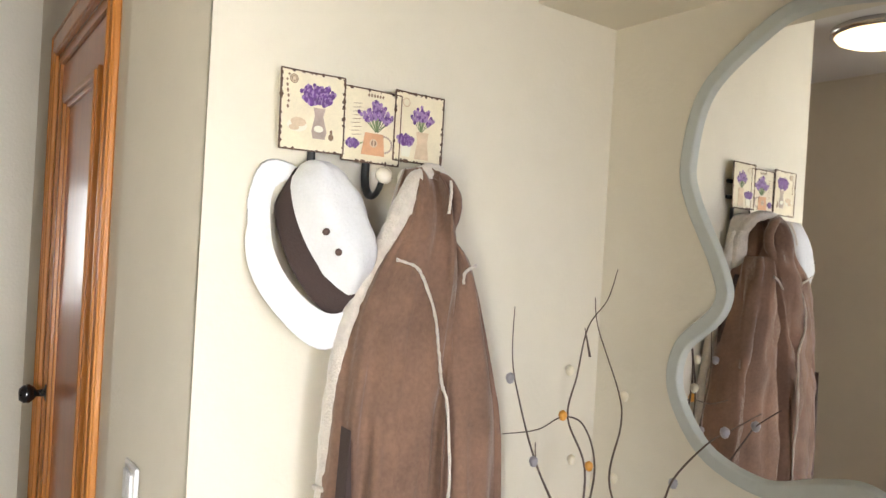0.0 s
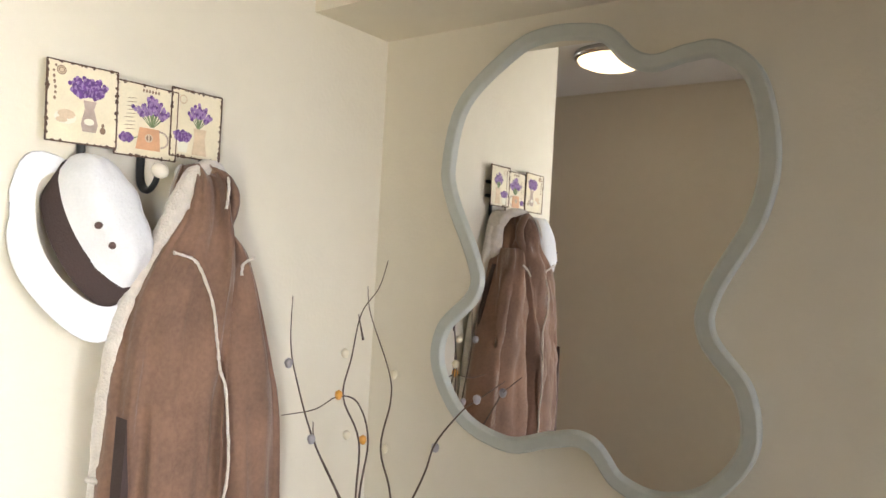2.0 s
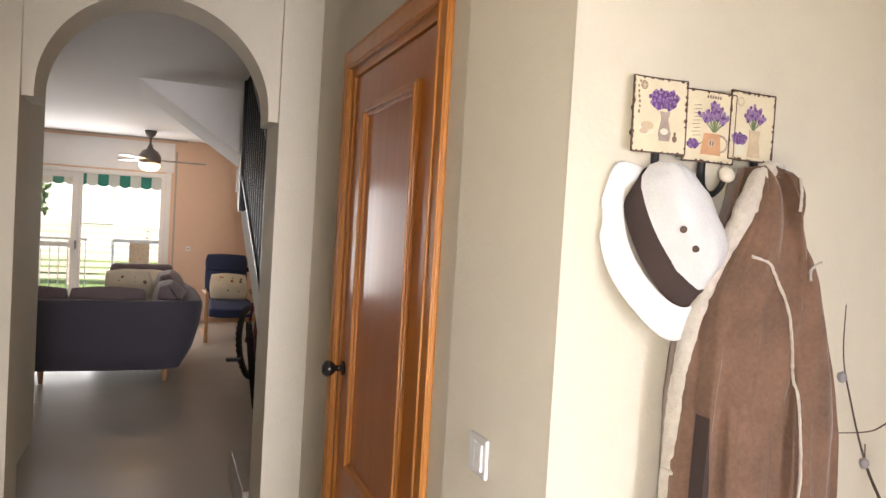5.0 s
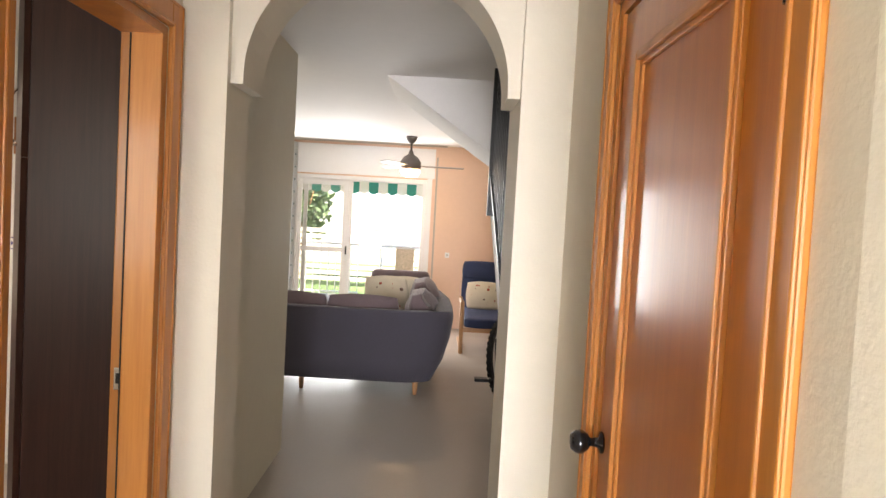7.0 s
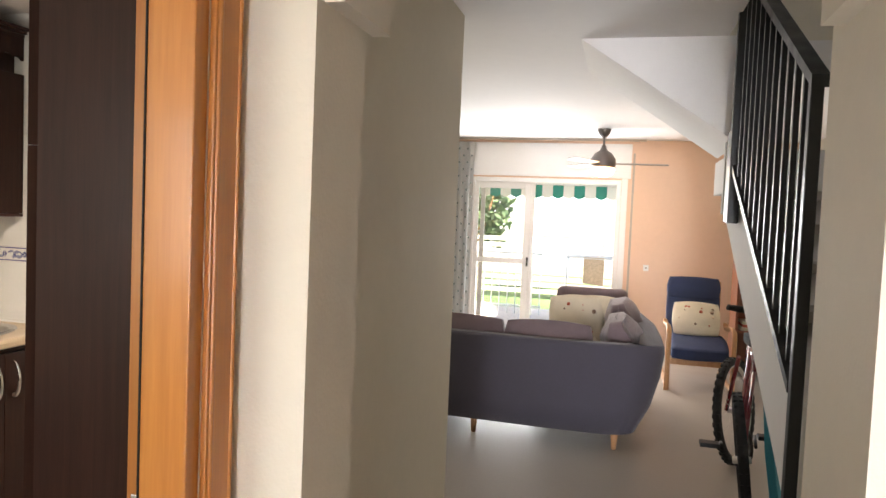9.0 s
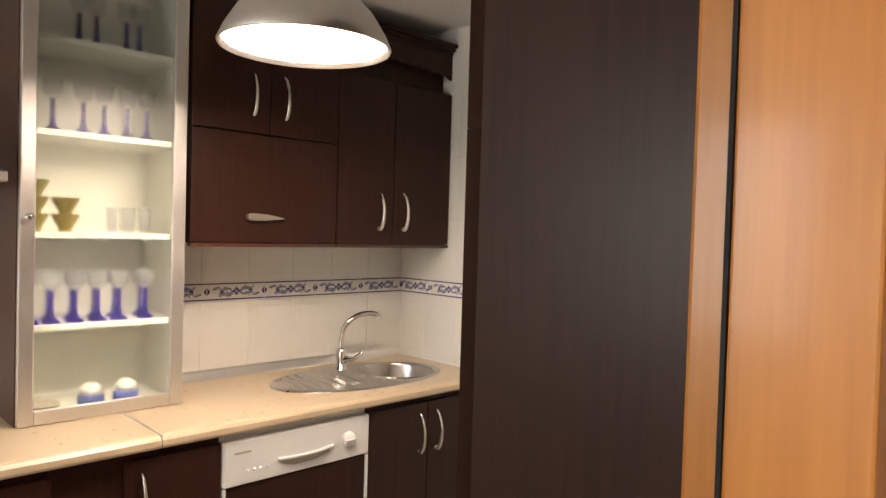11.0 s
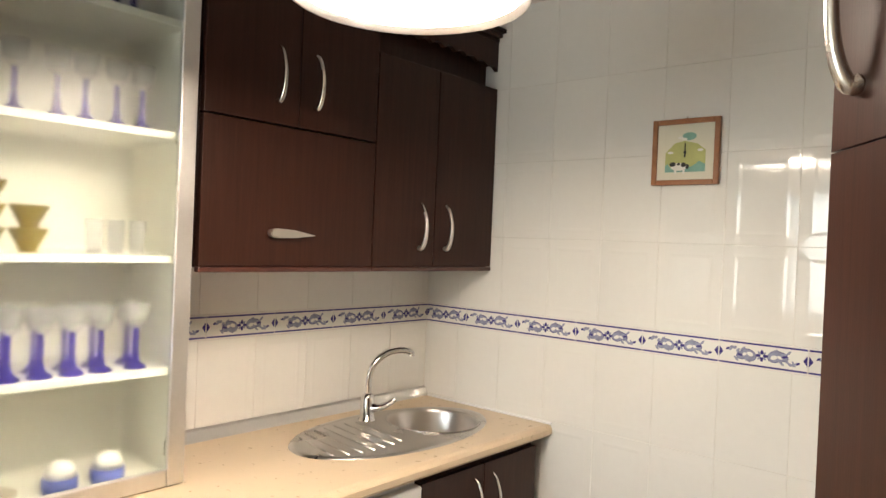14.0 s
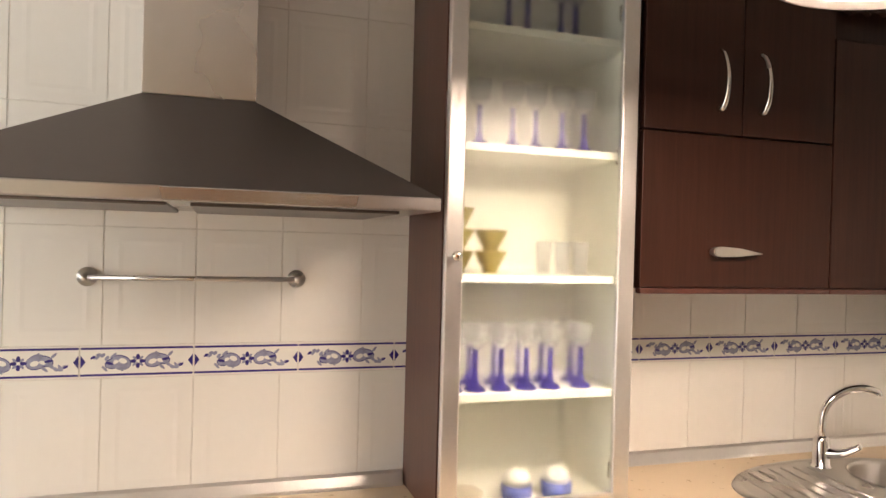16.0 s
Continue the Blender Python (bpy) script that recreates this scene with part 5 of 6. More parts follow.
def cooker_hood():
    h = thing("cooker_hood", -2.85, 2.65, 1.60, "brushed steel chimney cooker hood over the hob", "cooker hood")
    x0, x1, y0, y1, z0 = KX0 + 0.002, -2.615, 2.17, 3.120, 1.588
    part("canopy_rim", B(x0, x1, y0, y1, z0, z0 + 0.026, 0.003), STEEL, h, "polished steel rim")
    cy0, cy1, cxx, zt = 2.553, 2.780, -2.87, 1.818
    b = bmesh.new()
    lo = [b.verts.new(p) for p in ((x0, y0, z0 + 0.026), (x1, y0, z0 + 0.026), (x1, y1, z0 + 0.026), (x0, y1, z0 + 0.026))]
    hi = [b.verts.new(p) for p in ((x0, cy0, zt), (cxx, cy0, zt), (cxx, cy1, zt), (x0, cy1, zt))]
    for i in range(4):
        b.faces.new((lo[i], lo[(i + 1) % 4], hi[(i + 1) % 4], hi[i]))
    b.faces.new(lo[::-1]), b.faces.new(hi)
    bmesh.ops.recalc_face_normals(b, faces=b.faces[:])
    part("canopy", b, STEEL_SHADED, h, "sloping brushed steel canopy")
    part("chimney", B(x0, cxx, cy0, cy1, zt + 0.001, KTOP - 0.001, 0.002), STEEL, h, "steel chimney")
    for a, c in ((2.23, 2.62), (2.66, 3.05)):
        part("filter", B(x0 + 0.04, x1 - 0.05, a, c, z0 - 0.006, z0 + 0.001, 0.002), STEEL_SHADED, h)
    return h


cooker_hood()


def towel_rod():
    r = thing("towel_rail", KX0, 2.66, 1.431, "slim steel utensil rail on the tiled wall", "rail")
    x = KX0 + 0.045
    part("rod", tube(bmesh.new(), [(x, 2.427, 1.431), (x, 2.895, 1.431)], 0.006, 10), STEEL, r)
    for y in (2.427, 2.895):
        part("rosette", lathe(bmesh.new(), [(0, 0), (0.022, 0), (0.022, 0.006), (0.010, 0.010), (0.009, 0.05), (0, 0.053)], 20, pose(KX0, y, 1.431, 0, 90, 0)), STEEL, r)
    return r


towel_rod()


def tall_unit():
    """Tall larder unit with a splayed front beside the doorway."""
    t = thing("tall_cabinet", -1.05, 3.6, 0, "tall dark wenge larder cabinet beside the kitchen doorway", "cabinet")
    a, b = Vector((-1.175, 3.338)), Vector((-1.360, 3.612))
    plan = [(KX1, a.y), (a.x, a.y), (b.x, b.y), (b.x, 3.95), (KX1, 3.95)]
    part("cabinet_body", prism(bmesh.new(), [(u, v) for u, v in plan], 0.0, KTOP - 0.004, "z"), WENGE, t)
    way = (b - a).normalized()
    out = Vector((-way.y, way.x))
    if out.x > 0:
        out = -out
    SPLIT = 1.630
    for z0, z1 in ((0.10, SPLIT - 0.001), (SPLIT + 0.001, KTOP - 0.02)):
        p, q = a + way * 0.012, b - way * 0.002
        poly = [p + out * 0.001, q + out * 0.001, q + out * 0.021, p + out * 0.021]
        bm = prism(bmesh.new(), [(v.x, v.y) for v in poly], z0, z1, "z")
        d = part("cabinet_door", bm, WENGE, t)
        if z0 > 1.5:
            h0 = b - way * 0.062 + out * 0.021
            part("handle", bow_handle((h0.x, h0.y, 1.885), (h0.x, h0.y, 1.690), (out.x, out.y, 0), 0.007, 0.030), NICKEL, d, "satin metal bow handle")
    return t


tall_unit()


def pendant():
    x, y = -2.033, 3.622
    l = thing("pendant_lamp", x, y, KTOP, "brushed metal bell pendant lamp, lit, over the worktop", "pendant lamp")
    z = 1.930
    part("shade", lathe(bmesh.new(), [(0.208, 0.0), (0.210, 0.004), (0.196, 0.035), (0.165, 0.085), (0.120, 0.130), (0.075, 0.158), (0.045, 0.170), (0.040, 0.20), (0.030, 0.215), (0.0, 0.217), (0.0, 0.212), (0.026, 0.205), (0.070, 0.150), (0.115, 0.122), (0.160, 0.080), (0.190, 0.032), (0.204, 0.0)], 48, pose(x, y, z)), ALU, l, "brushed metal bell shade")
    part("diffuser", lathe(bmesh.new(), [(0.0, 0.018), (0.10, 0.016), (0.196, 0.012), (0.197, 0.014), (0.10, 0.022), (0, 0.024)], 48, pose(x, y, z)), PENDANT_IN, l, "glowing white diffuser")
    part("cord", tube(bmesh.new(), [(x, y, z + 0.21), (x, y, KTOP)], 0.004, 6), BLACK, l)
    part("ceiling_rose", lathe(bmesh.new(), [(0, 0), (0.05, 0), (0.045, 0.02), (0.01, 0.03), (0, 0.03)], 24, pose(x, y, KTOP, 180, 0, 0)), ALU, l)
    return l


pendant()


def cow_picture():
    p = thing("picture", -2.043, KY1, 1.724, "small wood-framed cow picture clock on the tiled wall", "picture")
    x0, x1, z0, z1, y = -2.147, -1.939, 1.724, 1.926, KY1 - 0.004
    bm = bmesh.new()
    w = 0.016
    for a, b, c, d in ((x0, x0 + w, z0, z1), (x1 - w, x1, z0, z1), (x0 + w, x1 - w, z1 - w, z1), (x0 + w, x1 - w, z0, z0 + w)):
        box(bm, a, b, y - 0.016, y, c, d, 0.003)
    part("picture_frame", bm, FRAMEWOOD, p, "thin brown wooden frame")
    part("mount", B(x0 + w, x1 - w, y - 0.008, y - 0.002, z0 + w, z1 - w), PAPER, p, "cream mount")

    def sheet(name, outline, mat, d):
        part(name, prism(bmesh.new(), [(x0 + u, z0 + v) for u, v in outline], y - d, y - 0.006, "y"), mat, p)

    def oval(u, v, a, b, n=14):
        return [(u + a * math.cos(2 * math.pi * k / n), v + b * math.sin(2 * math.pi * k / n)) for k in range(n)]
    sheet("meadow", [(0.042, 0.05), (0.166, 0.05), (0.166, 0.105), (0.14, 0.125), (0.10, 0.135), (0.07, 0.128), (0.042, 0.100)], MEADOW, 0.0086)
    sheet("hills", [(0.042, 0.04), (0.166, 0.04), (0.166, 0.062), (0.148, 0.072), (0.125, 0.056), (0.06, 0.052), (0.05, 0.066), (0.042, 0.06)], HILLS, 0.0090)
    sheet("tree", oval(0.115, 0.148, 0.022, 0.012), HILLS, 0.0092)
    sheet("cow_body", oval(0.086, 0.056, 0.026, 0.012), COWWHITE, 0.0096)
    for k, (u, v, a, b) in enumerate(((0.066, 0.064, 0.010, 0.007), (0.100, 0.062, 0.008, 0.007), (0.112, 0.056, 0.005, 0.008), (0.085, 0.064, 0.005, 0.004))):
        sheet("cow_patch", oval(u, v, a, b), COWBLACK, 0.0100 + 0.0002 * k)
    for u in (0.072, 0.098):
        sheet("cow_leg", [(u, 0.034), (u + 0.006, 0.034), (u + 0.007, 0.05), (u - 0.001, 0.05)], COWWHITE, 0.0094)
    sheet("clock_hand", [(0.101, 0.085), (0.105, 0.085), (0.104, 0.128), (0.102, 0.128)], COWBLACK, 0.0105)
    sheet("clock_hub", oval(0.103, 0.100, 0.004, 0.005), COWBLACK, 0.0110)
    for u, v in ((0.058, 0.10), (0.150, 0.105), (0.10, 0.140), (0.088, 0.145)):
        sheet("small_cow", oval(u, v, 0.009, 0.004), COWWHITE, 0.0094)
    part("hanger", tube(bmesh.new(), [((x0 + x1) / 2, y - 0.004, z1), ((x0 + x1) / 2, y - 0.004, z1 + 0.008)], 0.003, 6), NICKEL, p)
    return p


cow_picture()
# kitchen window behind the camera
kw = thing("window", -2.2, 0.26, 1.02, "white kitchen window with two sashes", "window", kind="structure")
bm = bmesh.new()
for a, b, c, d in ((-2.8, -2.74, 1.02, 2.08), (-1.66, -1.6, 1.02, 2.08), (-2.74, -1.66, 1.02, 1.08), (-2.74, -1.66, 2.02, 2.08), (-2.24, -2.16, 1.08, 2.02)):
    box(bm, a, b, 0.22, 0.29, c, d, 0.004)
part("window_frame", bm, PVC, kw)
for a, b in ((-2.74, -2.24), (-2.16, -1.66)):
    q = part("pane", B(a, b, 0.25, 0.254, 1.08, 2.02), PANE, kw)
    q.visible_shadow = False


# ---- living room ----
def pad(bm, c, size, turn=(0, 0, 0), puff=0.5, n=9, mi=0, wobble=0.0):
    """A stuffed cushion: a rounded block, fuller in the middle."""
    b = bmesh.new()
    bmesh.ops.create_cube(b, size=2)
    bmesh.ops.subdivide_edges(b, edges=b.edges[:], cuts=n, use_grid_fill=True)
    for v in b.verts:
        x, y, z = v.co
        rx, ry = 1 - 0.10 * y * y * (1 - abs(x) * 0.2), 1 - 0.10 * x * x
        t = (1 - puff) + puff * math.cos(x * math.pi / 2 * 0.92) * math.cos(y * math.pi / 2 * 0.92)
        k = Vector((x, y, z))
        w = wobble * noise.noise(k * 1.7 + Vector(c) * 3)
        v.co = Vector((x * rx * size[0] / 2, y * ry * size[1] / 2, z * max(0.12, t) * size[2] / 2 + w))
    for f in b.faces:
        f.smooth = True
    return join(bm, b, mi, pose(*c, *turn))


def soft_box(x0, x1, y0, y1, z0, z1, r=0.05, segs=4):
    b = B(x0, x1, y0, y1, z0, z1)
    bmesh.ops.bevel(b, geom=b.edges[:], offset=r, segments=segs, affect="EDGES", profile=0.5)
    for f in b.faces:
        f.smooth = True
    return b


def corner_sofa():
    s = thing("corner_sofa", -0.8, 7.3, 0, "large slate-purple corner sofa seen from behind", "sofa")
    # back shell: upright face, curved and leaning out at the open end
    b = bmesh.new()
    rows = []
    for z, grow in ((0.125, 0.05), (0.30, 0.14), (0.50, 0.195), (0.66, 0.215), (0.705, 0.21), (0.715, 0.195)):
        line = [(-2.35, 6.78 - 0.02 * grow), (-1.2, 6.75 - 0.1 * grow), (-0.4, 6.72 - 0.15 * grow), (-0.02, 6.72 - 0.12 * grow)]
        line += [(0.02 + (0.12 + grow) * math.sin(a), 6.86 - (0.14 + 0.12 * grow) * math.cos(a) + 0.02) for a in (math.pi / 2 * k / 6 for k in range(1, 7))]
        line += [(0.14 + grow, 7.3), (0.13 + grow * 0.95, 7.9), (0.08 + grow * 0.8, 8.5)]
        rows.append([Vector((x, y, z)) for x, y in line])
    inner = [[Vector((p.x - 0.13 if i > 5 else p.x, p.y + (0.13 if i <= 6 else 0.0), p.z)) for i, p in enumerate(r)] for r in (rows[-1], rows[0])]
    grid = [[b.verts.new(p) for p in r] for r in rows + inner]
    for lo, hi in zip(grid, grid[1:]):
        for i in range(len(lo) - 1):
            b.faces.new((lo[i], lo[i + 1], hi[i + 1], hi[i])).smooth = True
    for i in range(len(grid[0]) - 1):
        b.faces.new((grid[-1][i], grid[-1][i + 1], grid[0][i + 1], grid[0][i]))
    b.faces.new([g[0] for g in grid]), b.faces.new([g[-1] for g in grid][::-1])
    bmesh.ops.recalc_face_normals(b, faces=b.faces[:])
    part("back_shell", b, SOFA, s, "slate-purple upholstered back")
    part("seam", tube(bmesh.new(), smooth_line([(-0.02, 6.705, 0.69), (-0.03, 6.71, 0.4), (-0.03, 6.722, 0.13)], 6), 0.003, 6), SOFA, s)
    part("seat", soft_box(-2.3, 0.10, 6.92, 7.72, 0.16, 0.43), SOFA, s)
    part("chaise_seat", soft_box(-0.62, 0.10, 7.725, 8.55, 0.16, 0.43), SOFA, s)
    part("end_back", soft_box(-0.52, 0.12, 8.56, 8.72, 0.14, 0.90, 0.06), SOFACUSH, s, "mauve upholstered end back")
    for x, w in ((-1.95, 0.85), (-1.12, 0.80), (-0.42, 0.62)):
        part("back_cushion", pad(bmesh.new(), (x, 6.965, 0.60), (w, 0.42, 0.22), (82, 0, 0), 0.55, wobble=0.03), SOFACUSH, s, "slumped mauve back cushion")
    for y, z in ((7.32, 0.62), (8.02, 0.66)):
        part("back_cushion", pad(bmesh.new(), (0.09, y, z), (0.44, 0.68, 0.30), (0, 76, 0), 0.7, wobble=0.04), SOFACUSH, s, "slumped mauve back cushion")
    for x, y in ((0.06, 6.83), (-2.2, 6.85), (-0.9, 6.85), (0.05, 8.5), (-0.5, 8.5)):
        part("leg", lathe(bmesh.new(), [(0, 0.0), (0.016, 0.0), (0.028, 0.13), (0, 0.13)], 12, pose(x, y, 0)), BIRCH, s)
    return s


corner_sofa()


def scatter_cushion(c, size, turn, label, prints):
    p = thing("cushion", c[0], c[1], c[2] - 0.15, label, "cushion")
    part("cushion_body", pad(bmesh.new(), c, size, turn, 0.75, wobble=0.012), PILLOW, p)
    m = pose(*c, *turn)
    rnd = random.Random(5)
    for k in range(prints):
        u, v = rnd.uniform(-0.36, 0.36) * size[0], rnd.uniform(-0.36, 0.36) * size[1]
        b = lathe(bmesh.new(), [(rnd.uniform(0.006, 0.02), 0), (0.004, 0.004)], 10)
        q = 0.25 + 0.75 * math.cos(u / size[0] * 2 * math.pi / 2 * 0.92) * math.cos(v / size[1] * 2 * math.pi / 2 * 0.92)
        b.transform(m @ pose(u, v, size[2] / 2 * q))
        part("print", b, (REDPRINT, INK, BEIGEPRINT)[k % 3], p)
    return p


scatter_cushion((-0.30, 8.05, 0.66), (0.45, 0.45, 0.16), (72, 0, 18), "cream patterned scatter cushion on the sofa", 10)
scatter_cushion((-0.12, 8.25, 0.66), (0.42, 0.42, 0.16), (70, 0, -8), "plain cream scatter cushion on the sofa", 0)
th = thing("throw", -0.35, 7.6, 0.43, "crumpled pale blanket lying on the sofa", "blanket")
part("throw_cloth", pad(bmesh.new(), (-0.30, 7.55, 0.56), (0.40, 0.38, 0.26), (0, 14, 20), 0.6, wobble=0.07), PILLOW, th)


def bent_armchair():
    x0, x1, yf, yb = 0.50, 1.06, 8.72, 9.42
    c = thing("armchair", 0.78, 9.05, 0, "bent-birch armchair with navy canvas cushions", "armchair")
    for x in (x0, x1):
        side = smooth_line([(x, yf, 0.0), (x, yf + 0.015, 0.25), (x, yf + 0.02, 0.50), (x, yf + 0.07, 0.565), (x, yf + 0.20, 0.57), (x, yf + 0.42, 0.545), (x, yf + 0.56, 0.52), (x, yf + 0.62, 0.56)], 6)
        part("side_frame", tube(bmesh.new(), side, 0.030, 10, flat=0.55), BIRCH, c, "bent birch side frame")
        part("runner", tube(bmesh.new(), smooth_line([(x, yf + 0.02, 0.04), (x, yf + 0.3, 0.03), (x, yb + 0.12, 0.03)], 4), 0.022, 8), BIRCH, c)
    part("front_rail", B(x0, x1, yf + 0.03, yf + 0.055, 0.235, 0.285, 0.004), BIRCH, c)
    part("back_rail", B(x0 + 0.05, x1 - 0.05, yb + 0.13, yb + 0.16, 0.80, 0.86, 0.004), BIRCH, c)
    for x in (x0 + 0.05, x1 - 0.05):
        part("back_post", tube(bmesh.new(), smooth_line([(x, yf + 0.30, 0.28), (x, yb - 0.02, 0.36), (x, yb + 0.10, 0.66), (x, yb + 0.14, 0.95)], 5), 0.018, 8), BIRCH, c)
    part("seat_cushion", pad(bmesh.new(), (0.78, 9.0, 0.375), (0.52, 0.60, 0.13), (8, 0, 0), 0.35, wobble=0.01), NAVYCLOTH, c, "navy canvas seat cushion")
    part("back_cushion", pad(bmesh.new(), (0.755, 9.42, 0.67), (0.50, 0.62, 0.12), (78, 0, 0), 0.35, wobble=0.01), NAVYCLOTH, c, "navy canvas back cushion")
    part("head_roll", pad(bmesh.new(), (0.755, 9.45, 0.88), (0.50, 0.22, 0.14), (78, 0, 0), 0.4, wobble=0.01), NAVYCLOTH, c, "navy canvas head cushion")
    return c


bent_armchair()
scatter_cushion((0.775, 9.24, 0.60), (0.44, 0.34, 0.13), (66, 0, 0), "cream cushion with small red and brown prints on the armchair", 14)


def ceiling_fan():
    x, y = -0.19, 9.42
    f = thing("ceiling_fan", x, y, TOP, "brushed metal ceiling fan with a lit bowl, at rest", "ceiling fan")
    part("canopy", lathe(bmesh.new(), [(0.065, 0), (0.068, 0.012), (0.055, 0.05), (0.025, 0.085), (0, 0.086)], 28, pose(x, y, TOP, 180, 0, 0)), FANMETAL, f)
    part("rod", tube(bmesh.new(), [(x, y, TOP - 0.08), (x, y, 2.24)], 0.012, 10), FANMETAL, f)
    part("motor", lathe(bmesh.new(), [(0, 0.26), (0.02, 0.25), (0.035, 0.20), (0.09, 0.165), (0.125, 0.11), (0.128, 0.05), (0.115, 0.02), (0, 0.02)], 32, pose(x, y, 2.035)), FANMETAL, f)
    part("light_bowl", lathe(bmesh.new(), [(0.118, 0.0), (0.112, -0.035), (0.085, -0.065), (0.035, -0.080), (0, -0.082)], 32, pose(x, y, 2.045)), FANGLASS, f, "lit glass bowl")
    for a in (4, 124, 244):
        b = bmesh.new()
        prism(b, [(0.10, -0.025), (0.20, -0.055), (0.60, -0.060), (0.645, -0.03), (0.645, 0.035), (0.60, 0.055), (0.20, 0.045), (0.10, 0.025)], -0.004, 0.004, "z")
        b.transform(pose(x, y, 2.10, 0, 0, a) @ pose(0, 0, 0, 10, 0, 0))
        part("blade", b, BLADE, f)
    return f


ceiling_fan()


def garden_door():
    w = thing("sliding_door", (WX0 + WX1) / 2, FAR_Y, 0, "white sliding glass door to the garden, one leaf slid open", "sliding door", kind="structure")
    bm = bmesh.new()
    y0, y1 = FAR_Y - 0.012, FAR_Y + 0.10
    box(bm, WX0 + 0.001, WX0 + 0.055, y0, y1, 0, WTOP, 0.004), box(bm, WX1 - 0.055, WX1 - 0.001, y0, y1, 0, WTOP, 0.004), box(bm, WX0 + 0.055, WX1 - 0.055, y0, y1, WTOP - 0.055, WTOP, 0.004), box(bm, WX0 + 0.055, WX1 - 0.055, y0, y1, 0.0, 0.04, 0.004)
    part("window_frame", bm, PVC, w)
    for k, (a, b, y) in enumerate(((WX0 + 0.05, -1.04, FAR_Y + 0.02), (WX0 + 0.12, -1.0, FAR_Y + 0.065))):
        bm = bmesh.new()
        s = 0.075
        box(bm, a, a + s * 0.7, y, y + 0.035, 0.04, WTOP - 0.055, 0.004), box(bm, b - s, b, y, y + 0.035, 0.04, WTOP - 0.055, 0.004)
        box(bm, a + s * 0.7, b - s, y, y + 0.035, 0.04, 0.11, 0.004), box(bm, a + s * 0.7, b - s, y, y + 0.035, WTOP - 0.13, WTOP - 0.055, 0.004), box(bm, a + s * 0.7, b - s, y, y + 0.035, 0.955, 1.015, 0.004)
        leaf = part("sash", bm, PVC, w)
        for z0, z1 in ((0.11, 0.955), (1.015, WTOP - 0.13)):
            g = part("pane", B(a + s * 0.7, b - s, y + 0.015, y + 0.019, z0, z1), PANE, leaf)
            g.visible_shadow = False
    part("latch", B(-1.065, -1.045, FAR_Y + 0.0, FAR_Y + 0.02, 0.93, 1.04, 0.003), BLACK, w, "dark latch")
    return w


garden_door()
solid("shutter_box", B(WX0 - 0.05, WX1 + 0.10, FAR_Y - 0.02, FAR_Y, WTOP + 0.02, 2.405, 0.003), PVC, "white roller shutter box over the garden door", "shutter box")
solid("shutter_edge", B(WX1 + 0.001, WX1 + 0.07, FAR_Y - 0.012, FAR_Y, 0.0, WTOP + 0.018, 0.003), PVC, "white side strip of the garden door", "trim")
st = thing("shutter_strap", 0.13, FAR_Y, 0.5, "grey shutter strap on the wall", "strap")
part("strap", B(0.115, 0.138, FAR_Y - 0.008, FAR_Y, 0.56, 2.30, 0.001), VASE, st)
part("strap_winder", B(0.105, 0.148, FAR_Y - 0.02, FAR_Y, 0.50, 0.60, 0.004), WHITE, st)
sk = thing("wall_socket", 0.32, FAR_Y, 0.99, "small white wall socket", "socket")
part("socket_plate", B(0.29, 0.35, FAR_Y - 0.01, FAR_Y, 0.96, 1.03, 0.003), WHITE, sk)
part("socket_slot", B(0.31, 0.33, FAR_Y - 0.012, FAR_Y - 0.009, 0.985, 1.005), VASE, sk)


def dotted_curtain():
    c = thing("curtain", -1.85, FAR_Y - 0.1, 0.03, "white curtain with rows of small grey dots", "curtain")
    x0, x1, n = -2.16, -1.735, 60

    def wave(x):
        return FAR_Y - 0.10 + 0.022 * math.sin((x - x0) * 62)
    b = bmesh.new()
    lo = [b.verts.new((x0 + (x1 - x0) * k / n, wave(x0 + (x1 - x0) * k / n), 0.03)) for k in range(n + 1)]
    hi = [b.verts.new((v.co.x, v.co.y, 2.40)) for v in lo]
    for k in range(n):
        b.faces.new((lo[k], lo[k + 1], hi[k + 1], hi[k])).smooth = True
    bmesh.ops.solidify(b, geom=b.faces[:], thickness=0.003)
    part("curtain_cloth", b, CURTAIN, c)
    for i in range(28):
        z = 0.1 + i * 0.082
        for k in range(4):
            x = x0 + 0.10 + 0.1 * k + (0.05 if i % 2 else 0)
            if x < x1 - 0.01:
                part("dot", lathe(bmesh.new(), [(0.013, 0), (0.013, 0.001), (0, 0.0015)], 8, pose(x, wave(x) - 0.004, z, 90, 0, 0)), DOTS, c)
    return c


dotted_curtain()
r = thing("curtain_rail", -0.9, FAR_Y - 0.09, TOP, "slim curtain rail under the ceiling", "curtain rail")
part("rail", B(-2.3, 0.25, FAR_Y - 0.12, FAR_Y - 0.085, TOP - 0.022, TOP - 0.001, 0.002), VASE, r)


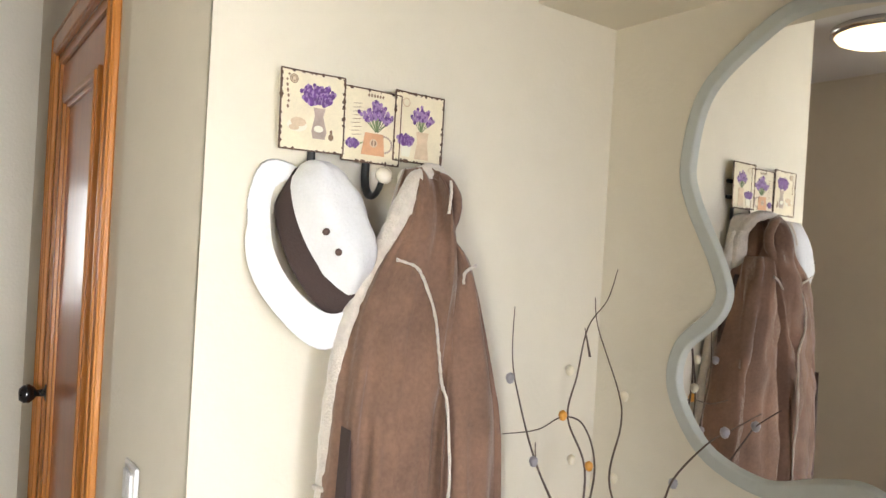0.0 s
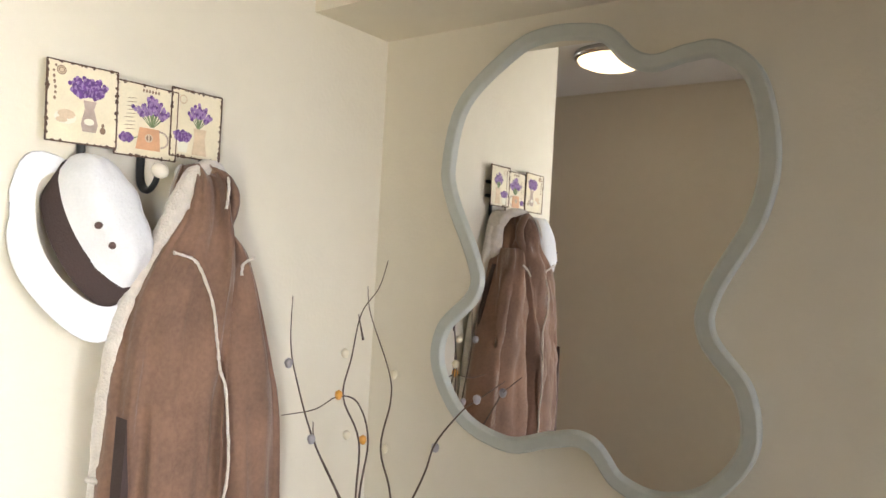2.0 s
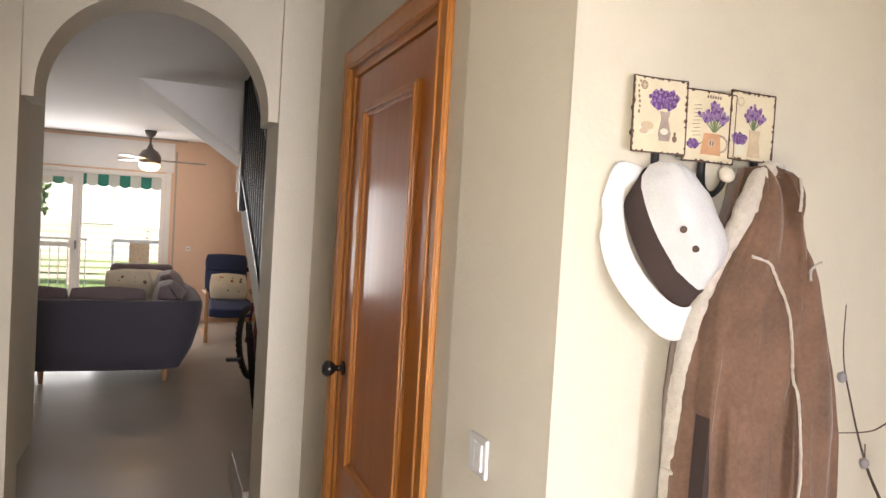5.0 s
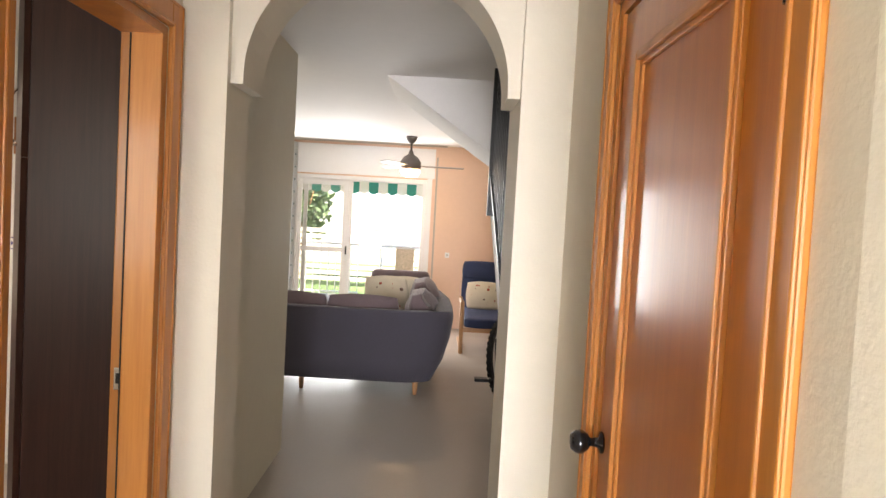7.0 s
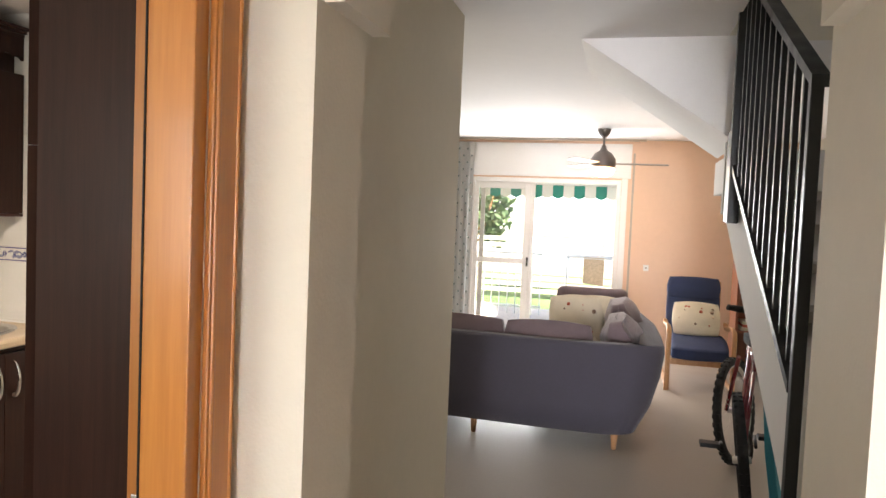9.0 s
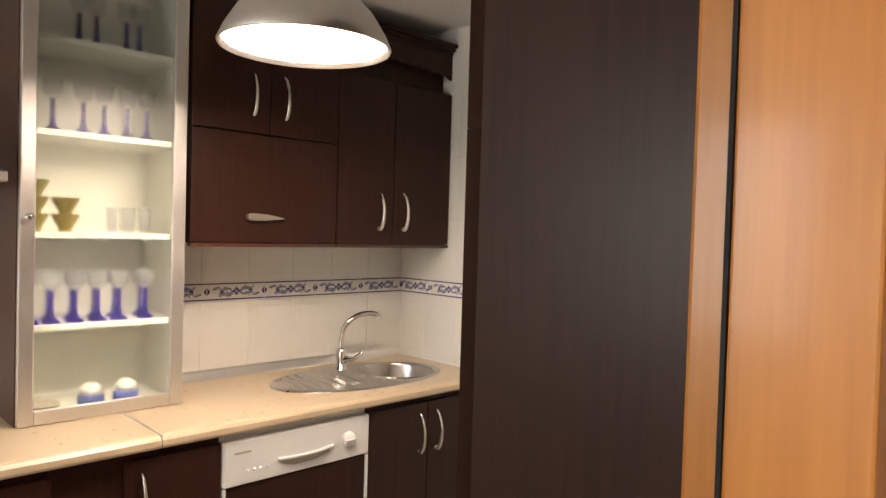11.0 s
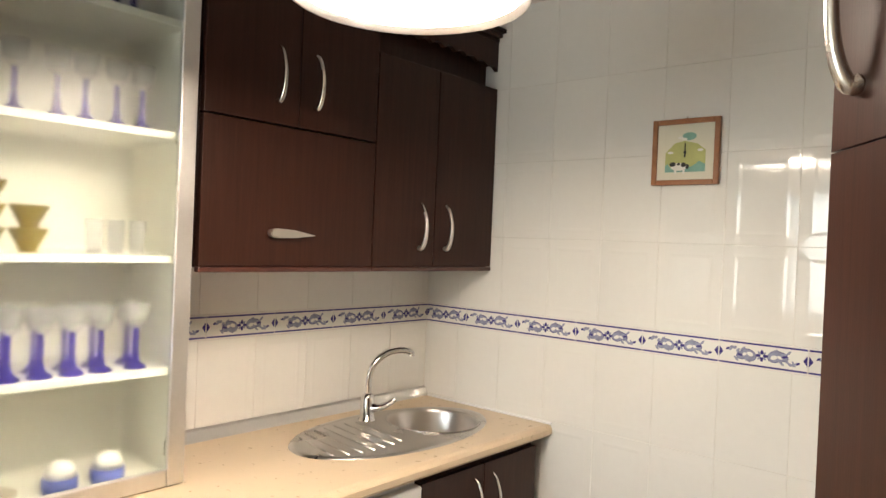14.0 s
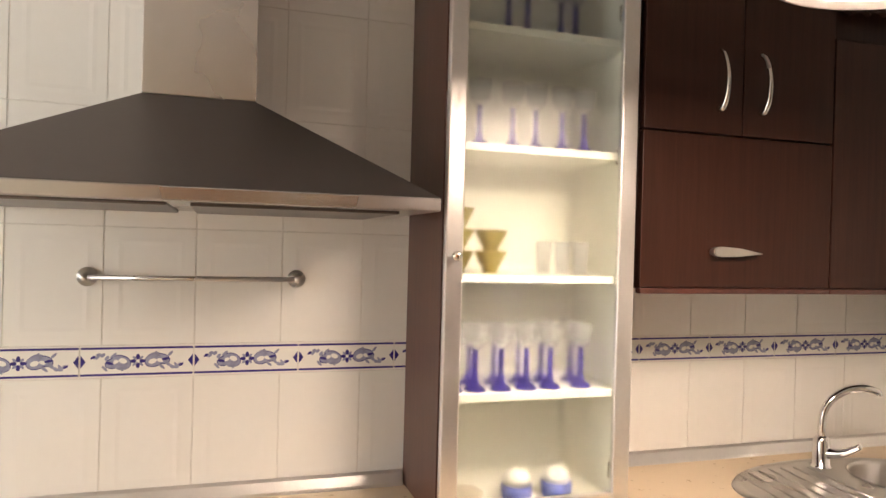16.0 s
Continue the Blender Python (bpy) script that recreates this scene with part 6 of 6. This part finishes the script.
# ---- stairs ----
def staircase():
    s = thing("staircase", 1.0, 4.9, 0, "white-sided stairs with a black iron railing", "stairs", kind="structure")
    part("first_step", B(0.405, 1.45, ARCH_Y + 0.372, 4.30, 0, 0.175, 0.006), FLOOR, s, "grey stone first step")
    for k in range(4):
        part("winder_step", B(0.62 + 0.2 * k, 1.45, ARCH_Y + 0.372, 4.14, 0.176 + 0.18 * k, 0.35 + 0.18 * k, 0.004), FLOOR, s)
    slope = 0.533
    for k in range(6):
        y = 4.14 + 0.28 * k
        part("step", B(0.60, 1.45, y, y + 0.30, 0.90 + 0.15 * k, 0.94 + 0.15 * k, 0.004), FLOOR, s)
    z = lambda y: 1.075 + slope * (y - 4.16)
    part("stringer", prism(bmesh.new(), [(4.14, z(4.14) - 0.02), (5.80, z(5.80) - 0.02), (5.80, z(5.8) - 0.42), (4.14, z(4.14) - 0.42)], 0.54, 0.60, "x"), CEIL, s, "white stringer")
    part("underside", prism(bmesh.new(), [(4.14, z(4.14) - 0.24), (5.80, z(5.80) - 0.24), (5.80, z(5.8) - 0.36), (4.14, z(4.14) - 0.36)], 0.601, 1.45, "x"), CEIL, s)
    part("landing", B(0.575, 1.97, 5.80, 6.70, 1.70, 1.90), CEIL, s, "white landing")
    part("landing_edge", B(0.512, 0.574, 5.775, 5.83, 1.575, 1.93, 0.003), CEIL, s)
    flight = [(-0.215, TOP), (0.574, 1.922), (0.574, TOP)]
    part("upper_flight", prism(bmesh.new(), flight, 5.80, 6.62, "y"), CEIL, s, "white boxed-in upper flight")
    rail = thing("stair_railing", 0.53, 4.9, 0, "black iron stair railing with square bars", "railing")
    part("newel_post", B(0.494, 0.526, 4.085, 4.118, 0.176, 1.90, 0.003), IRON, rail)
    zt = lambda y: 1.925 + 0.560 * (y - 4.10)
    part("handrail", prism(bmesh.new(), [(4.06, zt(4.06) - 0.025), (5.42, zt(5.42) - 0.025), (5.42, zt(5.42) + 0.008), (4.06, zt(4.06) + 0.008)], 0.488, 0.532, "x"), IRON, rail)
    part("bottom_rail", prism(bmesh.new(), [(4.13, z(4.13) + 0.02), (5.42, z(5.42) + 0.02), (5.42, z(5.42) + 0.05), (4.13, z(4.13) + 0.05)], 0.494, 0.528, "x"), IRON, rail)
    part("far_post", B(0.487, 0.532, 5.40, 5.44, 1.53, 2.60, 0.003), IRON, rail)
    part("post_plate", B(0.497, 0.557, 5.442, 5.60, 1.535, 1.95, 0.002), IRON, rail)
    for k in range(11):
        y = 4.21 + 0.108 * k
        part("bar", B(0.503, 0.519, y - 0.008, y + 0.008, z(y) + 0.05, zt(y) - 0.025), IRON, rail)
    return s


staircase()


def bicycle():
    """Stands under the stairs, front wheel away from the hall and turned."""
    c = thing("bicycle", 0.7, 6.5, 0, "dark red mountain bicycle parked under the stairs", "bicycle")
    front, rear = Vector((0.80, 6.86, 0.335)), Vector((0.69, 5.86, 0.335))
    along = (rear - front).normalized()
    lean = 7

    def wheel(p, turn):
        m = pose(*p, 0, 0, 0) @ pose(0, 0, 0, 0, 0, math.degrees(math.atan2(along.y, along.x)) + turn) @ pose(0, 0, 0, 90 + lean, 0, 0)
        b = bmesh.new()
        n, k = 40, 10
        rings = [[b.verts.new(((0.312 + 0.026 * math.cos(q)) * math.cos(a), (0.312 + 0.026 * math.cos(q)) * math.sin(a), 0.026 * math.sin(q))) for q in (2 * math.pi * j / k for j in range(k))] for a in (2 * math.pi * i / n for i in range(n))]
        for i in range(n):
            for j in range(k):
                b.faces.new((rings[i][j], rings[(i + 1) % n][j], rings[(i + 1) % n][(j + 1) % k], rings[i][(j + 1) % k])).smooth = True
        for i in range(n):
            a = 2 * math.pi * (i + 0.5) / n
            for s in (-1, 1):
                t = bmesh.new()
                bmesh.ops.create_cube(t, size=1, matrix=pose(0.335 * math.cos(a), 0.335 * math.sin(a), s * 0.013, 0, 0, math.degrees(a)) @ Matrix.Diagonal((0.010, 0.028, 0.018, 1)))
                join(b, t)
        b.transform(m)
        w = part("wheel", b, RUBBER, c, "knobbly black tyre")
        b = lathe(bmesh.new(), [(0.280, -0.010), (0.292, -0.013), (0.294, 0.013), (0.280, 0.010), (0.278, 0), (0.280, -0.010)], 40)
        b.transform(m)
        part("rim", b, STEEL, w, "steel rim")
        b = bmesh.new()
        for i in range(16):
            a = 2 * math.pi * i / 16
            tube(b, [(0.02 * math.cos(a + 0.8), 0.02 * math.sin(a + 0.8), 0.02 * (-1) ** i), (0.282 * math.cos(a), 0.282 * math.sin(a), 0)], 0.0012, 4)
        tube(b, [(0, 0, -0.045), (0, 0, 0.045)], 0.018, 10)
        b.transform(m)
        part("spokes", b, STEEL, w)
    wheel(front, -20), wheel(rear, 0)
    up = Vector((0.12, 0, 1))

    def at(s, h, off=0.0):
        p = front + along * s + up * (h - 0.335)
        return p + Vector((off * along.y, -off * along.x, 0))
    for a, b, r in (((0.26, 0.88), (0.66, 0.33), 0.019), ((0.22, 0.80), (0.24, 0.72), 0.02), ((0.25, 0.82), (0.74, 0.78), 0.017), ((0.66, 0.31), (0.76, 0.86), 0.016), ((0.66, 0.31), (1.09, 0.335), 0.012), ((0.74, 0.76), (1.09, 0.335), 0.010)):
        part("frame_tube", tube(bmesh.new(), [at(*a), at(*b)], r, 10), REDPAINT, c, "dark red frame tube")
    for o in (-0.05, 0.05):
        part("fork", tube(bmesh.new(), [at(0.20, 0.72, o), at(0.0, 0.335, o)], 0.013, 8), REDPAINT, c)
    part("stem", tube(bmesh.new(), [at(0.25, 0.70), at(0.20, 0.98)], 0.014, 8), IRON, c)
    part("handlebar", tube(bmesh.new(), [at(0.22, 1.02, -0.21), at(0.18, 1.00, -0.10), at(0.18, 1.00, 0.10), at(0.24, 1.02, 0.17)], 0.012, 8), IRON, c)
    for o in (-0.12, 0.12):
        part("grip", tube(bmesh.new(), [at(0.215, 1.015, o - 0.05), at(0.225, 1.022, o + 0.05)], 0.018, 8), RUBBER, c)
    part("saddle", pad(bmesh.new(), at(0.80, 0.92), (0.15, 0.26, 0.08), (0, 0, 0), 0.5), RUBBER, c)
    part("chainring", lathe(bmesh.new(), [(0.02, -0.003), (0.085, -0.003), (0.085, 0.003), (0.02, 0.003)], 28, pose(*at(0.66, 0.31, -0.05), 0, 90, 8)), IRON, c)
    for o, q in ((-0.09, 0.15), (0.09, -0.13)):
        part("crank", tube(bmesh.new(), [at(0.66, 0.31, o), at(0.66 - q, 0.31 + 0.02, o)], 0.010, 6), IRON, c)
        p = at(0.66 - q, 0.33, o * 1.7)
        part("pedal", B(p.x - 0.05, p.x + 0.05, p.y - 0.035, p.y + 0.035, p.z - 0.012, p.z + 0.012, 0.004), IRON, c)
    return c


bicycle()
bd = thing("bodyboard", 0.86, 5.9, 0, "teal foam bodyboard leaning under the stairs", "bodyboard")
b = bmesh.new()
prism(b, [(-0.22, 0.0), (-0.10, 0.03), (0.0, 0.0), (0.10, 0.03), (0.22, 0.0), (0.25, 0.5), (0.20, 0.85), (0.08, 0.98), (-0.08, 0.98), (-0.20, 0.85), (-0.25, 0.5)], -0.02, 0.02, "y")
b.transform(pose(0.93, 5.70, 0.0, -8, 0, 60))
part("board", b, TEAL, bd)


def bookcase():
    c = thing("bookcase", 1.45, 7.6, 0, "reddish wooden bookcase with a few books", "bookcase")
    x0, x1, y0, y1, h = 1.18, 1.97, 9.55, 9.95, 1.60
    for a, b in ((x0, x0 + 0.025), (x1 - 0.025, x1)):
        part("side", B(a, b, y0, y1, 0, h, 0.002), BOOKCASE, c)
    part("back", B(x0 + 0.025, x1 - 0.025, y1 - 0.012, y1, 0, h), BOOKCASE, c)
    for z in (0.06, 0.45, 0.82, 1.20, 1.575):
        part("shelf", B(x0 + 0.025, x1 - 0.025, y0, y1 - 0.012, z, z + 0.025, 0.002), BOOKCASE, c)
    return c


bookcase()
for k, (x, w, m) in enumerate(((1.24, 0.22, PILLOW), (1.26, 0.20, REDPRINT), (1.25, 0.21, PAPER))):
    bk = thing("book", x, 9.7, 0.475 + 0.03 * k, "book lying on the bookcase shelf", "book", "stacked books")
    part("cover", B(x, x + w, 9.60, 9.85, 0.475 + 0.03 * k, 0.503 + 0.03 * k, 0.003), m, bk)

# ---- garden ----
solid("ground", B(-60, 60, FAR_Y + 0.2, 90, -0.30, -0.06), GRASS, "sunlit lawn reaching to the horizon", "lawn")
solid("terrace", B(-3.6, 2.4, FAR_Y + 0.2, FAR_Y + 3.4, -0.055, -0.01), TERRACE, "pale paved terrace", "terrace")


def awning():
    a = thing("awning", -0.8, FAR_Y + 1.1, 2.1, "green and white striped awning with a scalloped valance", "awning")
    n, x0, w = 30, -3.0, 0.155
    for k in range(n):
        mat = AWN_GREEN if k % 2 else AWN_WHITE
        xa, xb = x0 + k * w, x0 + (k + 1) * w
        b = bmesh.new()
        vs = [b.verts.new(p) for p in ((xa, FAR_Y + 0.22, 2.62), (xb, FAR_Y + 0.22, 2.62), (xb, FAR_Y + 2.0, 2.02), (xa, FAR_Y + 2.0, 2.02))]
        b.faces.new(vs)
        bmesh.ops.solidify(b, geom=b.faces[:], thickness=0.004)
        part("awning_stripe", b, mat, a)
        low = [(xa + (xb - xa) * q / 6, 1.845 - 0.035 * math.sin(math.pi * q / 6)) for q in range(7)]
        part("valance_stripe", prism(bmesh.new(), low + [(xb, 2.02), (xa, 2.02)], FAR_Y + 2.0, FAR_Y + 2.004), mat, a)
    part("front_bar", tube(bmesh.new(), [(x0, FAR_Y + 2.0, 2.025), (x0 + n * w, FAR_Y + 2.0, 2.025)], 0.02, 8), PVC, a)
    for x in (x0 + 0.2, x0 + n * w - 0.2):
        part("support_arm", tube(bmesh.new(), [(x, FAR_Y + 0.21, 2.2), (x, FAR_Y + 2.0, 2.0)], 0.018, 8), PVC, a)
    return a


awning()


def fence(x0, x1, y, h, label, post=1.4):
    f = thing("fence", (x0 + x1) / 2, y, -0.05, label, "fence")
    x = x0
    while x <= x1:
        part("post", B(x - 0.035, x + 0.035, y + 0.011, y + 0.08, -0.08, h + 0.04, 0.004), FENCE, f)
        x += post
    z = 0.05
    while z < h - 0.08:
        part("slat", B(x0, x1, y - 0.010, y + 0.010, z, z + 0.085, 0.003), FENCE, f)
        z += 0.125
    return f


fence(-4.5, 3.6, FAR_Y + 5.2, 1.25, "weathered wooden slatted garden fence")


def grille():
    g = thing("railing", -2.0, FAR_Y + 1.6, -0.01, "white metal railing on the terrace", "railing")
    y = FAR_Y + 2.6
    for z in (0.12, 0.95):
        part("rail", tube(bmesh.new(), [(-3.4, y, z), (-1.15, y, z)], 0.016, 8), PVC, g)
    for k in range(18):
        x = -3.35 + 0.128 * k
        part("bar", tube(bmesh.new(), [(x, y, -0.01), (x, y, 0.95)], 0.009, 6), PVC, g)
    return g


grille()


def drying_rack():
    d = thing("drying_rack", -0.35, FAR_Y + 2.3, -0.01, "folding white laundry rack on the terrace", "drying rack")
    x0, x1, y = -0.75, 0.15, FAR_Y + 2.3
    for s in (-1, 1):
        for x in (x0, x1):
            part("leg", tube(bmesh.new(), [(x, y + s * 0.3, -0.01), (x, y - s * 0.25, 0.95)], 0.012, 6), PVC, d)
    for k in range(9):
        q = y - 0.3 + 0.075 * k
        part("bar", tube(bmesh.new(), [(x0, q, 0.955 + 0.02 * (k % 2)), (x1, q, 0.955 + 0.02 * (k % 2))], 0.006, 6), PVC, d)
    for x in (x0, x1):
        part("side_bar", tube(bmesh.new(), [(x, y - 0.32, 0.955), (x, y + 0.32, 0.955)], 0.010, 6), PVC, d)
    part("hung_cloth", prism(bmesh.new(), [(-0.5, 0.97), (-0.2, 0.97), (-0.2, 0.55), (-0.5, 0.58)], y - 0.16, y - 0.154), BEIGEPRINT, d)
    return d


drying_rack()


def shrub(x, y, h, w, seed, label):
    t = thing("tree", x, y, -0.06, label, "tree")
    rnd = random.Random(seed)
    bm = bmesh.new()
    tube(bm, smooth_line([(x, y, -0.08), (x + 0.05, y, h * 0.35), (x, y + 0.05, h * 0.7)], 5), 0.07, 8, r_end=0.03)
    for k in range(5):
        a = rnd.uniform(0, 6.3)
        tube(bm, smooth_line([(x, y, h * 0.35), (x + 0.25 * w * math.cos(a), y + 0.25 * w * math.sin(a), h * 0.6), (x + 0.45 * w * math.cos(a), y + 0.45 * w * math.sin(a), h * 0.8)], 4), 0.03, 6, r_end=0.01)
    part("trunk", bm, BIRCH, t)
    co, fa = [], []
    for k in range(1800):
        a, b2, r = rnd.uniform(0, 6.3), rnd.uniform(-1, 1), rnd.random() ** 0.4
        lump = 0.75 + 0.35 * noise.noise(Vector((math.cos(a) * 1.5 + seed, math.sin(a) * 1.5, b2 * 2)))
        c = Vector((x + w * 0.55 * r * lump * math.cos(a) * math.sqrt(1 - b2 * b2 * 0.8), y + w * 0.55 * r * lump * math.sin(a) * math.sqrt(1 - b2 * b2 * 0.8), h * 0.66 + h * 0.42 * r * lump * b2))
        d1 = Vector((rnd.gauss(0, 1), rnd.gauss(0, 1), rnd.gauss(0, 1))).normalized() * rnd.uniform(0.05, 0.11)
        d2 = d1.orthogonal().normalized() * d1.length * 0.5
        i = len(co)
        co += [c - d1, c + d2, c + d1, c - d2]
        fa.append((i, i + 1, i + 2, i + 3))
    me = bpy.data.meshes.new("crown")
    me.from_pydata([tuple(v) for v in co], [], fa)
    me.materials.append(HEDGE)
    ob = new("crown", me)
    place_under(ob, t)
    return t


for x, y, h, w, s in ((-2.95, 16.8, 2.5, 1.5, 1), (2.8, 16.8, 3.2, 2.4, 4), (-5.6, 17.4, 4.0, 3.2, 5)):
    shrub(x, y, h, w, s, "leafy garden tree behind the fence")
sh = thing("neighbour_house", -1.0, 24, -0.06, "pale rendered house beyond the garden", "house")
part("house_wall", B(-9, 9, 23, 29, -0.1, 5.4), SHEDWALL, sh)
part("roof", prism(bmesh.new(), [(-9.4, 5.4), (9.4, 5.4), (8.4, 7.2), (-8.4, 7.2)], 22.6, 29.4), POTPRINT, sh)
for x in (-6, -2.5, 1, 4.5):
    win = part("house_window", B(x, x + 1.1, 22.96, 23.02, 1.0, 2.3), PVC, sh)
    part("pane", B(x + 0.08, x + 1.02, 22.94, 22.958, 1.08, 2.22), PVC, win)


# ---- kitchen wall tiles ----
def tile_mesh(w, h):
    """A glazed tile with a pillowed edge and an embossed inner frame; faces -y, corner at the origin."""
    b = bmesh.new()
    ins = ((0.0004, 0.0), (0.0016, -0.0045), (0.024, -0.0047), (0.033, -0.0052), (0.042, -0.0046))
    rings = [[b.verts.new((u, -0.0 + d - 0.004, v)) for u, v in ((i, i), (w - i, i), (w - i, h - i), (i, h - i))] for i, d in ins]
    for lo, hi in zip(rings, rings[1:]):
        for k in range(4):
            b.faces.new((lo[k], lo[(k + 1) % 4], hi[(k + 1) % 4], hi[k]))
    b.faces.new(rings[-1])
    return mesh_of("tile", b, TILE)


def border_mesh(w, h):
    """A border tile: navy bands, scrolls, a flower, diamonds at both ends."""
    b = bmesh.new()
    box(b, 0.001, w - 0.001, -0.0085, 0.004, 0.001, h - 0.001, 0.001, 0)

    def flat(pts, mi, d=0.0004):
        prism(b, pts, -0.0085 - d, -0.0082, "y", mi)

    def leaf(u, v, a, r1, r2, mi, d=0.0004, n=8):
        flat([(u + r1 * math.cos(q) * math.cos(a) - r2 * math.sin(q) * math.sin(a), v + r1 * math.cos(q) * math.sin(a) + r2 * math.sin(q) * math.cos(a)) for q in (2 * math.pi * k / n for k in range(n))], mi, d)
    for v in (0.0045, h - 0.0095):
        flat([(0.002, v), (w - 0.002, v), (w - 0.002, v + 0.005), (0.002, v + 0.005)], 1)
    for u in (0.002, w - 0.002):
        flat([(u - 0.011 if u > 0.1 else u, h / 2), (u, h / 2 - 0.015), (u + 0.011 if u < 0.1 else u, h / 2), (u, h / 2 + 0.015)], 1, 0.0006)
    c = w / 2
    for k in range(4):
        leaf(c + 0.010 * math.cos(k * math.pi / 2), h / 2 + 0.010 * math.sin(k * math.pi / 2), k * math.pi / 2, 0.007, 0.0045, 1, 0.0007)
    for k in range(4):
        q = k * math.pi / 2 + math.pi / 4
        leaf(c + 0.010 * math.cos(q), h / 2 + 0.010 * math.sin(q), q, 0.006, 0.003, 2, 0.0006)
    for s in (-1, 1):
        for u, v, a, r1, r2 in ((0.036, 0.002, 0.35, 0.021, 0.015), (0.052, 0.004, -0.30, 0.017, 0.011)):
            leaf(c + s * u, h / 2 + s * v, s * a, r1 + 0.0018, r2 + 0.0018, 1, 0.0002, 14)
            leaf(c + s * u, h / 2 + s * v, s * a, r1, r2, 2, 0.00035, 14)
            leaf(c + s * (u - 0.004), h / 2 + s * (v - 0.003), s * a, r1 * 0.45, r2 * 0.4, 0, 0.0005, 10)
        for k in range(9):
            t = k / 8
            u, v = c + s * (0.022 + 0.070 * t), h / 2 + s * 0.016 * math.sin(t * 5.2 + 0.4)
            leaf(u, v, s * math.cos(t * 5.2) * 0.9, 0.0085 * (1 - 0.35 * t), 0.0042, 2, 0.0004 + 0.00003 * k)
        for u, v, a in ((0.036, 0.016, 0.9), (0.052, -0.014, -0.7), (0.070, 0.016, 0.8), (0.084, -0.012, -1.0), (0.060, 0.004, 0.2)):
            leaf(c + s * u, h / 2 + s * v, s * a, 0.009, 0.0032, 2 if u != 0.060 else 1, 0.0008)
        leaf(c + s * 0.095, h / 2 - s * 0.010, 0.6, 0.006, 0.003, 1, 0.0009)
    return mesh_of("border_tile", b, [TILE, NAVY, SLATE])


def lay(me, name, wall, m):
    o = new(name, me)
    o.parent = wall
    o.matrix_basis = m
    return o


TW = 0.2
wall_n, wall_w = bpy.data.objects["wall_kitchen_north"], bpy.data.objects["wall_kitchen_west"]
rows = [(1.273, 0.2735), (1.5465, 0.2735), (1.820, 0.2735), (2.0935, 0.30), (0.915, 0.283), (0.632, 0.283), (0.349, 0.283), (0.066, 0.283)]
cache = {}


def tile_of(w, h):
    key = (round(w, 3), round(h, 3))
    if key not in cache:
        cache[key] = tile_mesh(*key)
    return cache[key]


for z, h in rows:
    edges = [KX0] + [-1.919 + TW * k for k in range(-5, 5) if -1.919 + TW * k < KX1 - 0.05] + [KX1]
    for a, b in zip(edges, edges[1:]):
        if b - a > 0.02:
            lay(tile_of(b - a, h), "tile", wall_n, pose(a, KY1 + 0.008, z))
    edges = [1.66 + TW * k for k in range(17)]
    for a, b in zip(edges, edges[1:]):
        lay(tile_of(b - a, h), "tile", wall_w, pose(KX0 - 0.008, a, z, 0, 0, 90))
band = border_mesh(0.24, 0.075)
x = -3.085 - 0.03
joints = [-1.92 - 0.24 * k for k in range(-4, 5)]
for q in joints:
    if q + 0.24 < KX1 and q > KX0 - 0.01:
        lay(band, "border_tile", wall_n, pose(q, KY1 + 0.008, 1.198))
lay(border_mesh(0.204, 0.075), "border_tile", wall_n, pose(KX0, KY1 + 0.008, 1.198))
for k in range(13):
    y = 4.865 - 0.245 * (k + 1)
    if k == 0:
        wmesh = border_mesh(0.245, 0.075)
    lay(wmesh, "border_tile", wall_w, pose(KX0 - 0.008, y, 1.198, 0, 0, 90))
